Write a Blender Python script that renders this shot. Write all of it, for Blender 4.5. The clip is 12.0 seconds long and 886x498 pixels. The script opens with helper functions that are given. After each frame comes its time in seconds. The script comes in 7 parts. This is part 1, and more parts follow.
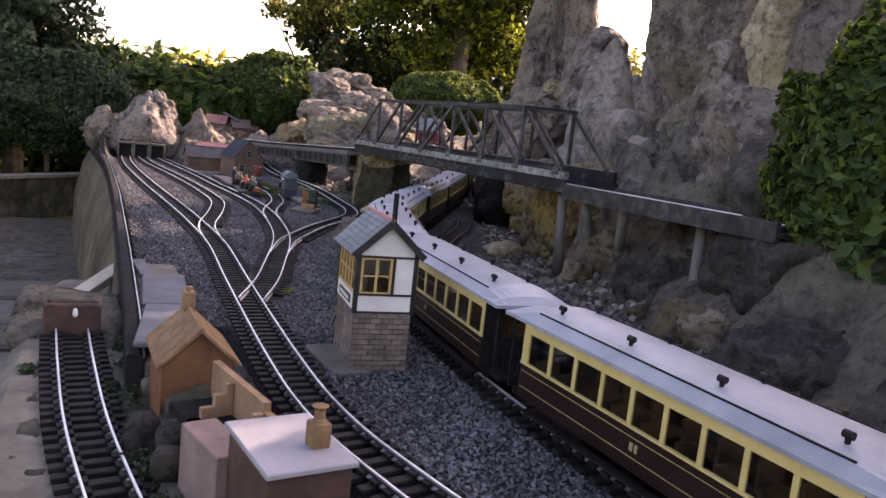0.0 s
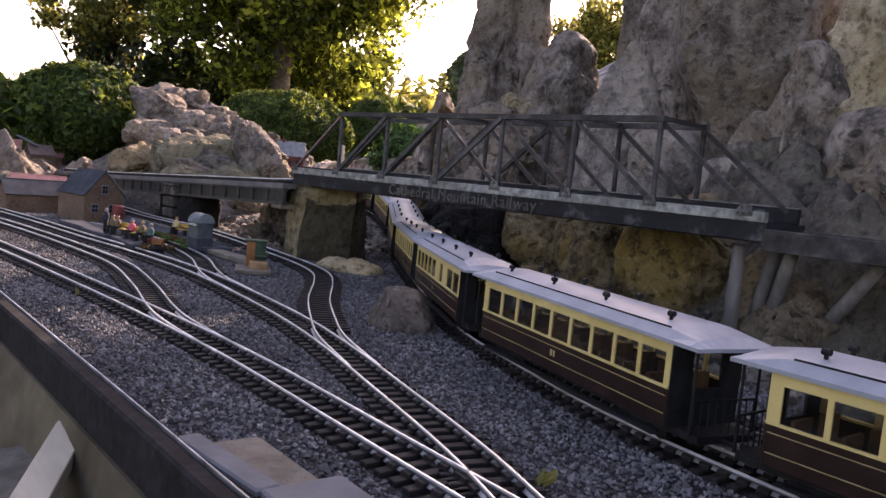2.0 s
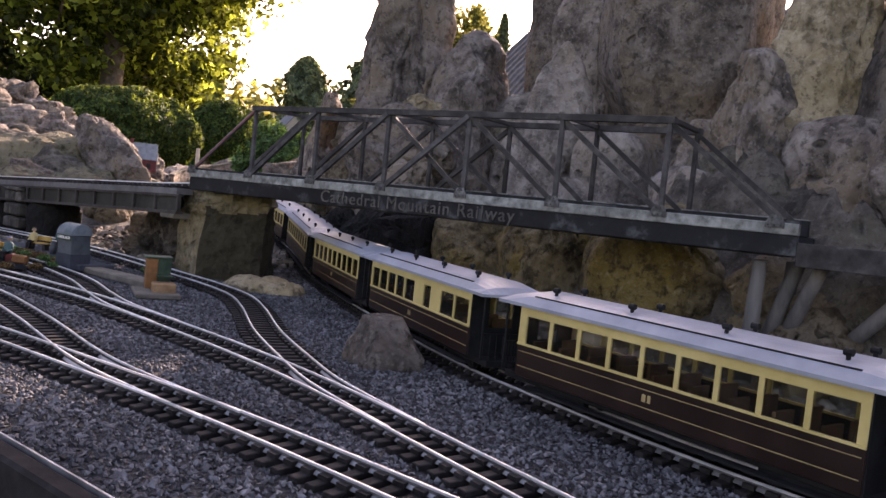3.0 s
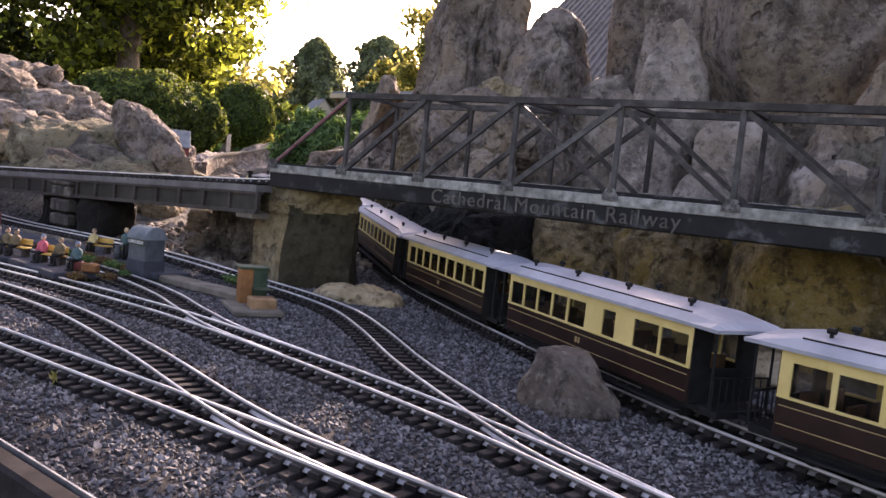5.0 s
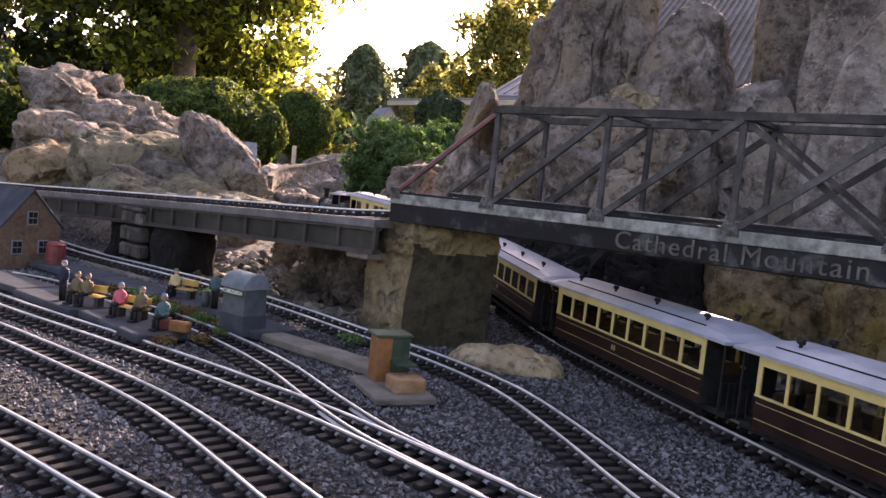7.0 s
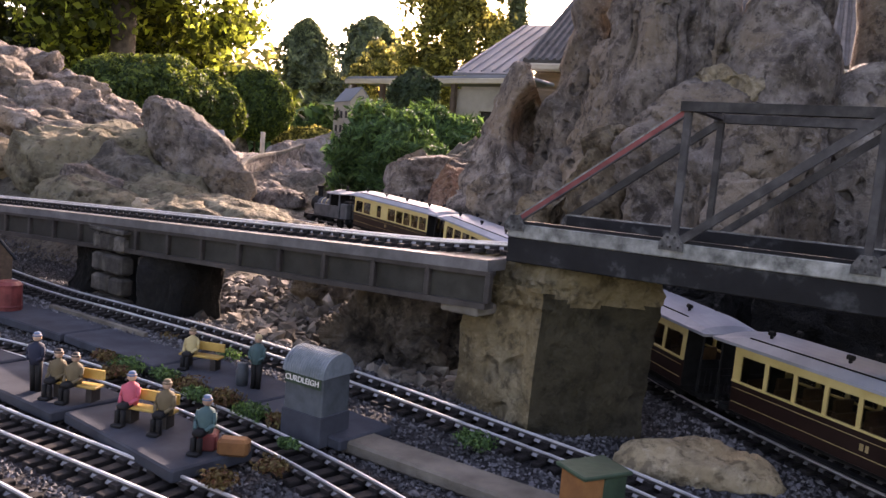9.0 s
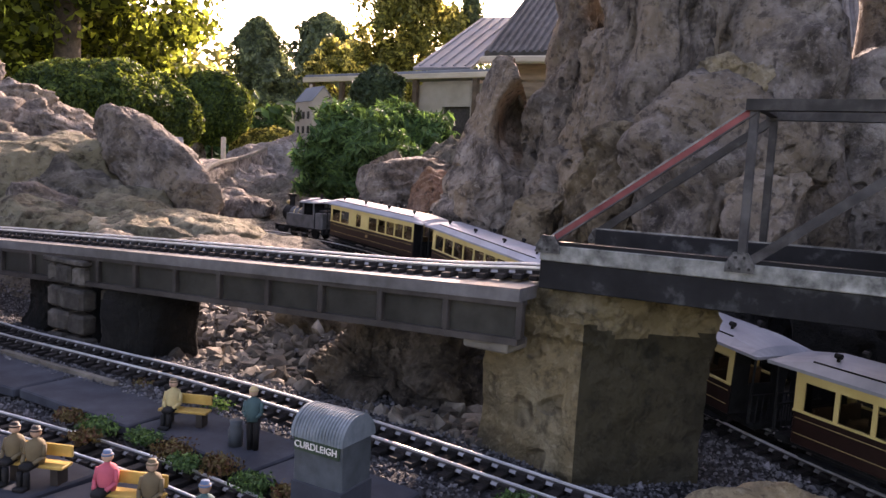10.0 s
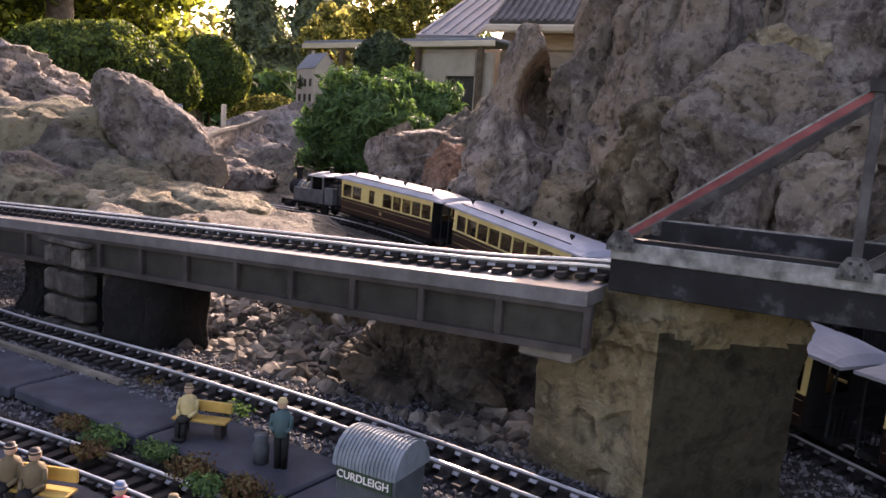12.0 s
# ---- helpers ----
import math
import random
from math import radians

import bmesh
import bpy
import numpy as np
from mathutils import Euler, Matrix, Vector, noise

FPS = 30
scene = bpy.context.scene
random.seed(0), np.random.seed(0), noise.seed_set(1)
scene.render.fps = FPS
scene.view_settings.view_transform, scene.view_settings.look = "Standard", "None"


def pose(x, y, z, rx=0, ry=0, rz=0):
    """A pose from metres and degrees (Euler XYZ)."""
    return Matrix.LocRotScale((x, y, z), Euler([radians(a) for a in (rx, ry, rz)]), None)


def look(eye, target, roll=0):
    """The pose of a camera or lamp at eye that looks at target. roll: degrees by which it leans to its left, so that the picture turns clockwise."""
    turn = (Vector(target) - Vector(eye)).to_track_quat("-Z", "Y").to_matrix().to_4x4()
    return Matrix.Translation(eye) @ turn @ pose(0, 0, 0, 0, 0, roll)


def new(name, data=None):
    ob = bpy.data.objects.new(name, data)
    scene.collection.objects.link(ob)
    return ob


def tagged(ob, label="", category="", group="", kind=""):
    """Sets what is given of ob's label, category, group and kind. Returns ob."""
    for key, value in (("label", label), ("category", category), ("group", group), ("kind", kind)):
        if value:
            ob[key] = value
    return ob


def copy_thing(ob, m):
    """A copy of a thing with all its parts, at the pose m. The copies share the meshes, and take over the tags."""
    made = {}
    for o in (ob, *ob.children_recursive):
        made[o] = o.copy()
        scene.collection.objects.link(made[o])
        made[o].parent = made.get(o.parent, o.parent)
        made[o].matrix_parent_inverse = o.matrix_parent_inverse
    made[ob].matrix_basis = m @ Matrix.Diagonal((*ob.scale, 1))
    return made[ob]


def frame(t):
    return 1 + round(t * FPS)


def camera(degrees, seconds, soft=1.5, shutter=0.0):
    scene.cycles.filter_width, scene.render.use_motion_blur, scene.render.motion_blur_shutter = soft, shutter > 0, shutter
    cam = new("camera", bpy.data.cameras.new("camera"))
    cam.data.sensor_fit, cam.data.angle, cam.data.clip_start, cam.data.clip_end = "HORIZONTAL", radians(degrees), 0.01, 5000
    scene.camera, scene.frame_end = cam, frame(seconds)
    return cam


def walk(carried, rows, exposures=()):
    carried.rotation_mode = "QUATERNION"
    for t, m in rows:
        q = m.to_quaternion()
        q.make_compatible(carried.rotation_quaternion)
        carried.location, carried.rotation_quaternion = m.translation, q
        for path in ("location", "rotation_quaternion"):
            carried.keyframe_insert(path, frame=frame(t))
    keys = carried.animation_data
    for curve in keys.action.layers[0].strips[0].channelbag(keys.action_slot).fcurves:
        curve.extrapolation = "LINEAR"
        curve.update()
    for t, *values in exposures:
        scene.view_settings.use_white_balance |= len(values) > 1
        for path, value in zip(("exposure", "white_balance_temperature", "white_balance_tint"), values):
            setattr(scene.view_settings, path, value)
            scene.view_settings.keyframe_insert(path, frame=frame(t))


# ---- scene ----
cam = camera(59.9, 12.0)
PATH = [
    (0, (0.146, 0.418, 0.32), (0.935, 2.231, 0.022), 6.2),
    (0.5, (0.05, 0.654, 0.295), (0.853, 2.463, 0.008), 5.7),
    (1, (-0.032, 0.884, 0.275), (0.94, 2.611, 0.005), 6.3),
    (1.5, (-0.092, 1.115, 0.271), (1.116, 2.694, 0.048), 5.7),
    (2, (-0.073, 1.371, 0.259), (1.194, 2.908, 0.082), 5.4),
    (2.5, (-0.08, 1.545, 0.242), (1.434, 2.845, 0.1), 6.1),
    (2.7, (-0.1, 1.617, 0.229), (1.443, 2.884, 0.107), 6.1),
    (4.3, (-0.069, 2.002, 0.24), (1.59, 3.11, 0.086), 4.2),
    (4.5, (-0.08, 2.014, 0.244), (1.556, 3.154, 0.088), 4.0),
    (5, (-0.089, 2.035, 0.241), (1.477, 3.269, 0.084), 5.7),
    (5.5, (-0.094, 2.051, 0.24), (1.439, 3.326, 0.083), 7.1),
    (6, (-0.123, 2.107, 0.238), (1.386, 3.41, 0.077), 6.0),
    (6.5, (-0.042, 2.259, 0.245), (1.465, 3.565, 0.089), 5.9),
    (7, (0.031, 2.414, 0.273), (1.529, 3.731, 0.119), 5.7),
    (7.2, (0.039, 2.486, 0.274), (1.536, 3.803, 0.118), 6.1),
    (8.8, (0.157, 2.845, 0.315), (1.748, 4.044, 0.132), 4.4),
    (9, (0.17, 2.892, 0.315), (1.765, 4.081, 0.116), 5.0),
    (9.5, (0.177, 2.984, 0.321), (1.812, 4.118, 0.12), 3.6),
    (10, (0.242, 3.035, 0.335), (1.896, 4.14, 0.129), 2.9),
    (10.5, (0.277, 3.091, 0.338), (1.915, 4.208, 0.075), 4.1),
    (11, (0.291, 3.127, 0.346), (1.956, 4.204, 0.09), 3.8),
    (11.5, (0.302, 3.152, 0.343), (1.971, 4.219, 0.069), 4.0),
    (12, (0.299, 3.15, 0.345), (1.957, 4.233, 0.062), 3.8),
]
walk(cam, [(t, look(eye, target, roll)) for t, eye, target, roll in PATH], [(0, 2.1, 7700, 36), (1.5, 2.0, 7700, 36), (2.5, 1.97, 7700, 36), (5, 2.22, 7700, 36), (7, 2.2, 7700, 36), (9, 2.16, 7700, 36), (12, 2.15, 7700, 36)])

# ---- world, sun, exposure ----
SUN_AZ, SUN_EL = radians(22.0), radians(25.0)      # azimuth from +x towards +y
world = bpy.data.worlds.new("sky")
scene.world = world
world.use_nodes = True
wn = world.node_tree.nodes
sky = wn.new("ShaderNodeTexSky")
sky.sky_type, sky.sun_disc = "NISHITA", False
sky.sun_elevation, sky.sun_rotation = SUN_EL, radians(90.0) - SUN_AZ
sky.air_density, sky.dust_density = 1.0, 3.0
wn["Background"].inputs["Strength"].default_value = 0.15
world.node_tree.links.new(sky.outputs[0], wn["Background"].inputs["Color"])
sun = new("sun", bpy.data.lights.new("sun", "SUN"))
sun.data.energy, sun.data.angle, sun.data.color = 3.5, radians(0.6), (1.0, 0.93, 0.82)
sun.matrix_world = look((0, 0, 0), (-math.cos(SUN_EL) * math.cos(SUN_AZ), -math.cos(SUN_EL) * math.sin(SUN_AZ), -math.sin(SUN_EL)))


# ---- noise ----
def lattice(ix, iy, iz, seed):
    h = (ix * 374761393 + iy * 668265263 + iz * 2147483647 + seed * 974634777) & 0xFFFFFFFF
    h = ((h ^ (h >> 13)) * 1274126177) & 0xFFFFFFFF
    h = ((h ^ (h >> 16)) * 2246822519) & 0xFFFFFFFF
    return ((h ^ (h >> 15)) & 0xFFFFFF) / float(0xFFFFFF) * 2 - 1


def vnoise(p, seed=0):
    i = np.floor(p).astype(np.int64)
    f = p - i
    f = f * f * (3 - 2 * f)
    out = 0
    for dx in (0, 1):
        for dy in (0, 1):
            for dz in (0, 1):
                w = (f[:, 0] if dx else 1 - f[:, 0]) * (f[:, 1] if dy else 1 - f[:, 1]) * (f[:, 2] if dz else 1 - f[:, 2])
                out = out + w * lattice(i[:, 0] + dx, i[:, 1] + dy, i[:, 2] + dz, seed)
    return out


def fbm(p, freq, octaves=4, seed=0, gain=0.5, ridged=False):
    out, amp = 0, 1.0
    for k in range(octaves):
        n = vnoise(p * freq + 17.3 * k, seed + k)
        out = out + amp * ((1 - 2 * np.abs(n)) if ridged else n)
        freq, amp = freq * 2.03, amp * gain
    return out


def sm(a):
    a = np.clip(a, 0, 1)
    return a * a * (3 - 2 * a)


# ---- materials ----
def ramp_node(nt, cols, lo=0.3, hi=0.7):
    r = nt.nodes.new("ShaderNodeValToRGB")
    e = r.color_ramp.elements
    e[0].position, e[1].position = lo, hi
    e[0].color, e[1].color = (*cols[0], 1), (*cols[-1], 1)
    for k, c in enumerate(cols[1:-1]):
        s = e.new(lo + (hi - lo) * (k + 1) / (len(cols) - 1))
        s.color = (*c, 1)
    return r


def mat(name, cols, scale=40.0, rough=0.8, bump=0.3, bscale=None, metal=0.0, spec=0.22, big=None, stain=0.35, island=0.0, objrand=0.0, dist=0.002, stretch=None):
    m = bpy.data.materials.new(name)
    m.use_nodes = True
    nt = m.node_tree
    N, Lk = nt.nodes, nt.links
    b = N["Principled BSDF"]
    geo = N.new("ShaderNodeNewGeometry")
    src = geo.outputs["Position"]
    if stretch:
        mp = N.new("ShaderNodeMapping")
        mp.inputs["Scale"].default_value = stretch
        Lk.new(src, mp.inputs["Vector"])
        src = mp.outputs[0]

    def noise_node(s, detail=6.0, rgh=0.6):
        n = N.new("ShaderNodeTexNoise")
        n.inputs["Scale"].default_value, n.inputs["Detail"].default_value, n.inputs["Roughness"].default_value = s, detail, rgh
        Lk.new(src, n.inputs["Vector"])
        return n
    n1 = noise_node(scale)
    r = ramp_node(nt, cols)
    Lk.new(n1.outputs["Fac"], r.inputs["Fac"])
    n2 = noise_node(big or scale * 0.13, 4.0)
    mr = N.new("ShaderNodeMapRange")
    mr.inputs["From Min"].default_value, mr.inputs["From Max"].default_value = 0.3, 0.7
    mr.inputs["To Min"].default_value, mr.inputs["To Max"].default_value = 1 - stain, 1 + stain
    Lk.new(n2.outputs["Fac"], mr.inputs["Value"])
    val = mr.outputs[0]
    for amount, out in ((island, geo.outputs["Random Per Island"]), (objrand, None)):
        if not amount:
            continue
        if out is None:
            out = N.new("ShaderNodeObjectInfo").outputs["Random"]
        k = N.new("ShaderNodeMapRange")
        k.inputs["To Min"].default_value, k.inputs["To Max"].default_value = 1 - amount, 1 + amount
        Lk.new(out, k.inputs["Value"])
        mu = N.new("ShaderNodeMath")
        mu.operation = "MULTIPLY"
        Lk.new(val, mu.inputs[0])
        Lk.new(k.outputs[0], mu.inputs[1])
        val = mu.outputs[0]
    mx = N.new("ShaderNodeVectorMath")
    mx.operation = "SCALE"
    Lk.new(r.outputs["Color"], mx.inputs[0])
    Lk.new(val, mx.inputs["Scale"])
    Lk.new(mx.outputs[0], b.inputs["Base Color"])
    b.inputs["Metallic"].default_value = metal
    b.inputs["Specular IOR Level"].default_value = spec
    rr = N.new("ShaderNodeMapRange")
    rr.inputs["To Min"].default_value, rr.inputs["To Max"].default_value = max(rough - 0.15, 0.05), min(rough + 0.15, 1)
    Lk.new(n1.outputs["Fac"], rr.inputs["Value"])
    Lk.new(rr.outputs[0], b.inputs["Roughness"])
    if bump:
        n3 = noise_node(bscale or scale * 2.5, 8.0, 0.65)
        bp = N.new("ShaderNodeBump")
        bp.inputs["Strength"].default_value, bp.inputs["Distance"].default_value = bump, dist
        Lk.new(n3.outputs["Fac"], bp.inputs["Height"])
        Lk.new(bp.outputs[0], b.inputs["Normal"])
    return m


def leaf_mat(name, c1, c2, trans, glow=0.5):
    m = bpy.data.materials.new(name)
    m.use_nodes = True
    nt = m.node_tree
    N, Lk = nt.nodes, nt.links
    b = N["Principled BSDF"]
    geo = N.new("ShaderNodeNewGeometry")
    r = ramp_node(nt, (c1, c2), 0.0, 1.0)
    Lk.new(geo.outputs["Random Per Island"], r.inputs["Fac"])
    Lk.new(r.outputs[0], b.inputs["Base Color"])
    b.inputs["Roughness"].default_value, b.inputs["Specular IOR Level"].default_value = 0.6, 0.25
    t = N.new("ShaderNodeBsdfTranslucent")
    rt = ramp_node(nt, (tuple(0.06 * k for k in trans), tuple(0.25 * k for k in trans), trans), 0.2, 1.0)
    Lk.new(geo.outputs["Random Per Island"], rt.inputs["Fac"])
    Lk.new(rt.outputs[0], t.inputs["Color"])
    mixn = N.new("ShaderNodeMixShader")
    mixn.inputs["Fac"].default_value = glow
    Lk.new(b.outputs[0], mixn.inputs[1])
    Lk.new(t.outputs[0], mixn.inputs[2])
    Lk.new(mixn.outputs[0], N["Material Output"].inputs["Surface"])
    return m


def glass_mat(name, tint=(0.75, 0.75, 0.7), rough=0.05):
    m = bpy.data.materials.new(name)
    m.use_nodes = True
    b = m.node_tree.nodes["Principled BSDF"]
    b.inputs["Base Color"].default_value = (*tint, 1)
    b.inputs["Roughness"].default_value = rough
    b.inputs["Transmission Weight"].default_value = 1.0
    b.inputs["IOR"].default_value = 1.3
    return m


def rock_mat(name, dark, mid, light, patch, pit=0.55):
    """Pitted garden rock: grey ground, tan patches, dark pits and cracks."""
    m = bpy.data.materials.new(name)
    m.use_nodes = True
    nt = m.node_tree
    N, Lk = nt.nodes, nt.links
    b = N["Principled BSDF"]
    geo = N.new("ShaderNodeNewGeometry")
    oi = N.new("ShaderNodeObjectInfo")
    off = N.new("ShaderNodeVectorMath")
    off.operation = "ADD"
    Lk.new(geo.outputs["Position"], off.inputs[0])
    Lk.new(oi.outputs["Random"], off.inputs[1])
    src = off.outputs[0]

    def noise_node(s, detail=6.0, rgh=0.6, warp=0.0):
        n = N.new("ShaderNodeTexNoise")
        n.inputs["Scale"].default_value, n.inputs["Detail"].default_value, n.inputs["Roughness"].default_value, n.inputs["Distortion"].default_value = s, detail, rgh, warp
        Lk.new(src, n.inputs["Vector"])
        return n.outputs["Fac"]

    def math_node(op, a, c):
        n = N.new("ShaderNodeMath")
        n.operation = op
        for k, x in enumerate((a, c)):
            if isinstance(x, (int, float)):
                n.inputs[k].default_value = x
            else:
                Lk.new(x, n.inputs[k])
        return n.outputs[0]

    def ramp(x, lo, hi):
        n = N.new("ShaderNodeMapRange")
        n.inputs["From Min"].default_value, n.inputs["From Max"].default_value = lo, hi
        Lk.new(x, n.inputs["Value"])
        return n.outputs[0]

    def mix(f, a, c):
        n = N.new("ShaderNodeMix")
        n.data_type = "RGBA"
        Lk.new(f, n.inputs["Factor"])
        for k, x in ((6, a), (7, c)):
            if isinstance(x, tuple):
                n.inputs[k].default_value = (*x, 1)
            else:
                Lk.new(x, n.inputs[k])
        return n.outputs[2]
    fine = noise_node(13, 7, 0.62, 0.4)
    r = ramp_node(nt, (dark, mid, light), 0.35, 0.66)
    Lk.new(fine, r.inputs["Fac"])
    col = mix(math_node("MULTIPLY", ramp(noise_node(3.4, 5, 0.6, 0.8), 0.45, 0.58), 0.85), r.outputs[0], patch)
    col = mix(math_node("MULTIPLY", ramp(noise_node(4.5, 6, 0.65, 1.2), 0.55, 0.68), 0.6), col, dark)
    # speckle of lichen and grit
    col = mix(math_node("MULTIPLY", ramp(noise_node(75, 5, 0.65), 0.54, 0.66), 0.55), col, light)
    col = mix(math_node("MULTIPLY", ramp(noise_node(42, 6, 0.7), 0.52, 0.63), 0.8), col, dark)
    vor = N.new("ShaderNodeTexVoronoi")
    vor.inputs["Scale"].default_value = 24
    vor.inputs["Randomness"].default_value = 1.0
    wob = N.new("ShaderNodeTexNoise")
    wob.inputs["Scale"].default_value = 20
    Lk.new(src, wob.inputs["Vector"])
    wv = N.new("ShaderNodeVectorMath")
    wv.operation = "MULTIPLY_ADD"
    Lk.new(wob.outputs["Color"], wv.inputs[0])
    wv.inputs[1].default_value = (0.05, 0.05, 0.05)
    Lk.new(src, wv.inputs[2])
    Lk.new(wv.outputs[0], vor.inputs["Vector"])
    hole = math_node("MULTIPLY", ramp(vor.outputs["Distance"], 0.36, 0.2), ramp(noise_node(5, 4), 0.52, 0.62))
    col = mix(math_node("MULTIPLY", hole, pit), col, tuple(0.35 * k for k in dark))
    tone = N.new("ShaderNodeMapRange")
    tone.inputs["To Min"].default_value, tone.inputs["To Max"].default_value = 0.72, 1.28
    Lk.new(oi.outputs["Random"], tone.inputs["Value"])
    sc = N.new("ShaderNodeVectorMath")
    sc.operation = "SCALE"
    Lk.new(col, sc.inputs[0])
    Lk.new(tone.outputs[0], sc.inputs["Scale"])
    Lk.new(sc.outputs[0], b.inputs["Base Color"])
    b.inputs["Roughness"].default_value, b.inputs["Specular IOR Level"].default_value = 0.9, 0.25
    h = math_node("ADD", math_node("MULTIPLY", noise_node(30, 9, 0.68), 1.0), math_node("MULTIPLY", noise_node(9, 5, 0.55, 0.6), 1.7))
    h = math_node("SUBTRACT", h, math_node("MULTIPLY", hole, 0.7))
    bp = N.new("ShaderNodeBump")
    bp.inputs["Strength"].default_value, bp.inputs["Distance"].default_value = 1.0, 0.026
    Lk.new(h, bp.inputs["Height"])
    Lk.new(bp.outputs[0], b.inputs["Normal"])
    return m


ROCK = rock_mat("rock_grey", (0.056, 0.045, 0.037), (0.195, 0.16, 0.132), (0.355, 0.305, 0.256), (0.26, 0.195, 0.132), 0.75)
ROCK_PALE = rock_mat("rock_pale", (0.09, 0.075, 0.064), (0.25, 0.215, 0.185), (0.39, 0.345, 0.3), (0.29, 0.235, 0.175), 0.6)
ROCK_SLAB = rock_mat("rock_slab", (0.055, 0.045, 0.038), (0.19, 0.158, 0.134), (0.31, 0.268, 0.23), (0.25, 0.195, 0.14), 0.45)
ROCK_BROWN = rock_mat("rock_brown", (0.05, 0.037, 0.024), (0.17, 0.13, 0.085), (0.28, 0.225, 0.155), (0.21, 0.155, 0.085), 0.5)
ROCK_OCHRE = rock_mat("rock_ochre", (0.055, 0.04, 0.02), (0.25, 0.185, 0.095), (0.4, 0.32, 0.19), (0.32, 0.22, 0.06), 0.45)
ROCK_UMBER = rock_mat("rock_umber", (0.022, 0.018, 0.014), (0.082, 0.068, 0.053), (0.165, 0.142, 0.115), (0.11, 0.083, 0.055), 0.6)
ROCK_RED = rock_mat("rock_red_brown", (0.05, 0.03, 0.022), (0.19, 0.115, 0.08), (0.28, 0.19, 0.14), (0.22, 0.12, 0.075), 0.4)
ROCK_DARK = rock_mat("rock_dark", (0.018, 0.016, 0.014), (0.06, 0.052, 0.045), (0.115, 0.1, 0.088), (0.085, 0.068, 0.05))
ROCK_SAND = rock_mat("rock_sand", (0.14, 0.11, 0.07), (0.34, 0.27, 0.175), (0.5, 0.42, 0.29), (0.4, 0.31, 0.18), 0.3)
TANSOIL = rock_mat("tan_mound_soil", (0.045, 0.036, 0.025), (0.125, 0.111, 0.072), (0.2, 0.18, 0.122), (0.155, 0.132, 0.08), 0.4)
SOIL = rock_mat("rocky_soil", (0.045, 0.038, 0.03), (0.125, 0.108, 0.084), (0.215, 0.188, 0.152), (0.15, 0.13, 0.09), 0.4)
PIERSTONE = rock_mat("pier_stone", (0.075, 0.06, 0.035), (0.19, 0.155, 0.09), (0.3, 0.25, 0.155), (0.22, 0.165, 0.085), 0.25)
PIERCAP = rock_mat("pier_mortar", (0.09, 0.072, 0.042), (0.23, 0.19, 0.115), (0.35, 0.3, 0.2), (0.27, 0.21, 0.11), 0.4)
PIERDARK = rock_mat("pier_dark_face", (0.016, 0.014, 0.008), (0.036, 0.031, 0.019), (0.062, 0.054, 0.034), (0.05, 0.042, 0.022), 0.2)
BALLAST = mat("ballast_bed", ((0.014, 0.014, 0.015), (0.036, 0.035, 0.036), (0.085, 0.083, 0.083)), 190, 0.9, 1.0, 260, stain=0.35, big=5, dist=0.006, spec=0.1)
STONE = mat("ballast_stone", ((0.042, 0.042, 0.044), (0.14, 0.136, 0.138)), 90, 0.75, 0.4, 300, stain=0.4, big=4, island=0.6, dist=0.001)
RUBBLE = mat("rubble_stone", ((0.05, 0.042, 0.033), (0.125, 0.107, 0.085), (0.24, 0.21, 0.175)), 25, 0.85, 0.6, 120, stain=0.35, big=8, island=0.7, dist=0.003)
# weathered rail web, also darkened for the shadow below the head
RAIL_SIDE = mat("weathered_shaded_rail_side", ((0.06, 0.056, 0.053), (0.15, 0.143, 0.138)), 70, 0.5, 0.2, metal=0.4, stain=0.3)
# rail foot made paler than the web, for the skylight it catches
RAIL_FOOT = mat("dull_skylit_rail_foot", ((0.2, 0.195, 0.19), (0.34, 0.33, 0.325)), 60, 0.45, 0.05, metal=0.6, spec=0.4, stain=0.25)
RAIL = mat("nickel_rail", ((0.58, 0.575, 0.57), (0.74, 0.73, 0.72)), 60, 0.42, 0.05, metal=0.75, spec=0.5, stain=0.2)
SLEEPER = mat("sleeper_plastic", ((0.009, 0.008, 0.0075), (0.024, 0.021, 0.0195)), 120, 0.75, 0.3, stain=0.3, objrand=0.35, spec=0.15)
STEEL = mat("bridge_paint", ((0.012, 0.0105, 0.0095), (0.032, 0.029, 0.027), (0.08, 0.073, 0.067)), 35, 0.6, 0.4, stain=0.35)
STEEL_LIGHT = mat("weathered_grey_paint", ((0.055, 0.056, 0.05), (0.17, 0.172, 0.155), (0.28, 0.28, 0.255)), 55, 0.6, 0.4, stain=0.4)
GUSSET = mat("flaking_gusset_paint", ((0.02, 0.02, 0.02), (0.07, 0.068, 0.064), (0.17, 0.165, 0.155)), 90, 0.65, 0.5, stain=0.4)
STEEL_FADED = mat("faded_taupe_paint", ((0.03, 0.028, 0.027), (0.06, 0.056, 0.054), (0.1, 0.095, 0.09)), 45, 0.7, 0.4, stain=0.4)
STEEL_DARK = mat("black_paint", ((0.006, 0.006, 0.007), (0.009, 0.009, 0.01), (0.014, 0.014, 0.015), (0.075, 0.078, 0.077)), 22, 0.6, 0.4, stain=0.4, spec=0.15)
TRESTLE = mat("weathered_timber", ((0.07, 0.065, 0.06), (0.17, 0.155, 0.14)), 40, 0.85, 0.5, stain=0.3, stretch=(1, 1, 0.2))
LETTER = mat("brown_grey_lettering", ((0.05, 0.046, 0.04), (0.11, 0.1, 0.087)), 60, 0.7, 0.3, stain=0.3)
RED_PAINT = mat("faded_red_paint", ((0.13, 0.03, 0.03), (0.24, 0.07, 0.065)), 40, 0.65, 0.3, stain=0.3)
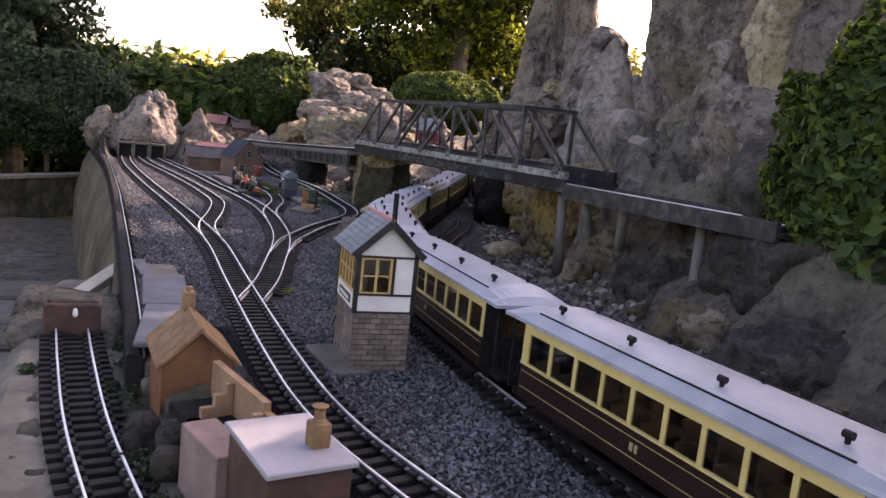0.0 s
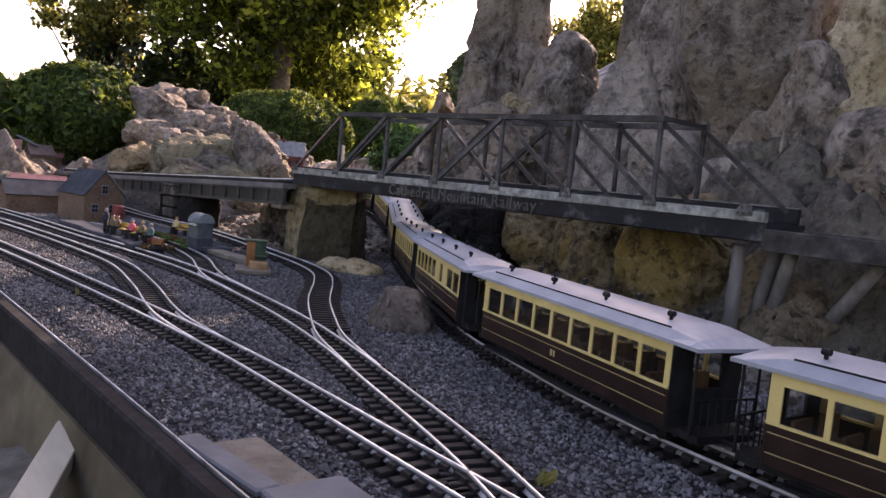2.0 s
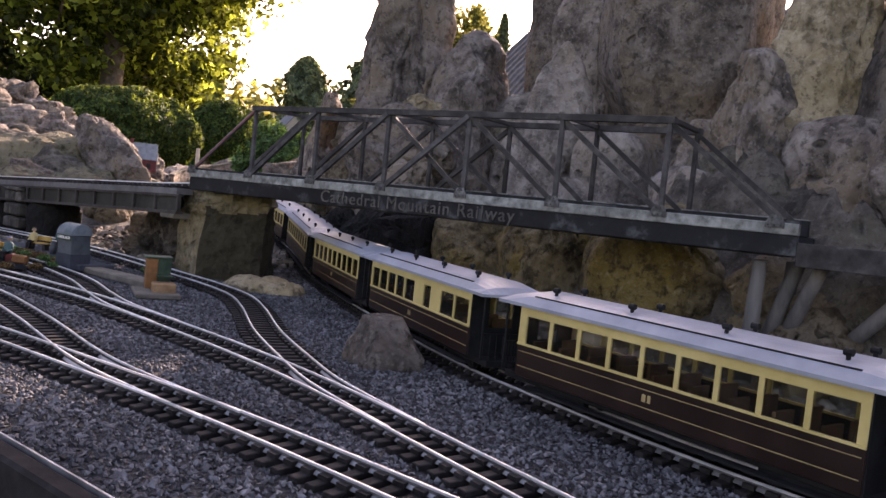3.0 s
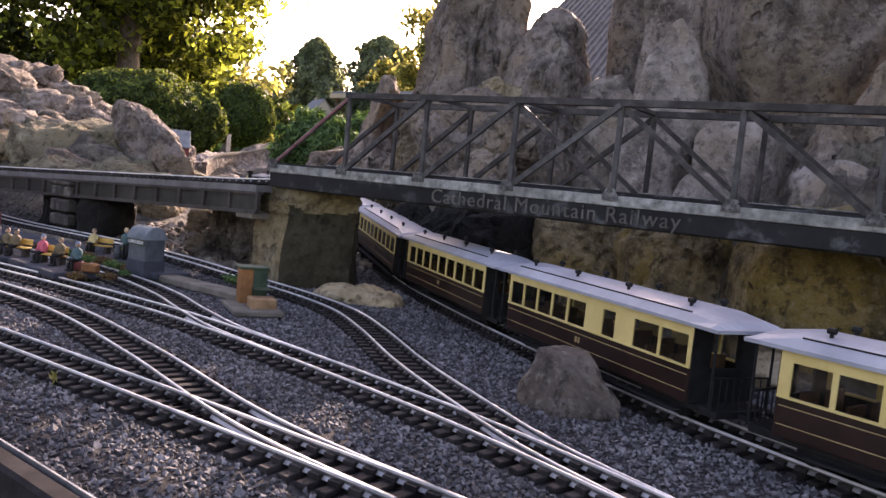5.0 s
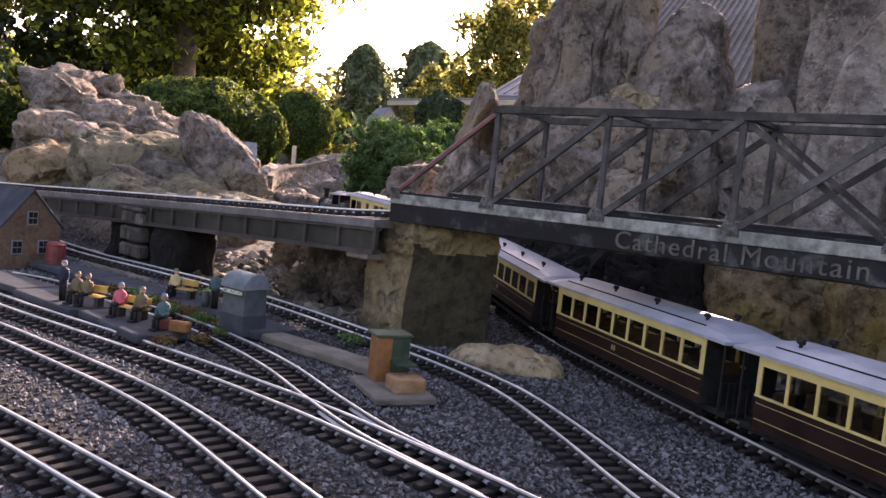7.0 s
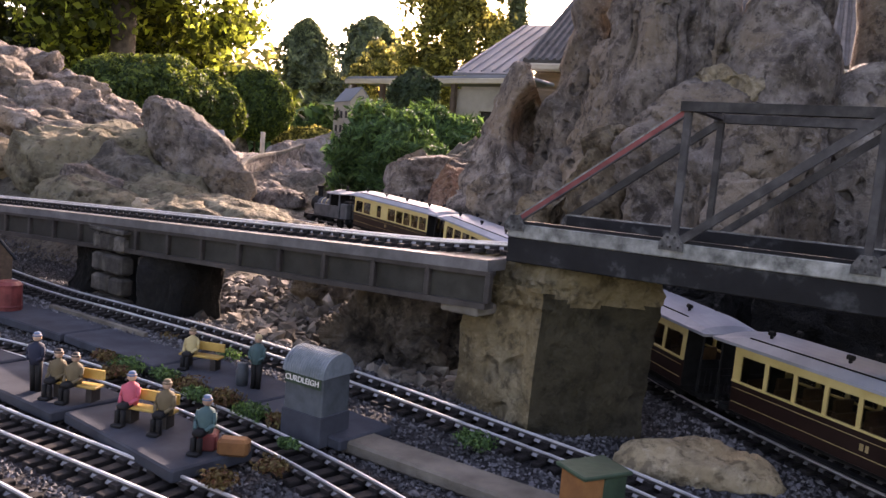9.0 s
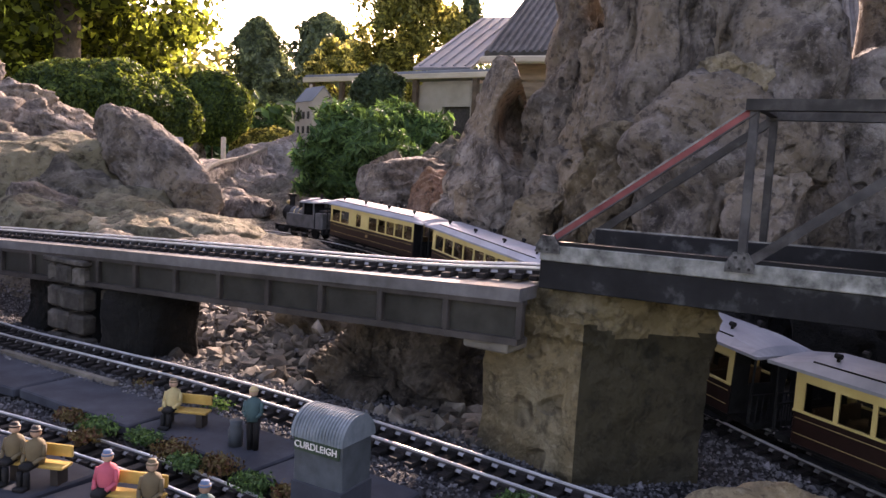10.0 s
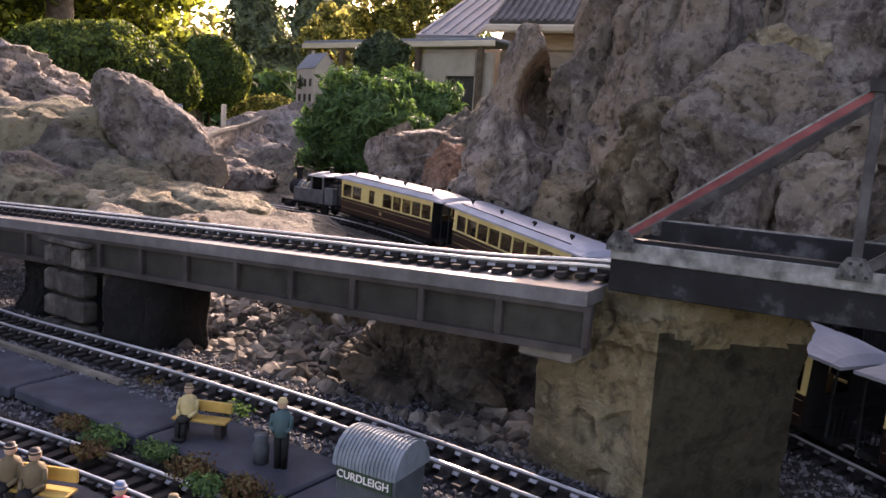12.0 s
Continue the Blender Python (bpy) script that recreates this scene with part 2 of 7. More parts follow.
GIRDER = mat("girder_grey", ((0.018, 0.017, 0.013), (0.042, 0.04, 0.032)), 30, 0.7, 0.5, stain=0.35)
GIRDER_FRAME = mat("girder_frame_grey", ((0.026, 0.022, 0.019), (0.066, 0.057, 0.05)), 30, 0.65, 0.5, stain=0.35)
DECK = mat("deck_grey", ((0.07, 0.067, 0.065), (0.15, 0.144, 0.141)), 30, 0.6, 0.3, stain=0.3)
BLOCK = mat("pier_block", ((0.03, 0.027, 0.023), (0.07, 0.062, 0.052), (0.13, 0.118, 0.1)), 40, 0.9, 0.7, stain=0.3, objrand=0.25, dist=0.003)
CREAM = mat("cream_paint", ((0.43, 0.325, 0.115), (0.54, 0.42, 0.17)), 25, 0.4, 0.05, stain=0.08)
GOLDLINE = mat("gold_lining", ((0.2, 0.14, 0.06), (0.34, 0.25, 0.12)), 60, 0.5, 0.05, stain=0.2)
CHOC = mat("chocolate_paint", ((0.012, 0.006, 0.005), (0.023, 0.011, 0.0085)), 25, 0.35, 0.05, stain=0.15)
ROOFGREY = mat("coach_roof_grey", ((0.2, 0.21, 0.235), (0.3, 0.31, 0.335)), 20, 0.42, 0.08, stain=0.12)
BLACK = mat("black_metal", ((0.006, 0.006, 0.006), (0.018, 0.018, 0.018)), 60, 0.65, 0.15, stain=0.3, spec=0.12)
LOCO_GREY = mat("loco_grey", ((0.045, 0.048, 0.05), (0.1, 0.104, 0.108)), 40, 0.4, 0.05, stain=0.25)
BRASS = mat("brass", ((0.6, 0.45, 0.18), (0.75, 0.58, 0.28)), 60, 0.3, 0.05, metal=1.0)
GLASS = glass_mat("window_glass")
SEATWOOD = mat("seat_wood", ((0.08, 0.045, 0.02), (0.16, 0.09, 0.045)), 60, 0.6, 0.2)
WHITE = mat("white_boards", ((0.55, 0.52, 0.47), (0.7, 0.67, 0.62)), 30, 0.6, 0.2, stain=0.12)
TIMBER_DARK = mat("dark_trim", ((0.015, 0.012, 0.01), (0.04, 0.035, 0.03)), 50, 0.6, 0.2)
WINFRAME = mat("ochre_window_frame", ((0.42, 0.26, 0.09), (0.55, 0.36, 0.14)), 50, 0.55, 0.1)
SLATE = mat("roof_slate", ((0.13, 0.14, 0.145), (0.23, 0.245, 0.255)), 45, 0.7, 0.4, stain=0.25, objrand=0.13, spec=0.12)
TERRA = mat("terracotta_ridge", ((0.28, 0.12, 0.1), (0.4, 0.19, 0.16)), 50, 0.7, 0.3)
SBBRICK = mat("weathered_brickwork", ((0.105, 0.078, 0.06), (0.21, 0.16, 0.125)), 60, 0.9, 0.6, stain=0.3, objrand=0.2)
BROWNWALL = mat("brown_wall", ((0.11, 0.05, 0.024), (0.19, 0.09, 0.045)), 35, 0.85, 0.3, stain=0.25, spec=0.1)
MORTAR = rock_mat("pitted_mortar", (0.06, 0.052, 0.04), (0.17, 0.148, 0.115), (0.27, 0.238, 0.19), (0.2, 0.17, 0.125), 0.95)
TANROOF = mat("tan_roof", ((0.17, 0.1, 0.05), (0.3, 0.185, 0.105)), 60, 0.9, 0.8, stain=0.3, spec=0.08, dist=0.003)
ORANGEWALL = mat("ochre_ruin_wall", ((0.24, 0.14, 0.075), (0.36, 0.22, 0.13)), 40, 0.85, 0.3, stain=0.25)
PINKTOP = mat("dusty_pink_roof", ((0.15, 0.1, 0.085), (0.24, 0.165, 0.14)), 30, 0.85, 0.3, stain=0.3)
CONCRETE = mat("concrete", ((0.085, 0.075, 0.058), (0.175, 0.155, 0.125)), 22, 0.9, 0.9, stain=0.35, big=5, dist=0.006)
MOSS = mat("mossy_ledge_soil", ((0.018, 0.02, 0.012), (0.05, 0.048, 0.032), (0.11, 0.1, 0.075)), 14, 0.95, 1.0, 60, stain=0.45, big=4, dist=0.006)
RENDERWALL = mat("sandy_render", ((0.05, 0.041, 0.026), (0.125, 0.104, 0.07)), 9, 0.95, 0.7, stain=0.4, big=2, spec=0.08)
SLAB = mat("slate_slab", ((0.22, 0.21, 0.22), (0.33, 0.315, 0.33)), 14, 0.6, 0.5, stain=0.25, dist=0.003)
SLATESLAB = mat("grey_edging_slate", ((0.075, 0.078, 0.083), (0.145, 0.147, 0.156)), 14, 0.75, 0.6, stain=0.3, dist=0.003, spec=0.12)
PLATFORM = mat("platform_slate", ((0.028, 0.031, 0.037), (0.055, 0.06, 0.07)), 22, 0.85, 0.4, stain=0.25, spec=0.06)
PALEWOOD = mat("pale_wood", ((0.36, 0.3, 0.22), (0.5, 0.43, 0.33)), 30, 0.75, 0.4, stain=0.2, stretch=(1, 0.15, 1))
EDGEBLACK = mat("black_edging", ((0.012, 0.011, 0.011), (0.03, 0.027, 0.027)), 50, 0.9, 0.3, stain=0.3, spec=0.05)
EDGESTEEL = mat("worn_steel_edge", ((0.25, 0.25, 0.25), (0.5, 0.5, 0.5)), 60, 0.4, 0.2, metal=0.8, stain=0.3)
BROWNBOX = mat("brown_buffer_box", ((0.05, 0.026, 0.02), (0.1, 0.055, 0.042)), 50, 0.7, 0.3)
YELLOWWOOD = mat("yellow_bench", ((0.33, 0.21, 0.05), (0.46, 0.3, 0.08)), 60, 0.6, 0.2)
HUTGREY = mat("blue_grey_hut", ((0.035, 0.043, 0.047), (0.07, 0.082, 0.088)), 60, 0.6, 0.3, stain=0.25)
HUTROOF = mat("pale_blue_grey_sheet", ((0.1, 0.125, 0.135), (0.19, 0.22, 0.235)), 80, 0.55, 0.3, stain=0.3)
HUTORANGE = mat("rusty_orange", ((0.13, 0.055, 0.02), (0.22, 0.1, 0.035)), 60, 0.7, 0.3)
HUTGREEN = mat("dark_green_paint", ((0.015, 0.032, 0.018), (0.035, 0.06, 0.036)), 60, 0.6, 0.3)
REDDRUM = mat("red_drum", ((0.1, 0.022, 0.02), (0.19, 0.045, 0.04)), 60, 0.5, 0.2)
STATIONBRICK = mat("station_brick", ((0.075, 0.05, 0.034), (0.15, 0.1, 0.066)), 120, 0.9, 0.5, stain=0.25)
PAVING = mat("paving_stone", ((0.08, 0.075, 0.06), (0.18, 0.165, 0.135)), 8, 0.9, 0.6, stain=0.35, objrand=0.25, big=1.5, dist=0.004)
GRASS = mat("garden_lawn", ((0.05, 0.08, 0.02), (0.12, 0.16, 0.04)), 3, 0.9, 0.8, 60, stain=0.3, big=0.3, dist=0.02)
BARK = mat("bark", ((0.05, 0.035, 0.022), (0.14, 0.1, 0.07)), 14, 0.9, 1.0, 40, stain=0.3, dist=0.02)
TILE = mat("grey_roof_tile", ((0.06, 0.058, 0.055), (0.125, 0.12, 0.115)), 8, 0.8, 0.3, stain=0.2, spec=0.1)
PALEROOF = mat("pale_sheet_roof", ((0.12, 0.13, 0.14), (0.18, 0.19, 0.205)), 3, 0.7, 0.1, stain=0.15, spec=0.1)
CLADDING = mat("brown_cladding", ((0.12, 0.1, 0.08), (0.2, 0.17, 0.135)), 6, 0.8, 0.3, stain=0.2, stretch=(1, 1, 6))
HOUSEWALL = mat("house_wall", ((0.24, 0.21, 0.16), (0.34, 0.3, 0.24)), 6, 0.85, 0.2, stain=0.15)
SKIN = mat("painted_figure_pale", ((0.35, 0.22, 0.15), (0.45, 0.3, 0.2)), 60, 0.7, 0)
LEAF_TREE = leaf_mat("plane_tree_leaf", (0.012, 0.022, 0.006), (0.13, 0.145, 0.025), (0.8, 0.92, 0.12), 0.6)
# darker copy of the plane leaf, with shade put into its colour
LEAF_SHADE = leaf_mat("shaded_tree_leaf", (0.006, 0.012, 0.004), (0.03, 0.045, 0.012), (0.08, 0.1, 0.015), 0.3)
LEAF_BUSH = leaf_mat("clipped_bush_leaf", (0.018, 0.045, 0.012), (0.08, 0.13, 0.03), (0.34, 0.42, 0.06), 0.45)
LEAF_FERN = leaf_mat("juniper_leaf", (0.035, 0.09, 0.03), (0.09, 0.17, 0.06), (0.22, 0.4, 0.08), 0.4)
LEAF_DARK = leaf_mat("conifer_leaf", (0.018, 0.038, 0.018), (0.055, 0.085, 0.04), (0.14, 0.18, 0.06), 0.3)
RAIL_RUST = mat("dull_rusty_rail", ((0.06, 0.05, 0.045), (0.16, 0.14, 0.125)), 80, 0.6, 0.2, metal=0.4, stain=0.3)
# near-black stone: deep shade put into the rock colour
SHADESTONE = rock_mat("shade_dark_stone", (0.004, 0.004, 0.003), (0.01, 0.009, 0.008), (0.02, 0.018, 0.016), (0.012, 0.011, 0.008), 0.3)
# far conifers: paler than LEAF_DARK, distance haze mixed into the leaf colour
LEAF_PINE = leaf_mat("far_hazy_conifer_leaf", (0.07, 0.1, 0.055), (0.17, 0.2, 0.11), (0.42, 0.48, 0.17), 0.45)
LEAF_GOLD = leaf_mat("golden_leaf", (0.1, 0.11, 0.025), (0.26, 0.24, 0.06), (0.9, 0.82, 0.2), 0.55)
LEAF_RUST = leaf_mat("dry_plant_leaf", (0.1, 0.035, 0.018), (0.13, 0.12, 0.04), (0.2, 0.12, 0.04), 0.3)


# ---- mesh building ----
class Shape:
    """Gathers boxes, tubes and prisms of one mesh."""

    def __init__(self):
        self.v, self.f, self.s = [], [], []

    def add(self, verts, faces, slot=0):
        o = len(self.v)
        self.v += [tuple(p) for p in verts]
        self.f += [tuple(i + o for i in f) for f in faces]
        self.s += [slot] * len(faces)
        return self

    def box(self, c, s, rz=0.0, slot=0, ch=0.0, m=None):
        """A box of size s round c, with chamfered upright and level edges where ch is given."""
        hx, hy, hz = s[0] / 2, s[1] / 2, s[2] / 2
        if ch:
            ch = min(ch, hx * 0.9, hy * 0.9, hz * 0.9)
            ring = [(hx - ch, hy), (-(hx - ch), hy), (-hx, hy - ch), (-hx, -(hy - ch)), (-(hx - ch), -hy), (hx - ch, -hy), (hx, -(hy - ch)), (hx, hy - ch)]
            inner = [(x * (hx - ch) / hx if abs(x) > hx - ch * 1.01 else x, y * (hy - ch) / hy if abs(y) > hy - ch * 1.01 else y) for x, y in ring]
            vs = [(x, y, -hz) for x, y in inner] + [(x, y, -hz + ch) for x, y in ring] + [(x, y, hz - ch) for x, y in ring] + [(x, y, hz) for x, y in inner]
            fs = [tuple(range(7, -1, -1)), tuple(range(24, 32))]
            for k in range(3):
                fs += [(k * 8 + i, k * 8 + (i + 1) % 8, k * 8 + 8 + (i + 1) % 8, k * 8 + 8 + i) for i in range(8)]
        else:
            vs = [(x, y, z) for z in (-hz, hz) for x, y in ((-hx, -hy), (hx, -hy), (hx, hy), (-hx, hy))]
            fs = [(3, 2, 1, 0), (4, 5, 6, 7), (0, 1, 5, 4), (1, 2, 6, 5), (2, 3, 7, 6), (3, 0, 4, 7)]
        M = Matrix.Translation(c) @ Matrix.Rotation(rz, 4, "Z")
        if m is not None:
            M = Matrix.Translation(c) @ m.to_4x4()
        return self.add([M @ Vector(p) for p in vs], fs, slot)

    def bar(self, a, b, w, h, slot=0, up=(0, 0, 1)):
        """A square bar from a to b, w wide and h high."""
        a, b = Vector(a), Vector(b)
        d = (b - a).normalized()
        side = d.cross(Vector(up))
        side = (side if side.length > 1e-4 else d.cross(Vector((0, 1, 0)))).normalized()
        top = side.cross(d)
        vs = [p + side * x * w / 2 + top * y * h / 2 for p in (a, b) for x, y in ((-1, -1), (1, -1), (1, 1), (-1, 1))]
        return self.add(vs, [(3, 2, 1, 0), (4, 5, 6, 7), (0, 1, 5, 4), (1, 2, 6, 5), (2, 3, 7, 6), (3, 0, 4, 7)], slot)

    def rod(self, a, b, r, r2=None, n=10, slot=0):
        a, b = Vector(a), Vector(b)
        q = (b - a).to_track_quat("Z", "Y")
        r2 = r if r2 is None else r2
        vs = [p + q @ Vector((rr * math.cos(2 * math.pi * i / n), rr * math.sin(2 * math.pi * i / n), 0)) for p, rr in ((a, r), (b, r2)) for i in range(n)]
        fs = [(i, (i + 1) % n, n + (i + 1) % n, n + i) for i in range(n)] + [tuple(range(n - 1, -1, -1)), tuple(range(n, 2 * n))]
        return self.add(vs, fs, slot)

    def lathe(self, c, prof, n=14, slot=0):
        """Turned about the upright through c: prof is (radius, height) upwards."""
        vs = [(c[0] + r * math.cos(2 * math.pi * i / n), c[1] + r * math.sin(2 * math.pi * i / n), c[2] + z) for r, z in prof for i in range(n)]
        fs = [(k * n + i, k * n + (i + 1) % n, k * n + n + (i + 1) % n, k * n + n + i) for k in range(len(prof) - 1) for i in range(n)]
        fs += [tuple(range(n - 1, -1, -1)), tuple(range((len(prof) - 1) * n, len(prof) * n))]
        return self.add(vs, fs, slot)

    def prism(self, poly, a, b, slot=0):
        """poly is a ring of (p, q); a and b turn one into a place at either end."""
        n = len(poly)
        vs = [a(*p) for p in poly] + [b(*p) for p in poly]
        fs = [(i, (i + 1) % n, n + (i + 1) % n, n + i) for i in range(n)] + [tuple(range(n - 1, -1, -1)), tuple(range(n, 2 * n))]
        return self.add(vs, fs, slot)

    def mesh(self, name, mats, smooth=False):
        me = bpy.data.meshes.new(name)
        me.from_pydata(self.v, [], self.f)
        for m in (mats if isinstance(mats, (list, tuple)) else [mats]):
            me.materials.append(m)
        me.polygons.foreach_set("material_index", self.s)
        if smooth:
            me.polygons.foreach_set("use_smooth", [True] * len(self.f))
        bm = bmesh.new()
        bm.from_mesh(me)
        bmesh.ops.recalc_face_normals(bm, faces=bm.faces)
        bm.to_mesh(me)
        bm.free()
        return me


def thing(name, label, category, m=None, group="", kind=""):
    ob = new(name)
    ob.empty_display_size = 0.02
    if m is not None:
        ob.matrix_world = m
    return tagged(ob, label, category, group, kind)


def part(name, shape, mats, parent, label="", smooth=False, m=None):
    ob = new(name, shape.mesh(name, mats, smooth) if isinstance(shape, Shape) else shape)
    ob.parent = parent
    if m is not None:
        ob.matrix_basis = m
    return tagged(ob, label) if label else ob


def solid(name, shape, mats, label, category, kind="", group="", smooth=False, m=None):
    ob = new(name, shape.mesh(name, mats, smooth) if isinstance(shape, Shape) else shape)
    if m is not None:
        ob.matrix_world = m
    return tagged(ob, label, category, group, kind)


def array_mesh(name, verts, faces, mats, smooth=False):
    """A mesh from arrays: verts (n, 3) and triangles or quads (m, k)."""
    me = bpy.data.meshes.new(name)
    k = faces.shape[1]
    me.vertices.add(len(verts))
    me.vertices.foreach_set("co", np.ascontiguousarray(verts, dtype=np.float32).ravel())
    me.loops.add(faces.size)
    me.loops.foreach_set("vertex_index", np.ascontiguousarray(faces, dtype=np.int32).ravel())
    me.polygons.add(len(faces))
    me.polygons.foreach_set("loop_start", np.arange(0, faces.size, k, dtype=np.int32))
    me.polygons.foreach_set("use_smooth", np.full(len(faces), smooth))
    me.update(calc_edges=True)
    for m in (mats if isinstance(mats, (list, tuple)) else [mats]):
        me.materials.append(m)
    return me


# ---- paths ----
def spline(pts, step=0.01):
    """Points every step along a smooth line through pts, as an array (n, 3)."""
    P = np.array([p if len(p) == 3 else (*p, 0.0) for p in pts], dtype=float)
    P = np.vstack([2 * P[0] - P[1], P, 2 * P[-1] - P[-2]])
    out = []
    for i in range(1, len(P) - 2):
        t = np.linspace(0, 1, 40, endpoint=False)[:, None]
        a, b, c, d = P[i - 1], P[i], P[i + 1], P[i + 2]
        out.append(0.5 * (2 * b + (c - a) * t + (2 * a - 5 * b + 4 * c - d) * t ** 2 + (3 * b - a - 3 * c + d) * t ** 3))
    out = np.vstack(out + [P[-2:-1]])
    s = np.concatenate([[0], np.cumsum(np.linalg.norm(np.diff(out, axis=0), axis=1))])
    u = np.arange(0, s[-1], step)
    return np.stack([np.interp(u, s, out[:, k]) for k in range(3)], axis=1)


def tangents(c):
    t = np.gradient(c, axis=0)
    return t / np.linalg.norm(t, axis=1)[:, None]


def sweep(shape, line, off, prof, slot=0):
    """prof (p across, q up) carried along line, off to its right."""
    t = tangents(line)
    right = np.stack([t[:, 1], -t[:, 0], np.zeros(len(t))], axis=1)
    right /= np.linalg.norm(right, axis=1)[:, None]
    n = len(prof)
    vs = [line[i] + right[i] * (off + p) + np.array((0, 0, q)) for i in range(len(line)) for p, q in prof]
    fs = [(i * n + k, i * n + (k + 1) % n, i * n + n + (k + 1) % n, i * n + n + k) for i in range(len(line) - 1) for k in range(n)]
    fs += [tuple(range(n)), tuple(range((len(line) - 1) * n, len(line) * n))]
    return shape.add(vs, fs, slot)


GAUGE = 0.0215        # half, to the rail's middle
FOOTPROF = [(-0.0036, -0.0085), (0.0036, -0.0085), (0.0036, -0.008), (0.001, -0.0055), (-0.001, -0.0055), (-0.0036, -0.008)]
WEBPROF = [(-0.0008, -0.0056), (0.0008, -0.0056), (0.0008, -0.0023), (-0.0008, -0.0023)]
HEADPROF = [(-0.0013, -0.0025), (0.0013, -0.0025), (0.0013, -0.0005), (0.0009, 0.0), (-0.0009, 0.0), (-0.0013, -0.0005)]
sl = Shape().box((0, 0, -0.0115), (0.086, 0.0115, 0.006), ch=0.0008)
for sx in (-1, 1):
    for k in (-1, 1):
        sl.box((sx * GAUGE + k * 0.0042, 0, -0.0066), (0.0064, 0.0125, 0.005), slot=0)
SLEEPER_MESH = sl.mesh("sleeper", SLEEPER)


def track(name, pts, label, skip=(), lift=0.0, pitch=0.0228, railm=None):
    """A track with its two rails and its sleepers; none where another line of skip lies close."""
    ob = thing(name, label, "railway track", group="model railway tracks")
    line = spline(pts, 0.018)
    line[:, 2] += lift
    for k in (-1, 1):
        rl = part("rail", sweep(Shape(), line, k * GAUGE, WEBPROF), RAIL_SIDE, ob, "weathered metal rail, web darkened for the head's shadow")
        part("rail_foot", sweep(Shape(), line, k * GAUGE, FOOTPROF), railm or RAIL_FOOT, rl)
        part("rail_head", sweep(Shape(), line, k * GAUGE, HEADPROF), railm or RAIL, rl, "dull rusty rail head" if railm else "bright worn rail head")
    s = spline(pts, pitch)
    s[:, 2] += lift
    t = tangents(s)
    for p, d in zip(s, t):
        if any(np.min(np.linalg.norm(o[:, :2] - p[:2], axis=1)) < 0.030 for o in skip):
            continue
        b = new("sleeper", SLEEPER_MESH)
        b.parent = ob
        b.matrix_basis = Matrix.Translation(p) @ Matrix.Rotation(math.atan2(-d[0], d[1]) + random.uniform(-0.02, 0.02), 4, "Z") @ Matrix.Rotation(math.asin(d[2]), 4, "X")
    return line


# ---- lines of the tracks ----
T1 = [(0.46, 0.86), (0.41, 1.03), (0.375, 1.2), (0.365, 1.42), (0.37, 1.9), (0.378, 2.3), (0.365, 2.6), (0.33, 3.05), (0.265, 3.75), (0.205, 4.6), (0.19, 5.4)]
T2 = [(0.375, 2.35), (0.384, 2.62), (0.44, 2.92), (0.478, 3.2), (0.47, 3.45), (0.44, 3.8), (0.385, 4.25), (0.31, 4.8), (0.27, 5.4)]
T3 = [(0.372, 1.75), (0.43, 1.92), (0.49, 2.15), (0.535, 2.33), (0.573, 2.53), (0.6, 2.78), (0.615, 3.05), (0.61, 3.25), (0.588, 3.5), (0.55, 3.8), (0.5, 4.3), (0.41, 5.0), (0.36, 5.4)]
T3B = [(0.605, 2.82), (0.624, 3.0), (0.658, 3.14), (0.705, 3.3), (0.734, 3.48), (0.742, 3.7), (0.716, 3.95), (0.685, 4.12), (0.65, 4.22)]
T4 = [(0.51, 2.22), (0.565, 2.4), (0.63, 2.54), (0.72, 2.71), (0.84, 2.9), (0.92, 3.05), (0.965, 3.22), (0.972, 3.4, 0.005), (0.965, 3.65, 0.016), (0.952, 3.9, 0.022), (0.933, 4.15, 0.022), (0.914, 4.4, 0.022), (0.93, 4.75, 0.022), (0.98, 5.3, 0.022)]
T5 = [(0.7, 0.3), (0.665, 0.7), (0.642, 1.1), (0.645, 1.5), (0.682, 1.88), (0.774, 2.2), (0.866, 2.43), (1.008, 2.69), (1.182, 2.99, 0.0), (1.35, 3.275, 0.008), (1.56, 3.6, 0.035), (1.8, 4.05, 0.075), (1.97, 4.5, 0.098), (2.04, 4.9, 0.1), (1.97, 5.3, 0.1), (1.75, 5.65, 0.1)]
T6 = [(0.81, 1.5), (0.825, 1.8), (0.85, 2.0), (0.885, 2.14), (0.93, 2.25), (1.0, 2.42), (1.13, 2.64), (1.28, 2.88), (1.4, 3.12)]
T0 = [(0.095, 1.655, -0.027), (0.107, 1.5, -0.027), (0.126, 1.3, -0.027), (0.151, 1.133, -0.027), (0.18, 0.98, -0.027), (0.225, 0.8, -0.027)]
L1, L2, L3, L3B, L4, L5, L6, L0 = (spline(p) for p in (T1, T2, T3, T3B, T4, T5, T6, T0))


def near(p, line):
    """Distance in plan from each of p to line, and the line's height there."""
    q = line[::3]
    d = np.full(len(p), 9.0)
    z = np.zeros(len(p))
    for k in q:
        e = np.hypot(p[:, 0] - k[0], p[:, 1] - k[1])
        c = e < d
        d[c], z[c] = e[c], k[2]
    return d, z


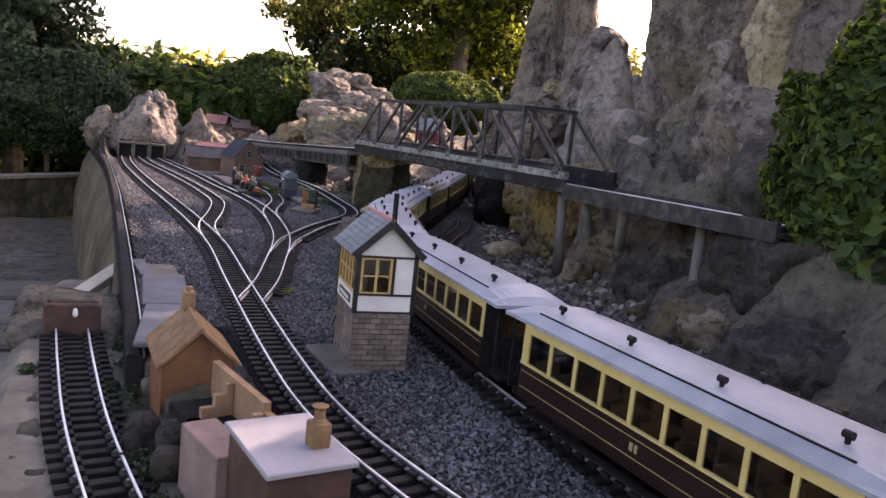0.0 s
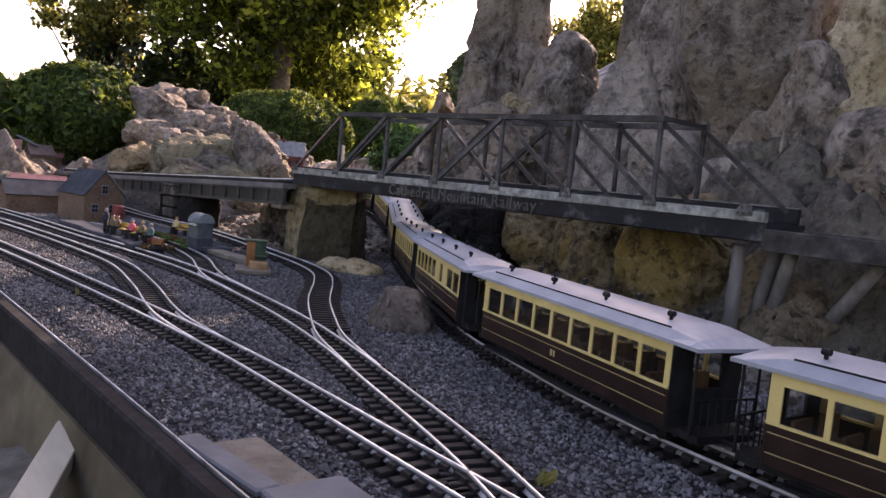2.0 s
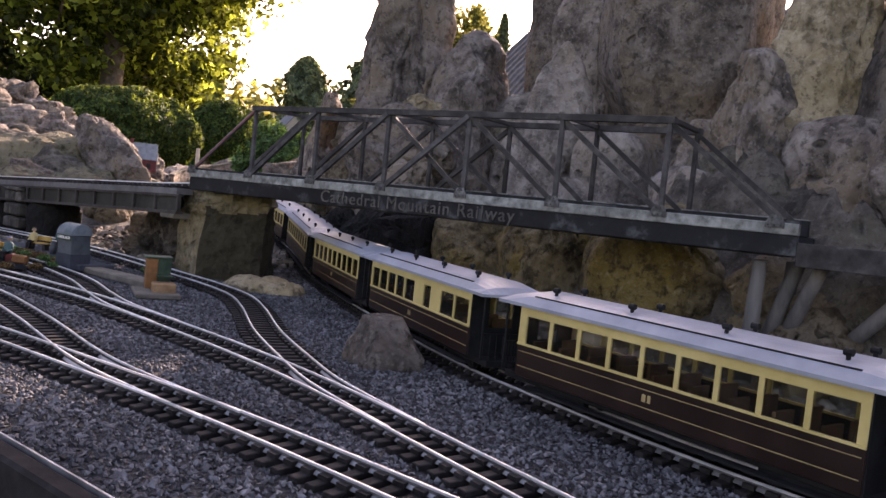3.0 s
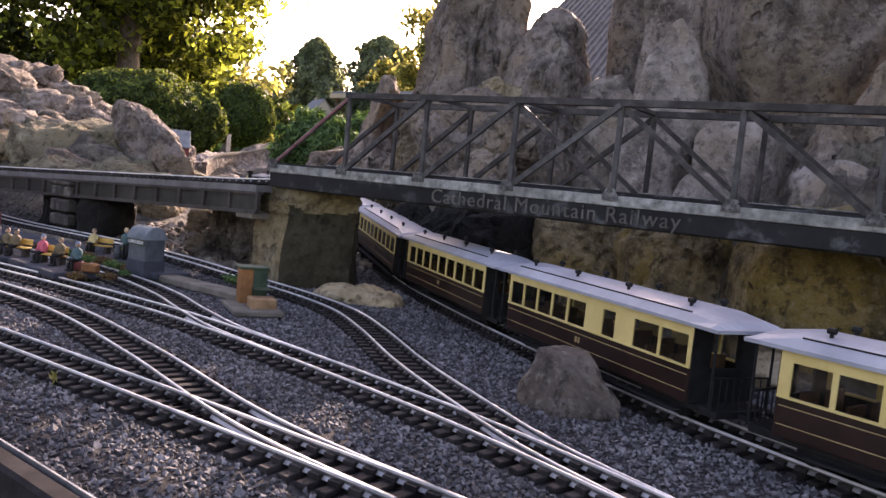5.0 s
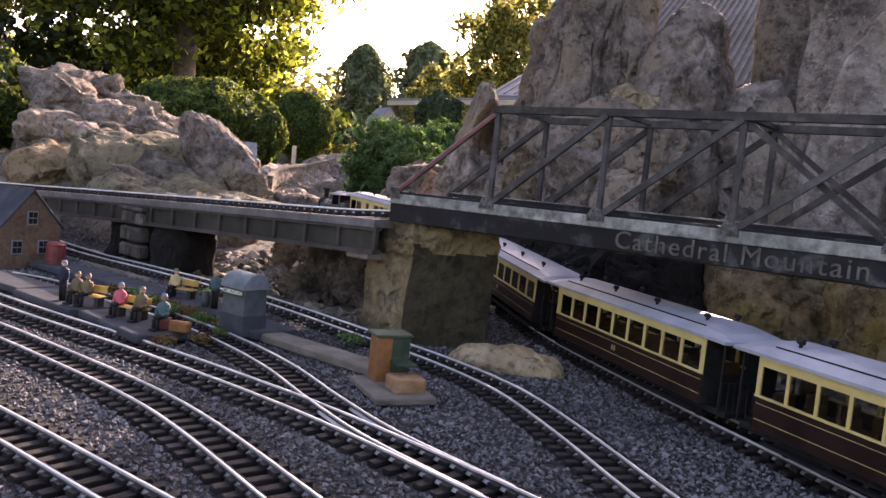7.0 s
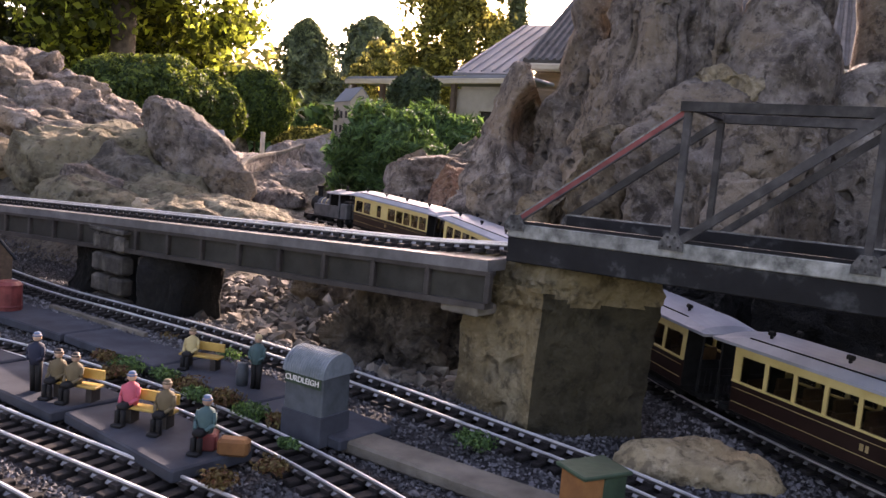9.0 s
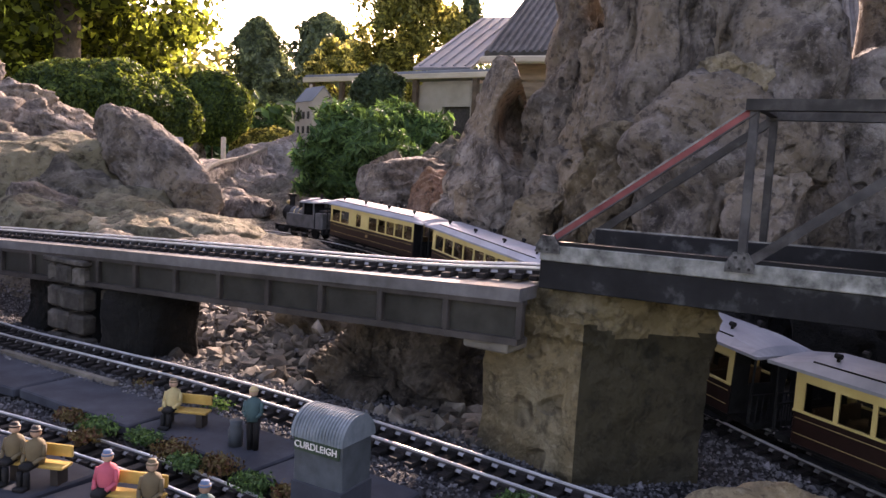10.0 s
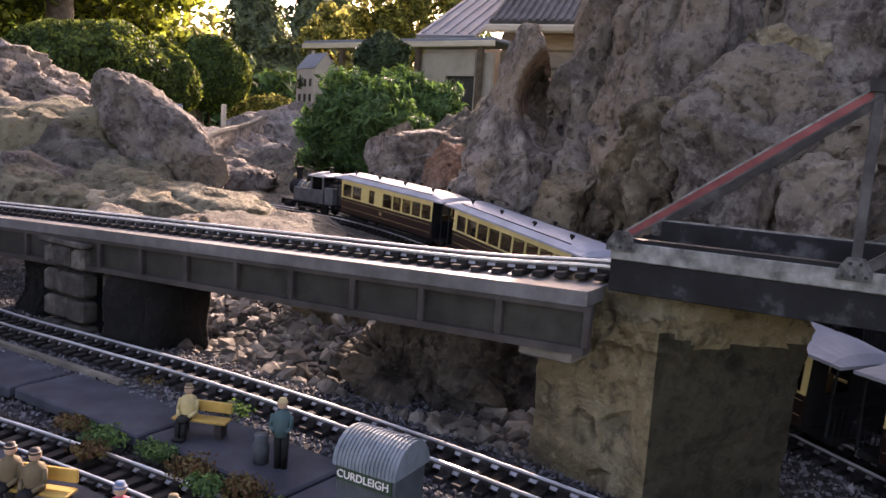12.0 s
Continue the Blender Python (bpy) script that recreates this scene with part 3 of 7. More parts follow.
# ---- the ground of the layout ----
CLIFF_Y = [0.0, 0.8, 1.3, 1.7, 2.0, 2.3, 2.6, 2.9, 3.2, 3.6, 4.0, 4.4, 5.0, 6.0, 9.0]
CLIFF_X = [0.95, 0.98, 1.02, 1.1, 1.18, 1.27, 1.36, 1.5, 1.66, 1.84, 2.02, 2.2, 2.35, 2.6, 3.2]
WALL_Y = [0.0, 1.6, 2.2, 3.2, 4.0, 4.6, 5.2, 6.0]
WALL_X = [0.185, 0.182, 0.174, 0.155, 0.13, 0.104, 0.06, 0.0]
EDGE_Y = [-0.6, 0.6, 0.9, 1.05, 1.2, 1.5, 1.6, 1.68, 2.2, 3.2, 4.0, 4.6, 5.2, 6.0]
EDGE_X = [0.5, 0.46, 0.39, 0.355, 0.325, 0.315, 0.3, 0.19, 0.174, 0.155, 0.13, 0.104, 0.06, 0.0]


def ground_height(p):
    x, y = p[:, 0], p[:, 1]
    q = np.stack([x, y, np.zeros(len(x))], axis=1)
    n = fbm(q, 3.0, 5, 3)
    nr = fbm(q, 9.0, 5, 11, ridged=True)
    z = np.full(len(x), -0.0145)
    cx = np.interp(y, CLIFF_Y, CLIFF_X)
    z = z + sm((x - cx) / 0.28) * (0.24 + 0.1 * n + 0.07 * nr) * (1 - 0.75 * sm((y - 4.5) / 0.6))
    mound = 0.18 * np.exp(-((x - 1.5 - 0.05 * (y - 5.3)) / 0.26) ** 2) * sm((y - 4.4) / 1.0) * (1 - 0.35 * sm((y - 5.6) / 1.5))
    mound = mound + 0.1 * sm((x - 1.08) / 0.15) * sm((y - 4.3) / 0.5)
    z = z + mound * (1 + 0.3 * n) + (0.014 * nr + 0.022 * fbm(q, 4.0, 3, 31)) * sm(mound / 0.1)
    valley = 0.1 * sm((y - 5.2) / 1.2) * sm((x - 1.9) / 0.5)
    z = z + valley * (1 + 0.5 * n)
    rub = sm((x - 1.04) / 0.2) * sm((y - 3.5) / 0.4) * (1 - sm((y - 4.5) / 0.3))
    z = z + rub * (0.02 + 0.07 * sm((x - 1.1) / 0.5) + 0.012 * n)
    hill = sm((y - 4.75) / 0.5) * np.exp(-((x - 0.28) / 0.42) ** 2) * 0.16
    z = z + hill * (1 + 0.5 * n) + 0.02 * nr * sm(hill / 0.08)
    for line in (L1, L2, L3, L3B, L4, L5, L6):
        d, h = near(p, line)
        w = 1 - sm((d - 0.06) / 0.1)
        z = z * (1 - w) + (h - 0.0145) * w
    return z


nx, ny = 250, 470
gx, gy = np.meshgrid(np.linspace(0.0, 1.0, nx), np.linspace(-0.6, 8.2, ny))
gx, gy = gx.ravel(), gy.ravel()
left = np.interp(gy, EDGE_Y, EDGE_X) + 0.004
gx = left + gx * (3.3 - left)
P = np.stack([gx, gy], axis=1)
gz = ground_height(P)
first = np.arange(nx * ny) % nx == 0
gz = np.where(first, -0.1, gz)
idx = np.arange(nx * ny).reshape(ny, nx)
quads = np.stack([idx[:-1, :-1], idx[:-1, 1:], idx[1:, 1:], idx[1:, :-1]], axis=-1).reshape(-1, 4)
me = array_mesh("layout_ground", np.stack([gx, gy, gz], axis=1), quads, [BALLAST, SOIL], True)
fx, fy, fz = gx[quads].mean(axis=1), gy[quads].mean(axis=1), gz[quads].mean(axis=1)
rocky = (fz > 0.012) | (fx > np.interp(fy, CLIFF_Y, CLIFF_X) - 0.05)
me.polygons.foreach_set("material_index", rocky.astype(np.int32))
tagged(new("layout_ground", me), "dark grey ballast bed rising into brown rocky soil", "ground", kind="structure")

# garden ground far below, out to the horizon
gd = Shape()
gd.add([(-400, -400, -0.62), (400, -400, -0.62), (400, 400, -0.62), (-400, 400, -0.62)], [(0, 1, 2, 3)])
solid("ground", gd, GRASS, "rough green garden lawn", "ground", kind="structure")


# ---- stones ----
ICO = {}


def ico(level):
    if level not in ICO:
        bm = bmesh.new()
        bmesh.ops.create_icosphere(bm, subdivisions=level, radius=1.0)
        bm.verts.ensure_lookup_table()
        ICO[level] = (np.array([v.co[:] for v in bm.verts]), np.array([[v.index for v in f.verts] for f in bm.faces]))
        bm.free()
    return ICO[level]


def stones(name, xyz, size, mats, label, category, seed, flat=0.7, blocky=False):
    """Many small uneven stones in one mesh."""
    rng = np.random.default_rng(seed)
    base = np.array([(1, 0, 0), (-1, 0, 0), (0, 1, 0), (0, -1, 0), (0, 0, 1), (0, 0, -1)], float)
    nb = 6
    tri = np.array([(0, 2, 4), (2, 1, 4), (1, 3, 4), (3, 0, 4), (2, 0, 5), (1, 2, 5), (3, 1, 5), (0, 3, 5)])
    if blocky:
        base, tri = ico(1)
        nb = len(base)
        base = np.sign(base) * np.abs(base) ** 0.6
    n = len(xyz)
    v = base[None] * rng.uniform(0.6 if blocky else 0.55, 1.25, (n, nb, 1)) * rng.uniform(0.6, 1.3, (n, 1, 3)) + rng.uniform(-0.2, 0.2, (n, nb, 3))
    a = rng.uniform(0, 2 * np.pi, n)
    b = rng.uniform(-1.5, 1.5, n)
    c, s = np.cos(a)[:, None], np.sin(a)[:, None]
    v[:, :, 2] *= flat
    y2, z2 = v[:, :, 1] * np.cos(b)[:, None] - v[:, :, 2] * np.sin(b)[:, None], v[:, :, 1] * np.sin(b)[:, None] + v[:, :, 2] * np.cos(b)[:, None]
    x2 = v[:, :, 0]
    v = np.stack([x2 * c - y2 * s, x2 * s + y2 * c, z2], axis=-1) * size[:, None, None] + xyz[:, None, :]
    f = (tri[None] + (np.arange(n) * nb)[:, None, None]).reshape(-1, 3)
    ob = new(name, array_mesh(name, v.reshape(-1, 3), f, mats))
    return tagged(ob, label, category, kind="stuff")


rng = np.random.default_rng(5)
n = 215000
sp = np.stack([rng.uniform(0.15, 1.45, n), 0.75 + 4.6 * rng.uniform(0, 1, n) ** 1.5], axis=1)
keep = (sp[:, 0] > np.interp(sp[:, 1], EDGE_Y, EDGE_X) + 0.018) & (sp[:, 0] < np.interp(sp[:, 1], CLIFF_Y, CLIFF_X) + 0.02)
sp = sp[keep]
sz = ground_height(sp)
keep = sz < 0.03
for line in (L1, L2, L3, L3B, L4, L5, L6):
    d, h = near(sp, line)
    keep &= ~((d < 0.04) & (rng.uniform(0, 1, len(sp)) < 0.55))
sp, sz = sp[keep], sz[keep]
size = rng.uniform(0.002, 0.0043, len(sp)) * np.where(rng.uniform(0, 1, len(sp)) < 0.03, 1.7, 1.0)
low = np.full(len(sp), 0.0)
for line in (L1, L2, L3, L3B, L4, L5, L6):
    d, h = near(sp, line)
    low = np.where(d < 0.045, -0.0045, low)
stones("ballast", np.column_stack([sp, sz + 0.0012 + low]), size, STONE, "grey granite ballast chippings covering the yard", "ballast", 6)

n = 11000
rp = np.stack([rng.uniform(1.04, 1.9, n), rng.uniform(3.45, 4.4, n)], axis=1)
rp = rp[rp[:, 0] < 1.1 + (4.45 - rp[:, 1]) * 1.2]
d, h = near(rp, L5)
rp = rp[d > 0.05]
rz = ground_height(rp)
rs = 0.003 + 0.014 * rng.uniform(0, 1, len(rp)) ** 4
clear = np.hypot((rp[:, 0] - 1.19) / 0.15, (rp[:, 1] - 3.74) / 0.13) > 1  # the boulder lies bare
rp, rz, rs = rp[clear], rz[clear], rs[clear]
stones("rubble", np.column_stack([rp, rz + rs * 0.3]), rs, RUBBLE, "loose broken stone on the slope behind the viaduct", "rubble", 8, blocky=True)
n = 2600
rp = np.stack([np.zeros(n), rng.uniform(0.9, 3.2, n)], axis=1)
rp[:, 0] = np.interp(rp[:, 1], CLIFF_Y, CLIFF_X) + rng.uniform(-0.14, 0.06, n)
d5, h = near(rp, L5)
d6, h = near(rp, L6)
rp = rp[(d5 > 0.055) & (d6 > 0.05)]
rz = ground_height(rp)
rs = 0.003 + 0.011 * rng.uniform(0, 1, len(rp)) ** 4
stones("rubble", np.column_stack([rp, rz + rs * 0.3]), rs, RUBBLE, "loose broken stone along the foot of the cliff", "rubble", 9, blocky=True)

# ---- retaining wall and edging ----
wl = np.stack([np.interp(np.linspace(1.41, 6.0, 60), WALL_Y, WALL_X), np.linspace(1.41, 6.0, 60), np.zeros(60)], axis=1)
edge = thing("wall_edging", "black edging strip with a worn bright arris", "edging", kind="structure")
part("board", sweep(Shape(), wl, 0.0, [(-0.016, -0.05), (0.004, -0.05), (0.004, 0.004), (0.0, 0.007), (-0.013, 0.007), (-0.016, 0.004)]), EDGEBLACK, edge)
part("arris", sweep(Shape(), wl, 0.0055, [(-0.0009, 0.002), (0.0009, 0.002), (0.0009, 0.0085), (-0.0009, 0.0085)]), EDGESTEEL, edge, "worn bright metal strip")
rw = Shape()
ys = np.linspace(1.95, 6.0, 50)
xs = np.interp(ys, WALL_Y, WALL_X) - 0.02
prof = []
for x, y in zip(xs, ys):
    b = 0.05 * sm(np.array([(y - 2.2) / 0.8]))[0]
    prof.append([(x, y, -0.045), (x - 0.012 - b * 0.5, y, -0.12), (x - 0.02 - b * 1.1, y, -0.3), (x - 0.025 - b * 1.3, y, -0.63), (x + 0.15, y, -0.63), (x + 0.15, y, -0.045)])
vs = [p for ring in prof for p in ring]
fs = [(i * 6 + k, i * 6 + (k + 1) % 6, i * 6 + 6 + (k + 1) % 6, i * 6 + 6 + k) for i in range(len(prof) - 1) for k in range(6)] + [tuple(range(6)), tuple(range(len(vs) - 6, len(vs)))]
rw.add(vs, fs)
solid("wall_west", rw, RENDERWALL, "sandy rendered retaining wall, stained", "wall", kind="structure", smooth=False)
lg = Shape()
lg.box((0.23, 0.69, -0.3315), (0.43, 2.48, 0.577), ch=0.02)
lg.box((0.1, 2.18, -0.37), (0.16, 0.5, 0.5), ch=0.02)
solid("wall_ledge", lg, CONCRETE, "pitted concrete ledge carrying a lower track", "ledge", kind="structure")

nx2, ny2 = 60, 150
mx, my = np.meshgrid(np.linspace(0.06, 0.43, nx2), np.linspace(0.6, 1.9, ny2))
mq = np.stack([mx.ravel(), my.ravel(), np.zeros(nx2 * ny2)], axis=1)
mz = -0.0445 + 0.008 * np.clip(fbm(mq, 16, 5, 71) + 0.1, 0, 1) + 0.004 * fbm(mq, 60, 3, 72)
d0, h0 = near(mq, L0)
mz = np.where(d0 < 0.045, np.minimum(mz, -0.0435), mz)
mi = np.arange(nx2 * ny2).reshape(ny2, nx2)
mf = np.stack([mi[:-1, :-1], mi[:-1, 1:], mi[1:, 1:], mi[1:, :-1]], axis=-1).reshape(-1, 4)
tagged(new("ledge_soil", array_mesh("ledge_soil", np.column_stack([mq[:, :2], mz]), mf, MOSS, True)), "mossy brown soil and grit over the ledge", "soil", kind="structure")

# paving below the ledge
pv = thing("pavement", "worn irregular stone paving below the layout", "paving", kind="structure")
bed = Shape().box((-1.1, 2.5, -0.6), (2.6, 8.0, 0.03))
part("bedding", bed, SOIL, pv)
for k in range(11):
    for j in range(5):
        w, l = 0.33 + random.uniform(-0.05, 0.05), 0.3 + random.uniform(-0.05, 0.05)
        s = Shape().box((0, 0, 0), (w, l, 0.03), ch=0.012)
        part("flagstone", s, PAVING, pv, m=Matrix.Translation((-0.22 - 0.36 * j + random.uniform(-0.02, 0.02), 0.6 + 0.36 * k + 0.12 * (j % 2), -0.578 + random.uniform(-0.004, 0.004))) @ Matrix.Rotation(random.uniform(-0.12, 0.12), 4, "Z"))

# ---- tracks ----
track("railway_track", T1, "bright-railed model track running along the yard edge")
track("railway_track", T2, "model siding track curving off the yard line", (L1,))
track("railway_track", T3, "model track through the station throat", (L1, L2))
track("railway_track", T3B, "model track between the two station platforms", (L3,))
track("railway_track", T4, "model track curving past the stone pier", (L3,))
bank = L4[(L4[:, 1] > 3.3)]
solid("track_bank", sweep(Shape(), bank, 0.0, [(-0.062, -0.032), (0.052, -0.032), (0.044, -0.0155), (-0.048, -0.0155)]), SOIL, "low earth bank carrying the climbing track", "embankment", kind="structure")
track("railway_track", T5, "model main line running under the truss bridge")
track("railway_track", T6, "dull half-buried siding beside the main line", (L5,), lift=-0.005, railm=RAIL_RUST)
track("railway_track", T0, "short lower model track ending at a brown buffer stop")


# ---- rocks ----
def rock(c, r, seed, mats=None, name="rock", label="rugged grey-brown garden rock", category="rock", level=6, cuts=9, rough=0.18, turn=0.0, tilt=0.0, boxy=0.8, taper=0.0, dents=(), prof=(), strata=0.0, gain=0.46, group="rocks of the cliff"):
    """An uneven rock of half-sizes r round c: cut by random planes, then broken up by noise at true scale."""
    if max(r[:2]) < 0.13:
        level = min(level, 5)
    v, f = ico(level)
    v = np.sign(v) * np.abs(v) ** boxy
    g = np.random.default_rng(seed)
    for k in range(cuts):
        nrm = g.normal(size=3)
        nrm[2] *= 0.6
        nrm /= np.linalg.norm(nrm)
        h = g.uniform(0.66, 0.95)
        d = v @ nrm - h
        v = v - np.clip(d, 0, None)[:, None] * nrm * 0.92
    nn = v / np.linalg.norm(v, axis=1)[:, None]
    v = v * np.array(r)
    up = np.clip(v[:, 2] / r[2] * 0.5 + 0.5, 0, 1)
    k = 1 - taper * up
    if prof:
        k = k * np.interp(up, [p[0] for p in prof], [p[1] for p in prof])
    v[:, 0] *= k
    v[:, 1] *= k
    nn = nn / np.array(r)
    nn /= np.linalg.norm(nn, axis=1)[:, None]
    w = min(r[0], r[1])
    q = v / w + seed * 3.7
    q = q + 0.3 * np.stack([fbm(q + 5, 1.1, 3, seed + 20), fbm(q + 9, 1.1, 3, seed + 21), fbm(q + 14, 1.1, 3, seed + 22)], axis=1)
    ridge = fbm(q, 1.5, 5, seed + 3, gain=gain, ridged=True)
    disp = fbm(q, 0.9, 6, seed, gain=gain) * 1.0 + ridge * 0.26
    pits = np.clip(fbm(q, 4.0, 3, seed + 8) - 0.34, 0, 1)
    crack = np.exp(-(fbm(q * np.array((1, 1, 0.45)), 0.8, 3, seed + 12) / 0.03) ** 2)
    if strata:
        ph = v[:, 2] / (w * 0.28) + 0.8 * fbm(q, 0.7, 3, seed + 15)
        disp = disp + strata * (2 * np.abs((ph % 1.0) - 0.5) ** 0.6 - 0.6)
    v = v + nn * (w * rough * (disp - 0.9 * pits - 0.6 * crack))[:, None]
    for p, way, rad, deep in dents:
        way = np.array(way) / np.linalg.norm(way)
        e = v - np.array(p)
        side = e @ way
        e = np.linalg.norm((e - side[:, None] * way) * np.array((1, 1, 0.62)), axis=1) / rad
        v = v - way * (deep * np.exp(-e ** 6) * (side > -rad))[:, None]
    m = np.array(Matrix.Rotation(turn, 3, "Z") @ Matrix.Rotation(tilt, 3, "Y"))
    v = v @ m.T
    ob = new(name, array_mesh(name, v, f, mats or ROCK, True))
    ob.location = c
    return tagged(ob, label, category, group)


def column(c, r, seed, **k):
    """A rock that stands on the ground: c is the place of its top, r its half width, depth and the height down to z = 0."""
    h = c[2] + 0.05
    return rock((c[0], c[1], c[2] - h / 2), (r[0], r[1], h / 2 * 1.05), seed, **k)


MIDROCKS = ((1.922, 4.024, 0.24, 0.084, ROCK), (1.912, 3.754, 0.29, 0.085, ROCK), (1.842, 3.844, 0.20, 0.071, ROCK_BROWN), (1.952, 3.634, 0.39, 0.085, ROCK), (1.962, 3.464, 0.48, 0.096, ROCK_SAND), (2.072, 3.794, 0.56, 0.086, ROCK), (1.802, 3.504, 0.29, 0.065, ROCK_BROWN), (1.732, 3.334, 0.26, 0.083, ROCK_SLAB), (2.062, 3.654, 0.59, 0.091, ROCK_BROWN), (1.792, 3.314, 0.39, 0.080, ROCK_SLAB))
TALL = "tall upright grey-brown rock standing in the cliff"
NECK = ((0, 1.0), (0.45, 1.05), (0.62, 0.9), (0.75, 0.72), (1, 0.8))
column((1.945, 3.63, 1.3), (0.135, 0.14, 0), 21, mats=ROCK_SLAB, label=TALL, level=6, prof=NECK, rough=0.22, gain=0.52, cuts=12)
column((2.06, 3.58, 1.35), (0.11, 0.12, 0), 22, mats=ROCK_SLAB, label=TALL, level=6, prof=NECK, rough=0.22, gain=0.52, cuts=12)
column((2.085, 3.375, 0.83), (0.145, 0.14, 0), 23, mats=ROCK_SLAB, label="domed weathered grey rock in the cliff", level=6, boxy=0.8, cuts=4, prof=((0, 1.15), (0.6, 1.12), (0.85, 1.0), (1, 0.9)), rough=0.16, gain=0.5)
column((2.0, 3.48, 0.6), (0.14, 0.14, 0), 53, level=6, taper=0.1, rough=0.3, gain=0.52, cuts=14, boxy=0.6, mats=ROCK_SLAB)
column((2.18, 3.17, 0.62), (0.13, 0.13, 0), 24, mats=ROCK_PALE, label="low pale grey rock between taller ones", level=6, boxy=0.55, cuts=5, rough=0.12)
column((1.86, 3.46, 0.52), (0.18, 0.15, 0), 25, level=6, taper=0.2, rough=0.3, gain=0.52, cuts=14, boxy=0.6, mats=ROCK_SLAB)
column((2.33, 3.13, 1.35), (0.125, 0.15, 0), 26, mats=ROCK_SLAB, label=TALL, level=6, boxy=0.6, cuts=6, rough=0.08)
column((1.785, 2.83, 0.71), (0.12, 0.1, 0), 27, mats=ROCK_PALE, label="pointed pale grey rock pinnacle", level=6, prof=((0, 1.1), (0.6, 1.1), (0.85, 0.8), (1, 0.4)), rough=0.14, cuts=12)
column((2.185, 2.95, 1.35), (0.13, 0.14, 0), 28, mats=ROCK_SLAB, label=TALL, level=6, boxy=0.6, rough=0.08)
column((2.11, 2.6, 1.4), (0.29, 0.25, 0), 29, mats=ROCK_SLAB, label="great overhanging smooth grey rock slab", level=6, turn=0.6, boxy=0.6, cuts=9, rough=0.07, prof=((0, 0.66), (0.4, 0.64), (0.49, 1.02), (1, 1.1)))
column((1.75, 2.63, 0.45), (0.11, 0.1, 0), 30, boxy=0.45, rough=0.07, mats=ROCK_PALE, cuts=9)
column((1.66, 2.42, 0.36), (0.14, 0.1, 0), 31, boxy=0.42, rough=0.07, mats=ROCK_PALE, cuts=8)
column((1.84, 2.44, 0.5), (0.2, 0.14, 0), 322, mats=ROCK, label="grey-tan rock face under the overhang", level=6, boxy=0.45, cuts=12, rough=0.12)
column((1.56, 2.62, 0.32), (0.085, 0.07, 0), 323, mats=ROCK_PALE, label="pale angular boulder behind the truss", boxy=0.5, cuts=9, rough=0.08)
UB = "brown weathered rock face under the bridge"
FACE = dict(mats=ROCK_BROWN, level=6, boxy=0.6, cuts=10, rough=0.15)
column((1.66, 2.92, 0.25), (0.19, 0.13, 0), 32, label=UB, **{**FACE, "mats": ROCK_OCHRE})
column((1.55, 2.66, 0.26), (0.16, 0.13, 0), 33, label=UB, **{**FACE, "mats": ROCK_OCHRE})
column((1.45, 2.35, 0.25), (0.15, 0.16, 0), 34, label="sandy ochre rock face beside the line", **{**FACE, "mats": ROCK_OCHRE})
column((1.44, 2.1, 0.2), (0.14, 0.13, 0), 54, label="brown rock face behind the trestle", **FACE)
column((1.83, 2.32, 0.67), (0.15, 0.13, 0), 35, label="domed grey rock in the cliff", level=6, taper=0.3, cuts=5, rough=0.13)
column((1.8, 2.08, 0.5), (0.2, 0.17, 0), 36, level=6, rough=0.2)
column((2.0, 1.95, 1.1), (0.22, 0.2, 0), 37, mats=ROCK_SLAB, label=TALL, level=6, boxy=0.65, rough=0.09, cuts=7)
column((1.98, 2.2, 0.85), (0.15, 0.15, 0), 55, label=TALL, level=6, mats=ROCK_SAND)
column((1.3, 1.72, 0.14), (0.17, 0.15, 0), 38, rough=0.3, gain=0.54, cuts=13, boxy=0.65, level=5, mats=ROCK_DARK, label="dark rounded boulder behind the line")
# the next three take the dark rock colour for the ivy's shadow
column((1.13, 1.25, 0.07), (0.13, 0.14, 0), 39, rough=0.3, gain=0.54, cuts=13, boxy=0.65, level=5, mats=ROCK_DARK)
column((1.12, 0.95, 0.08), (0.14, 0.14, 0), 56, rough=0.3, gain=0.54, cuts=13, boxy=0.65, level=5, mats=ROCK_DARK)
column((1.28, 1.47, 0.2), (0.14, 0.15, 0), 57, rough=0.3, gain=0.54, cuts=13, boxy=0.65, level=5, mats=ROCK_DARK)
column((1.3, 2.04, 0.13), (0.1, 0.1, 0), 40, rough=0.3, gain=0.54, cuts=13, boxy=0.65, level=5, mats=ROCK_BROWN)
column((1.5, 1.5, 0.36), (0.2, 0.22, 0), 41, rough=0.3, gain=0.54, cuts=13, boxy=0.65, level=5, mats=ROCK_DARK)
column((1.5, 1.15, 0.4), (0.22, 0.22, 0), 42, rough=0.3, gain=0.54, cuts=13, boxy=0.65, level=5, mats=ROCK_DARK)
column((1.62, 1.85, 0.42), (0.2, 0.2, 0), 43, rough=0.3, gain=0.54, cuts=13, boxy=0.65, level=5)
column((1.85, 1.65, 0.7), (0.2, 0.22, 0), 58, rough=0.3, gain=0.54, cuts=13, boxy=0.65, level=5)
column((2.1, 4.1, 0.62), (0.15, 0.13, 0), 44, label="brown pointed rock with a deep dark hollow", level=6, prof=((0, 1.1), (0.6, 1.1), (0.85, 0.85), (1, 0.6)), cuts=5, rough=0.16, mats=ROCK, dents=(((-0.004, -0.063, 0.17), (-0.87, -0.48, 0.0), 0.066, 0.26),))
column((2.16, 3.93, 0.8), (0.12, 0.12, 0), 45, level=6, taper=0.2, rough=0.3, gain=0.52)
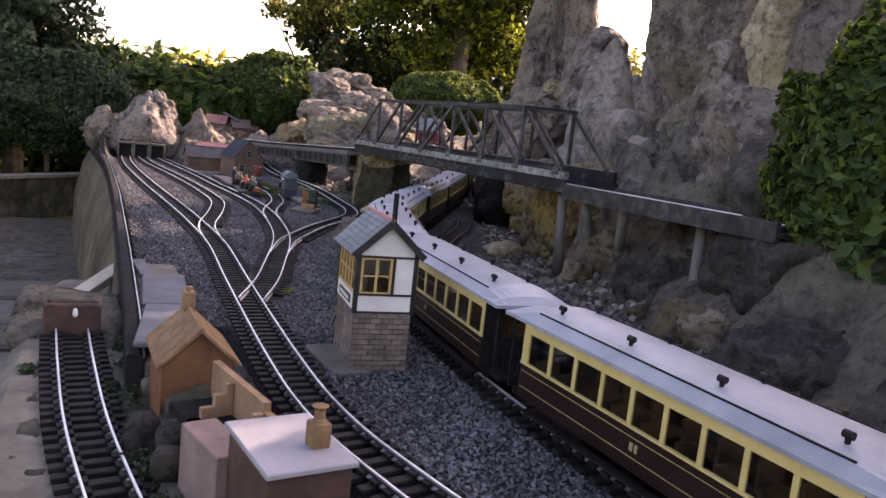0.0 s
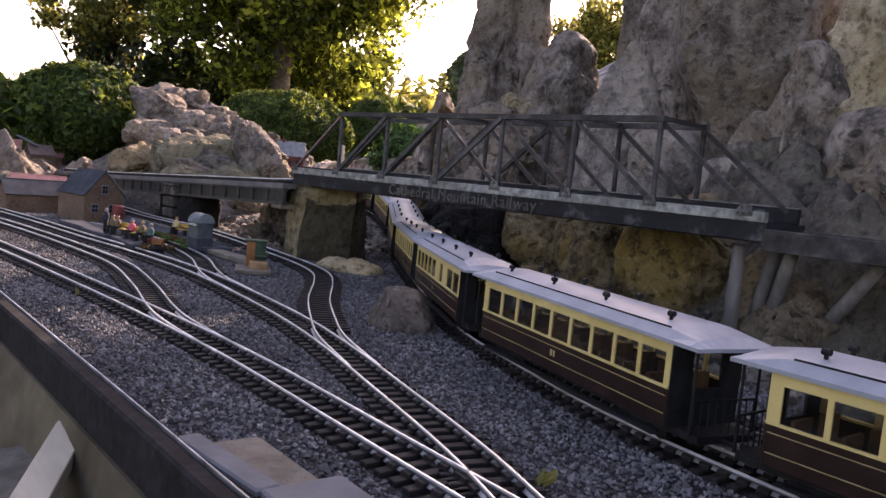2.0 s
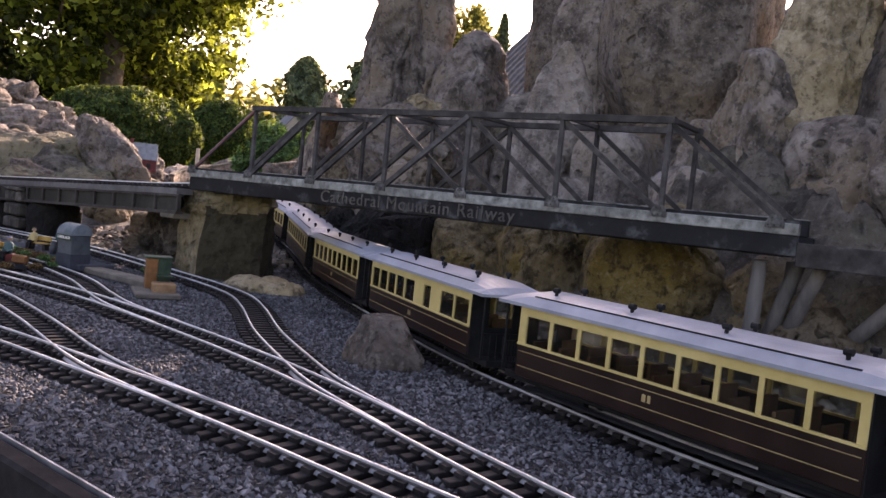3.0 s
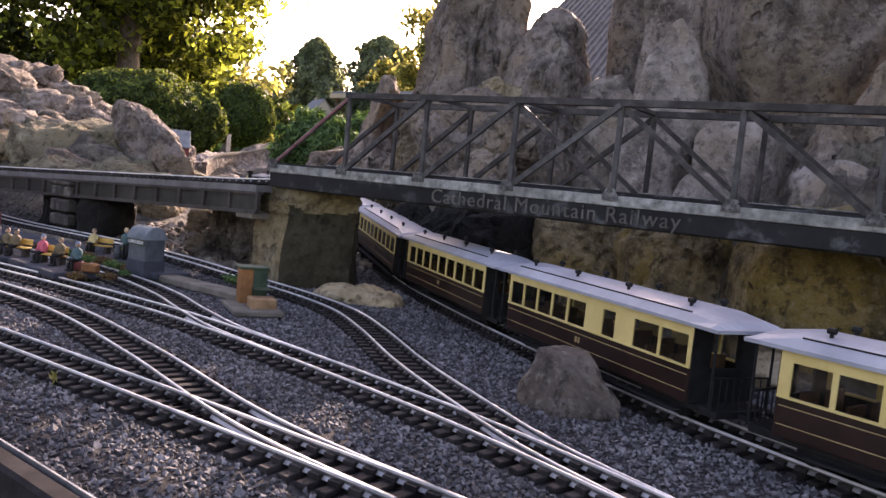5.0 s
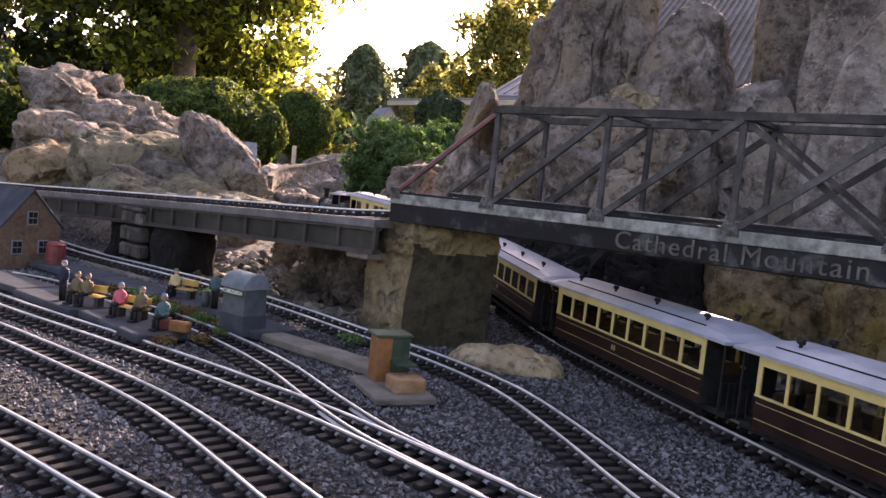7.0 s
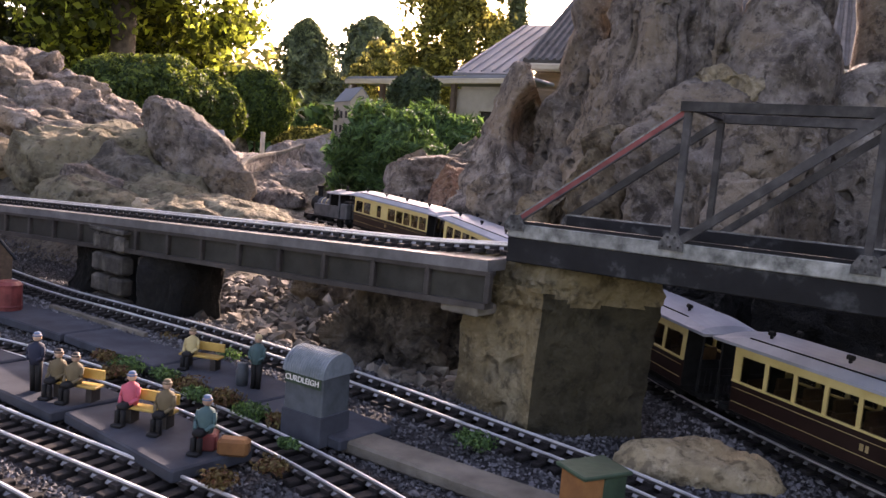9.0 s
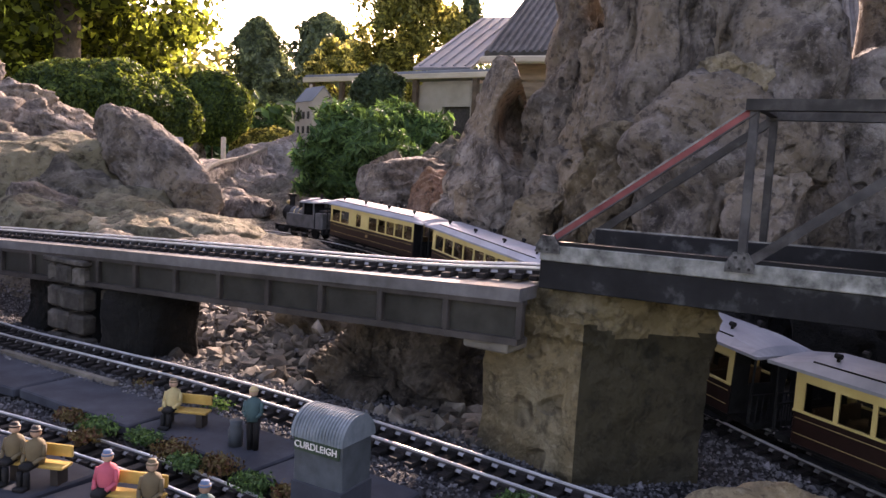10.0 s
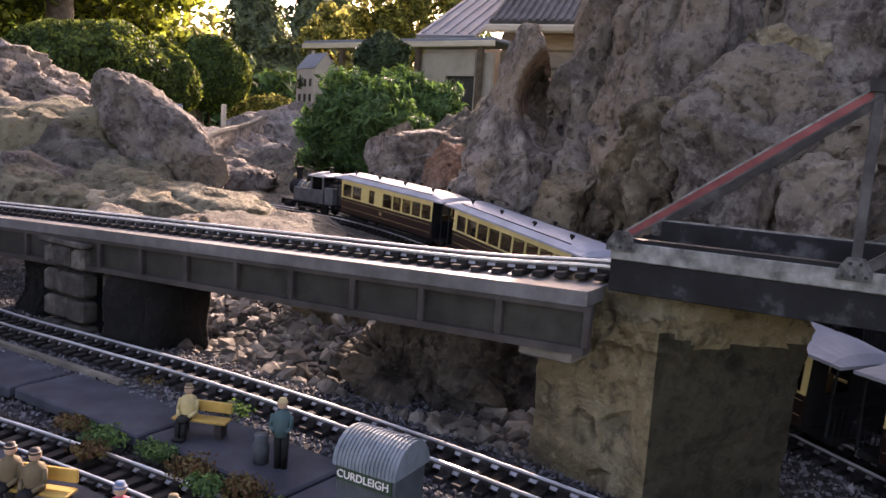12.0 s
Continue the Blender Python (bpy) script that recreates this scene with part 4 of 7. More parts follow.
column((2.1, 4.12, 0.36), (0.16, 0.14, 0), 48, level=6, rough=0.3, gain=0.52, cuts=14, boxy=0.65)
column((1.98, 3.84, 0.38), (0.15, 0.13, 0), 49, level=6, rough=0.3, gain=0.52, cuts=14, boxy=0.65)
column((1.86, 3.62, 0.42), (0.14, 0.12, 0), 50, level=6, rough=0.3, gain=0.52, cuts=14, boxy=0.65, mats=ROCK_BROWN)
column((2.02, 3.76, 0.62), (0.12, 0.12, 0), 59, level=6, rough=0.34, gain=0.52, cuts=14, boxy=0.65)
column((2.42, 4.62, 0.37), (0.24, 0.17, 0), 51, level=6, boxy=0.55, cuts=16, rough=0.2, strata=0.3, label="broken grey rock mass behind the line")
column((2.62, 4.86, 0.4), (0.17, 0.14, 0), 52, level=6, boxy=0.5, cuts=12, rough=0.2)
rock((2.2, 4.36, 0.2), (0.13, 0.08, 0.13), 321, mats=ROCK_RED, label="slanting red-brown layered rock by the line", level=6, boxy=0.5, cuts=9, rough=0.16, strata=0.6, turn=0.8, tilt=0.35)

# rocks coloured near-black, in place of the shade in the recess
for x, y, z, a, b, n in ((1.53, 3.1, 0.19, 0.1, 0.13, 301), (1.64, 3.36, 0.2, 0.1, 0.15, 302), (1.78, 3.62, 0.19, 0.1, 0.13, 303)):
    column((x, y, z), (a, b, 0), n, label="rock coloured near-black for the shade under the bridge", level=6, mats=SHADESTONE, boxy=0.55, rough=0.2)

# smaller rocks that break up the cliff above the pier
for k, (x, y, z, r, m) in enumerate(MIDROCKS):
    rock((x, y, z), (r, r * 0.9, r * (1.0 + 0.25 * (k % 3))), 150 + k, mats=m, label="broken rock wedged in the cliff", level=6, rough=0.28, gain=0.52, cuts=12, boxy=0.65, turn=k * 0.9)

# left crags
CR = "layered grey crag on the mound"
CRAG = dict(mats=ROCK_SLAB, label=CR, level=5, cuts=10, boxy=0.45, strata=0.5, rough=0.24)
column((1.84, 6.85, 0.69), (0.27, 0.26, 0), 60, taper=0.35, **CRAG)
column((2.3, 6.85, 0.46), (0.28, 0.25, 0), 61, taper=0.3, **CRAG)
gen = random.Random(41)
for tier in range(6):
    z, y, x0, x1 = 0.62 - 0.08 * tier, 6.78 - 0.15 * tier, 1.74 - 0.035 * tier, 1.93 + 0.12 * tier - 0.03 * max(0, tier - 3)
    count = 2 + tier // 2 + (tier > 1)
    for k in range(count):
        x = x0 + (x1 - x0) * k / (count - 1) + gen.uniform(-0.03, 0.03)
        rock((x, y + gen.uniform(-0.05, 0.05), z + gen.uniform(-0.025, 0.02)), (gen.uniform(0.13, 0.19), gen.uniform(0.13, 0.17), gen.uniform(0.075, 0.1)), 400 + tier * 10 + k, mats=ROCK_SLAB, label="grey ledge of layered rock on the mound", level=5, cuts=16, boxy=0.6, strata=0.5, rough=0.22, turn=gen.uniform(-0.6, 0.6), tilt=gen.uniform(-0.25, 0.1))
for k in range(12):
    u = k / 11
    x, y = 1.42 + 0.5 * gen.random() + 0.1 * u, 6.0 - 0.75 * u
    rock((x, y, 0.37 - 0.13 * u), (gen.uniform(0.07, 0.12), gen.uniform(0.06, 0.1), gen.uniform(0.035, 0.055)), 470 + k, mats=(SOIL, ROCK, ROCK_BROWN, TANSOIL)[k % 4], label="brown-grey stepped ledge below the crags", level=4, cuts=12, boxy=0.6, strata=0.3, rough=0.2, turn=gen.uniform(-1, 1), tilt=gen.uniform(-0.2, 0.2))
rock((1.69, 5.02, 0.29), (0.3, 0.08, 0.095), 63, label="smooth grey rock ridge running down the mound", level=6, rough=0.22, turn=-1.39, tilt=0.56, cuts=6, boxy=0.75, mats=ROCK_SLAB)
rock((1.52, 5.34, 0.24), (0.22, 0.2, 0.12), 230, label="broad brown-grey rock shoulder of the mound", level=6, rough=0.24, cuts=8, boxy=0.7, mats=TANSOIL)
rock((1.5, 5.15, 0.2), (0.2, 0.1, 0.08), 64, label="smooth brown rock shoulder below the crest", turn=-0.9, rough=0.25, tilt=0.4, mats=SOIL)
rock((1.52, 4.74, 0.09), (0.27, 0.16, 0.085), 65, mats=TANSOIL, label="broad tan dome at the front of the mound", rough=0.14, cuts=4, boxy=0.85, turn=-0.35)
rock((1.74, 4.5, 0.06), (0.075, 0.06, 0.05), 231, mats=ROCK_SLAB, label="dark grey boulder beside the running line", category="boulder", boxy=0.7, cuts=6, rough=0.14)
rock((1.4, 4.5, 0.06), (0.1, 0.13, 0.06), 66, mats=ROCK_BROWN)
for k, (x, y, z, a, b, h) in enumerate(((1.45, 5.4, 0.24, 0.14, 0.12, 0.07), (1.66, 5.95, 0.28, 0.2, 0.16, 0.08), (1.3, 5.6, 0.2, 0.16, 0.16, 0.08), (1.35, 5.05, 0.18, 0.1, 0.12, 0.05), (2.5, 6.1, 0.14, 0.2, 0.14, 0.07), (2.75, 6.35, 0.18, 0.22, 0.16, 0.06), (2.45, 5.5, 0.12, 0.16, 0.14, 0.07), (2.95, 6.0, 0.16, 0.14, 0.2, 0.06))):
    rock((x, y, z), (a, b, h), 180 + k, mats=(ROCK, SOIL, ROCK_BROWN)[k % 3] if k < 4 else ROCK, label="lumpy weathered rock on the mound", level=5, rough=0.25, cuts=10, boxy=0.65, turn=k * 1.3)
for k, (x, y, z, a, b, h) in enumerate(((1.5, 5.0, 0.14, 0.2, 0.14, 0.08), (1.46, 4.82, 0.11, 0.13, 0.09, 0.06), (1.3, 5.0, 0.12, 0.16, 0.12, 0.07), (1.64, 4.98, 0.1, 0.14, 0.09, 0.06))):
    rock((x, y, z), (a, b, h), 220 + k, mats=(TANSOIL, ROCK_SAND, TANSOIL, TANSOIL)[k % 4], label="smooth tan rock lobe at the front of the mound", level=5, rough=0.22, cuts=5, boxy=0.8, turn=-0.8)
for k, (x, y, z, a, b, h) in enumerate(((3.0, 6.3, 0.12, 0.42, 0.3, 0.2), (3.45, 6.45, 0.15, 0.35, 0.3, 0.27), (2.7, 5.85, 0.06, 0.28, 0.2, 0.13), (3.2, 5.95, 0.08, 0.3, 0.22, 0.16))):
    rock((x, y, z), (a, b, h), 240 + k, mats=ROCK_PALE, label="pale grey rubbly slope behind the engine", level=6, rough=0.2, cuts=12, boxy=0.7, turn=k * 0.8, strata=0.2)
MT = "angular grey rock forming a small model mountain"
MTN = dict(mats=ROCK_SLAB, label=MT, level=5, rough=0.2, cuts=18, boxy=0.9)
column((0.34, 5.44, 0.42), (0.36, 0.26, 0), 70, taper=0.6, **MTN)
column((0.08, 5.5, 0.27), (0.26, 0.22, 0), 71, taper=0.6, **MTN)
column((0.62, 5.52, 0.28), (0.28, 0.22, 0), 72, taper=0.65, **MTN)
column((0.78, 5.5, 0.19), (0.2, 0.18, 0), 73, taper=0.6, **MTN)
column((1.05, 5.8, 0.2), (0.22, 0.18, 0), 75, taper=0.6, **MTN)
for x in (0.19, 0.275, 0.362):
    tp = thing("tunnel_portal", "pale stone model tunnel portal in the mountain", "tunnel portal", Matrix.Translation((x, 5.19, -0.014)), group="tunnel portals")
    for k in (-1, 1):
        part("side", Shape().box((k * 0.037, 0, 0.04), (0.01, 0.03, 0.08), ch=0.002), CONCRETE, tp)
    part("lintel", Shape().box((0, 0, 0.087), (0.084, 0.034, 0.014), ch=0.002), CONCRETE, tp)
    # black block in the opening, in place of the shade inside the tunnel
    part("tunnel", Shape().box((0, 0.06, 0.05), (0.064, 0.1, 0.1)), BLACK, tp)

# boulders in the yard and the stream bed
rock((0.768, 2.492, 0.004), (0.084, 0.088, 0.052), 80, mats=ROCK, label="angular grey-brown boulder beside the main line", category="boulder", boxy=0.6, cuts=24, turn=2.1, rough=0.07, level=6, taper=0.3)
rock((1.07, 3.16, -0.005), (0.095, 0.055, 0.021), 81, mats=ROCK_SAND, label="flat pale sandstone at the foot of the pier", category="rock", turn=-0.9, rough=0.2)
rock((1.2, 3.75, 0.02), (0.14, 0.12, 0.078), 82, mats=ROCK_UMBER, label="dark rough boulder behind the viaduct", category="boulder", level=7, rough=0.34, gain=0.58, cuts=14)
rock((1.33, 4.02, 0.05), (0.12, 0.1, 0.07), 83, mats=ROCK_BROWN, label="brown slab of rock behind the viaduct", category="rock")
rock((1.17, 2.36, 0.005), (0.07, 0.04, 0.028), 84, mats=ROCK_SAND, label="pale flat sandstone beside the line", category="rock", turn=0.3)
for k in range(16):
    y = 0.9 + 2.3 * ((k * 0.618) % 1)
    x = float(np.interp(y, CLIFF_Y, CLIFF_X)) + random.uniform(0.0, 0.1)
    s = random.uniform(0.02, 0.045)
    rock((x, y, s * 0.4), (s, s * random.uniform(0.7, 1.2), s * random.uniform(0.6, 1.0)), 90 + k, mats=random.choice((ROCK_OCHRE, ROCK_BROWN, ROCK_BROWN)), level=4, rough=0.3, gain=0.54, boxy=0.6, category="rock", label="broken rock at the foot of the cliff", group="fallen rocks")


# ---- truss bridge ----
BR = Matrix.Translation((1.033, 3.424, 0.259)) @ Matrix.Rotation(math.atan2(-0.9966, 0.083), 4, "Z")
# local x runs along the bridge from its pier; the far truss lies at +FAR
FAR = 0.155
PANEL = 0.1985
NODE = [0.0, 0.2145, 0.413, 0.611, 0.808, 1.003, 1.197, 1.3895]


def truss_bridge():
    ob = thing("truss_bridge", "weathered grey model railway truss bridge with a lettered beam", "bridge", BR)
    H = 0.155
    for side, y in (("near", -0.006), ("far", FAR)):
        lengthy = 7 * PANEL + 0.02
        part("beam", Shape().box((lengthy / 2, y, -0.036), (lengthy, 0.012, 0.032), ch=0.001), STEEL_DARK, ob, "black-painted side beam, flaking")
        if side == "near":
            part("bottom_chord", Shape().box((lengthy / 2, y, -0.011), (lengthy, 0.018, 0.018), ch=0.0012), STEEL_LIGHT, ob, "pale grey weathered bottom chord")
        else:
            part("bottom_chord", Shape().box((lengthy / 2, y, -0.006), (lengthy - 0.02, 0.012, 0.028), ch=0.001), STEEL_DARK, ob, "black bottom chord with pale flaking paint")
            # pale strip: the thin highlight along the black chord, put into colour
            part("chord_edge", Shape().box((lengthy / 2, y - 0.003, 0.0092), (lengthy - 0.02, 0.0022, 0.0018)), STEEL_LIGHT, ob, "pale strip drawn as the highlight on the chord edge")
        node = [q - 0.002 for q in NODE]
        top = [(0.154 if side == "near" else 0.157) - 0.005 * (q - NODE[1]) / (NODE[6] - NODE[1]) for q in NODE]
        part("top_chord", Shape().bar((node[1] - 0.008, y, top[1]), (node[6] + 0.008, y, top[6]), 0.014, 0.011), STEEL, ob)
        for k in range(1, 7):
            part("post", Shape().box((node[k], y, top[k] / 2), (0.0085, 0.008, top[k] - 0.008), ch=0.0008), STEEL_FADED if side == "near" else STEEL, ob)
        for k in range(0, 8):
            gx, gy = node[k] + (0.012 if k == 0 else -0.012 if k == 7 else 0), y + (-0.0105 if side == "near" else 0.0105)
            plate = part("gusset", Shape().prism([(-0.014, -0.009), (0.014, -0.009), (0.014, -0.001), (0.007, 0.011), (-0.007, 0.011), (-0.014, -0.001)], lambda p, q: (gx + p, gy - 0.0012, q - 0.002), lambda p, q: (gx + p, gy + 0.0012, q - 0.002)), GUSSET, ob)
            for bx, bz in ((-0.009, -0.007), (0.0, -0.007), (0.009, -0.007), (-0.004, 0.004), (0.004, 0.004)):
                part("bolt", Shape().rod((gx + bx, gy - 0.0026, bz), (gx + bx, gy + 0.0026, bz), 0.0016, n=6), STEEL, plate)
        yo = -0.0065 if side == "near" else 0.0065
        for a, b in ((0, 1), (1, 2), (2, 3), (3, 4)):
            if a == 0 and side == "near":
                p, q = Vector((node[0] + 0.008, y, 0.0)), Vector((node[1], y, top[1] - 0.004))
                low = Vector((0.6, 0, -0.8)) * 0.0042
                end = part("diagonal", Shape().bar(p, q, 0.002, 0.0095), RED_PAINT, ob, "faded red end diagonal")
                part("flange", Shape().bar(p + low + Vector((0, -0.0028, 0)), q + low + Vector((0, -0.0028, 0)), 0.0056, 0.0016), STEEL_FADED, end, "grey flange of the end diagonal")
                part("angle_edge", Shape().bar(p - low, q - low, 0.0032, 0.0018), STEEL_LIGHT, end, "pale edge of the end diagonal")
                continue
            part("diagonal", Shape().bar((node[a] + 0.008, y + yo * (a > 0), 0.0), (node[b], y + yo * (a > 0), top[b] - 0.004), 0.007, 0.0095), STEEL_FADED if side == "near" else STEEL, ob)
        for a, b in ((3, 4), (4, 5), (5, 6), (6, 7)):
            part("diagonal", Shape().bar((node[a], y - yo * 0.5, top[a] - 0.004), (node[b] - 0.008, y - yo * 0.5, 0.0), 0.007, 0.0085), STEEL, ob)
        if side == "near":
            part("chord_edge", Shape().box((lengthy / 2, y, 0.0), (lengthy, 0.013, 0.004)), STEEL_DARK, ob, "black upper edge of the chord")
    for k in range(1, 7):
        part("cross_beam", Shape().bar((NODE[k] - 0.002, 0.002, top[k] - 0.001), (NODE[k] - 0.002, FAR - 0.008, top[k] + 0.001), 0.009, 0.007), STEEL, ob)
    for y in (0.018,):
        part("guard_rail", Shape().box((3.5 * PANEL, y, -0.012), (7 * PANEL - 0.06, 0.006, 0.018), ch=0.001), STEEL_DARK, ob, "black inner channel with pale flaking paint")
        # pale strip painted as the glint on top of the channel
        part("channel_edge", Shape().box((3.5 * PANEL, y, -0.0022), (7 * PANEL - 0.06, 0.0022, 0.0014)), STEEL_LIGHT, ob, "pale strip drawn as the highlight on the channel edge")
    part("deck", Shape().box((3.5 * PANEL, FAR / 2, -0.0515), (7 * PANEL, FAR - 0.014, 0.006)), STEEL, ob)
    # lettering on the near beam
    cu = bpy.data.curves.new("lettering", "FONT")
    cu.body, cu.size, cu.extrude, cu.align_x = "Cathedral Mountain Railway", 0.037, 0.0012, "LEFT"
    cu.space_character = 1.13
    cu.materials.append(LETTER)
    tx = new("lettering", cu)
    tx.parent = ob
    tx.matrix_basis = Matrix.Translation((0.445, -0.0132, -0.0465)) @ Matrix.Rotation(radians(90), 4, "X")
    tagged(tx, "pale raised lettering on the beam")
    # plain girder span past the truss
    L = 0.62
    x0 = 7 * PANEL + 0.02
    part("end_girder", Shape().box((x0 + L / 2, -0.006, -0.048), (L, 0.012, 0.036), ch=0.001), STEEL, ob)
    part("end_girder", Shape().box((x0 + L / 2, FAR, -0.048), (L, 0.012, 0.036), ch=0.001), STEEL, ob)
    part("end_deck", Shape().box((x0 + L / 2, FAR / 2, -0.0525), (L, FAR - 0.014, 0.008)), STEEL, ob)
    return ob


truss_bridge()
br = [BR @ Vector((x, 0.055, -0.034)) for x in np.linspace(-0.02, 7 * PANEL + 0.62, 16)]
# viaduct line from the bridge back to the mountain
VIA = [(1.068, 3.435, 0.206), (1.062, 3.6, 0.2), (1.052, 3.9, 0.188), (1.04, 4.3, 0.172), (1.02, 4.7, 0.156), (0.98, 5.1, 0.14), (0.9, 5.5, 0.13)]
track("railway_track", [tuple(p) for p in reversed(br)] + [(x, y, z + 0.0155) for x, y, z in VIA[1:]], "model track crossing the bridge and viaduct")


def viaduct():
    ob = thing("viaduct", "grey panelled plate girder viaduct carrying a track", "viaduct")
    c = spline(VIA, 0.02)
    part("deck", sweep(Shape(), c, 0.0, [(-0.074, -0.014), (0.074, -0.014), (0.074, 0.001), (-0.074, 0.001)]), DECK, ob, "grey deck edge")
    for off in (0.062, -0.062):
        part("girder_web", sweep(Shape(), c, off, [(-0.003, -0.056), (0.003, -0.056), (0.003, -0.014), (-0.003, -0.014)]), GIRDER, ob)
        part("bottom_flange", sweep(Shape(), c, off, [(-0.011, -0.064), (0.011, -0.064), (0.011, -0.056), (-0.011, -0.056)]), GIRDER_FRAME, ob)
        part("top_flange", sweep(Shape(), c, off, [(-0.01, -0.02), (0.01, -0.02), (0.01, -0.0142), (-0.01, -0.0142)]), GIRDER_FRAME, ob)
    ribs = spline(VIA, 0.097)
    tr = tangents(ribs)
    rib = Shape().box((0, 0, 0), (0.01, 0.008, 0.042), ch=0.0012).mesh("rib", GIRDER_FRAME)
    for p, d in zip(ribs, tr):
        b = new("rib", rib)
        b.parent = ob
        b.matrix_basis = Matrix.Translation(p) @ Matrix.Rotation(math.atan2(-d[0], d[1]), 4, "Z") @ Matrix.Translation((-0.0675, 0, -0.0355))
    return ob


viaduct()

# big natural stone pier under the bridge end: five upright faces, rough and mottled, two much darker
PIER = [(1.056, 3.505), (1.02, 3.366), (1.135, 3.249), (1.25, 3.35), (1.2, 3.54)]
pv_, pf_, ps_ = [], [], []
NU, NV = 34, 46
for k in range(5):
    a, b = np.array(PIER[k]), np.array(PIER[(k + 1) % 5])
    o = len(pv_)
    for i in range(NU + 1):
        for j in range(NV + 1):
            p = a + (b - a) * i / NU
            z = -0.03 + 0.236 * j / NV
            w = 1 - 0.05 * j / NV
            pv_.append((1.12 + (p[0] - 1.12) * w, 3.4 + (p[1] - 3.4) * w, z))
    for i in range(NU):
        for j in range(NV):
            pf_.append((o + i * (NV + 1) + j, o + (i + 1) * (NV + 1) + j, o + (i + 1) * (NV + 1) + j + 1, o + i * (NV + 1) + j + 1))
            ps_.append(k)
o = len(pv_)
pv_ += [(1.12 + (x - 1.12) * 0.95, 3.4 + (y - 3.4) * 0.95, 0.206) for x, y in PIER]
pv = np.array(pv_)
d = np.stack([pv[:, 0] - 1.12, pv[:, 1] - 3.4, np.zeros(len(pv))], axis=1)
d /= np.linalg.norm(d, axis=1)[:, None]
high = sm((pv[:, 2] - 0.09) / 0.06)
amp = 0.013 * fbm(pv, 8, 6, 41) + 0.009 * high * fbm(pv, 30, 4, 42, ridged=True) - 0.012 * high
pv = pv + d * amp[:, None]
dark = fbm(pv, 18, 4, 43)
pier = thing("stone_pier", "massive ochre sandstone pier with two much darker faces", "pier")
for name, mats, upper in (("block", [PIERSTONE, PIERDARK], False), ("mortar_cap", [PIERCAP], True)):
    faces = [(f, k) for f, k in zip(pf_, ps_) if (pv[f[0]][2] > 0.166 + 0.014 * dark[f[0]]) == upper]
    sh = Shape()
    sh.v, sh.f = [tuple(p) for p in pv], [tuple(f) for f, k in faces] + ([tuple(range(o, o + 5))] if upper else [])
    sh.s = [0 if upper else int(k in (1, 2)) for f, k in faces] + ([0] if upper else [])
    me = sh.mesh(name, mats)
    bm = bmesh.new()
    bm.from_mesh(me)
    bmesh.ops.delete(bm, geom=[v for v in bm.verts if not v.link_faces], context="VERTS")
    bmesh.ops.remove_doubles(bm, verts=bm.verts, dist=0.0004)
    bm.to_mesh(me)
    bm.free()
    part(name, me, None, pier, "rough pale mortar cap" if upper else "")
solid("bearing_block", Shape().box((1.022, 3.475, 0.1365), (0.05, 0.06, 0.014), ch=0.002), CONCRETE, "small concrete bearing under the girder end", "bearing")

# coursed stone pier of the viaduct
p2 = thing("block_pier", "coursed grey stone pier under the viaduct", "pier")
part("core", Shape().box((1.045, 4.295, 0.045), (0.115, 0.1, 0.125)), BLACK, p2)
zz = -0.012
for c, h in enumerate((0.033, 0.04, 0.043, 0.039)):
    cuts_ = ((0.0, 0.42, 1.0), (0.0, 0.58, 1.0), (0.0, 0.36, 1.0), (0.0, 0.2, 0.66, 1.0))[c]
    for a, b in zip(cuts_, cuts_[1:]):
        w = 0.116 * (b - a)
        part("block", Shape().box((0.98 - 0.003 * random.random(), 4.351 - 0.116 * (a + b) / 2, zz + h / 2), (0.032, w - 0.006, h - 0.006), ch=0.005), BLOCK, p2)
    part("block", Shape().box((1.045, 4.233, zz + h / 2), (0.094, 0.016, h - 0.004), ch=0.003), BLOCK, p2)
    zz += h
part("cap", Shape().box((0.979, 4.293, 0.1475), (0.038, 0.124, 0.009), ch=0.002), BLOCK, p2)
# abutment blackened to stand in for the dark gap beside the pier
rock((1.03, 4.16, 0.035), (0.07, 0.07, 0.08), 210, mats=SHADESTONE, name="abutment", label="abutment coloured near-black for shade beside the block pier", category="abutment", boxy=0.35, cuts=3, rough=0.12, level=5, group="")

rock((1.03, 4.44, 0.03), (0.06, 0.08, 0.085), 211, mats=SHADESTONE, label="near-black rock under the viaduct girder", boxy=0.6, cuts=8, rough=0.2, level=5)

# timber trestle legs under the far end
TR = "weathered timber trestle leg under the bridge"
for a, b in (((1.18, 2.08, 0.195), (1.2, 2.09, -0.01)), ((1.215, 2.03, 0.195), (1.27, 2.1, -0.01)), ((1.19, 1.99, 0.195), (1.29, 2.08, 0.0)), ((1.205, 1.855, 0.195), (1.33, 2.02, 0.0)), ((1.3, 2.06, 0.195), (1.32, 2.07, 0.0)), ((1.225, 1.62, 0.195), (1.23, 1.62, 0.0))):
    solid("trestle_leg", Shape().rod(a, b, 0.011, 0.014, 9), TRESTLE, TR, "trestle leg", group="trestle legs", smooth=True)


# ---- train ----
def on_line(line, s):
    """Place and heading at s metres along line."""
    seg = np.linalg.norm(np.diff(line, axis=0), axis=1)
    cum = np.concatenate([[0], np.cumsum(seg)])
    return np.array([np.interp(s, cum, line[:, k]) for k in range(3)])


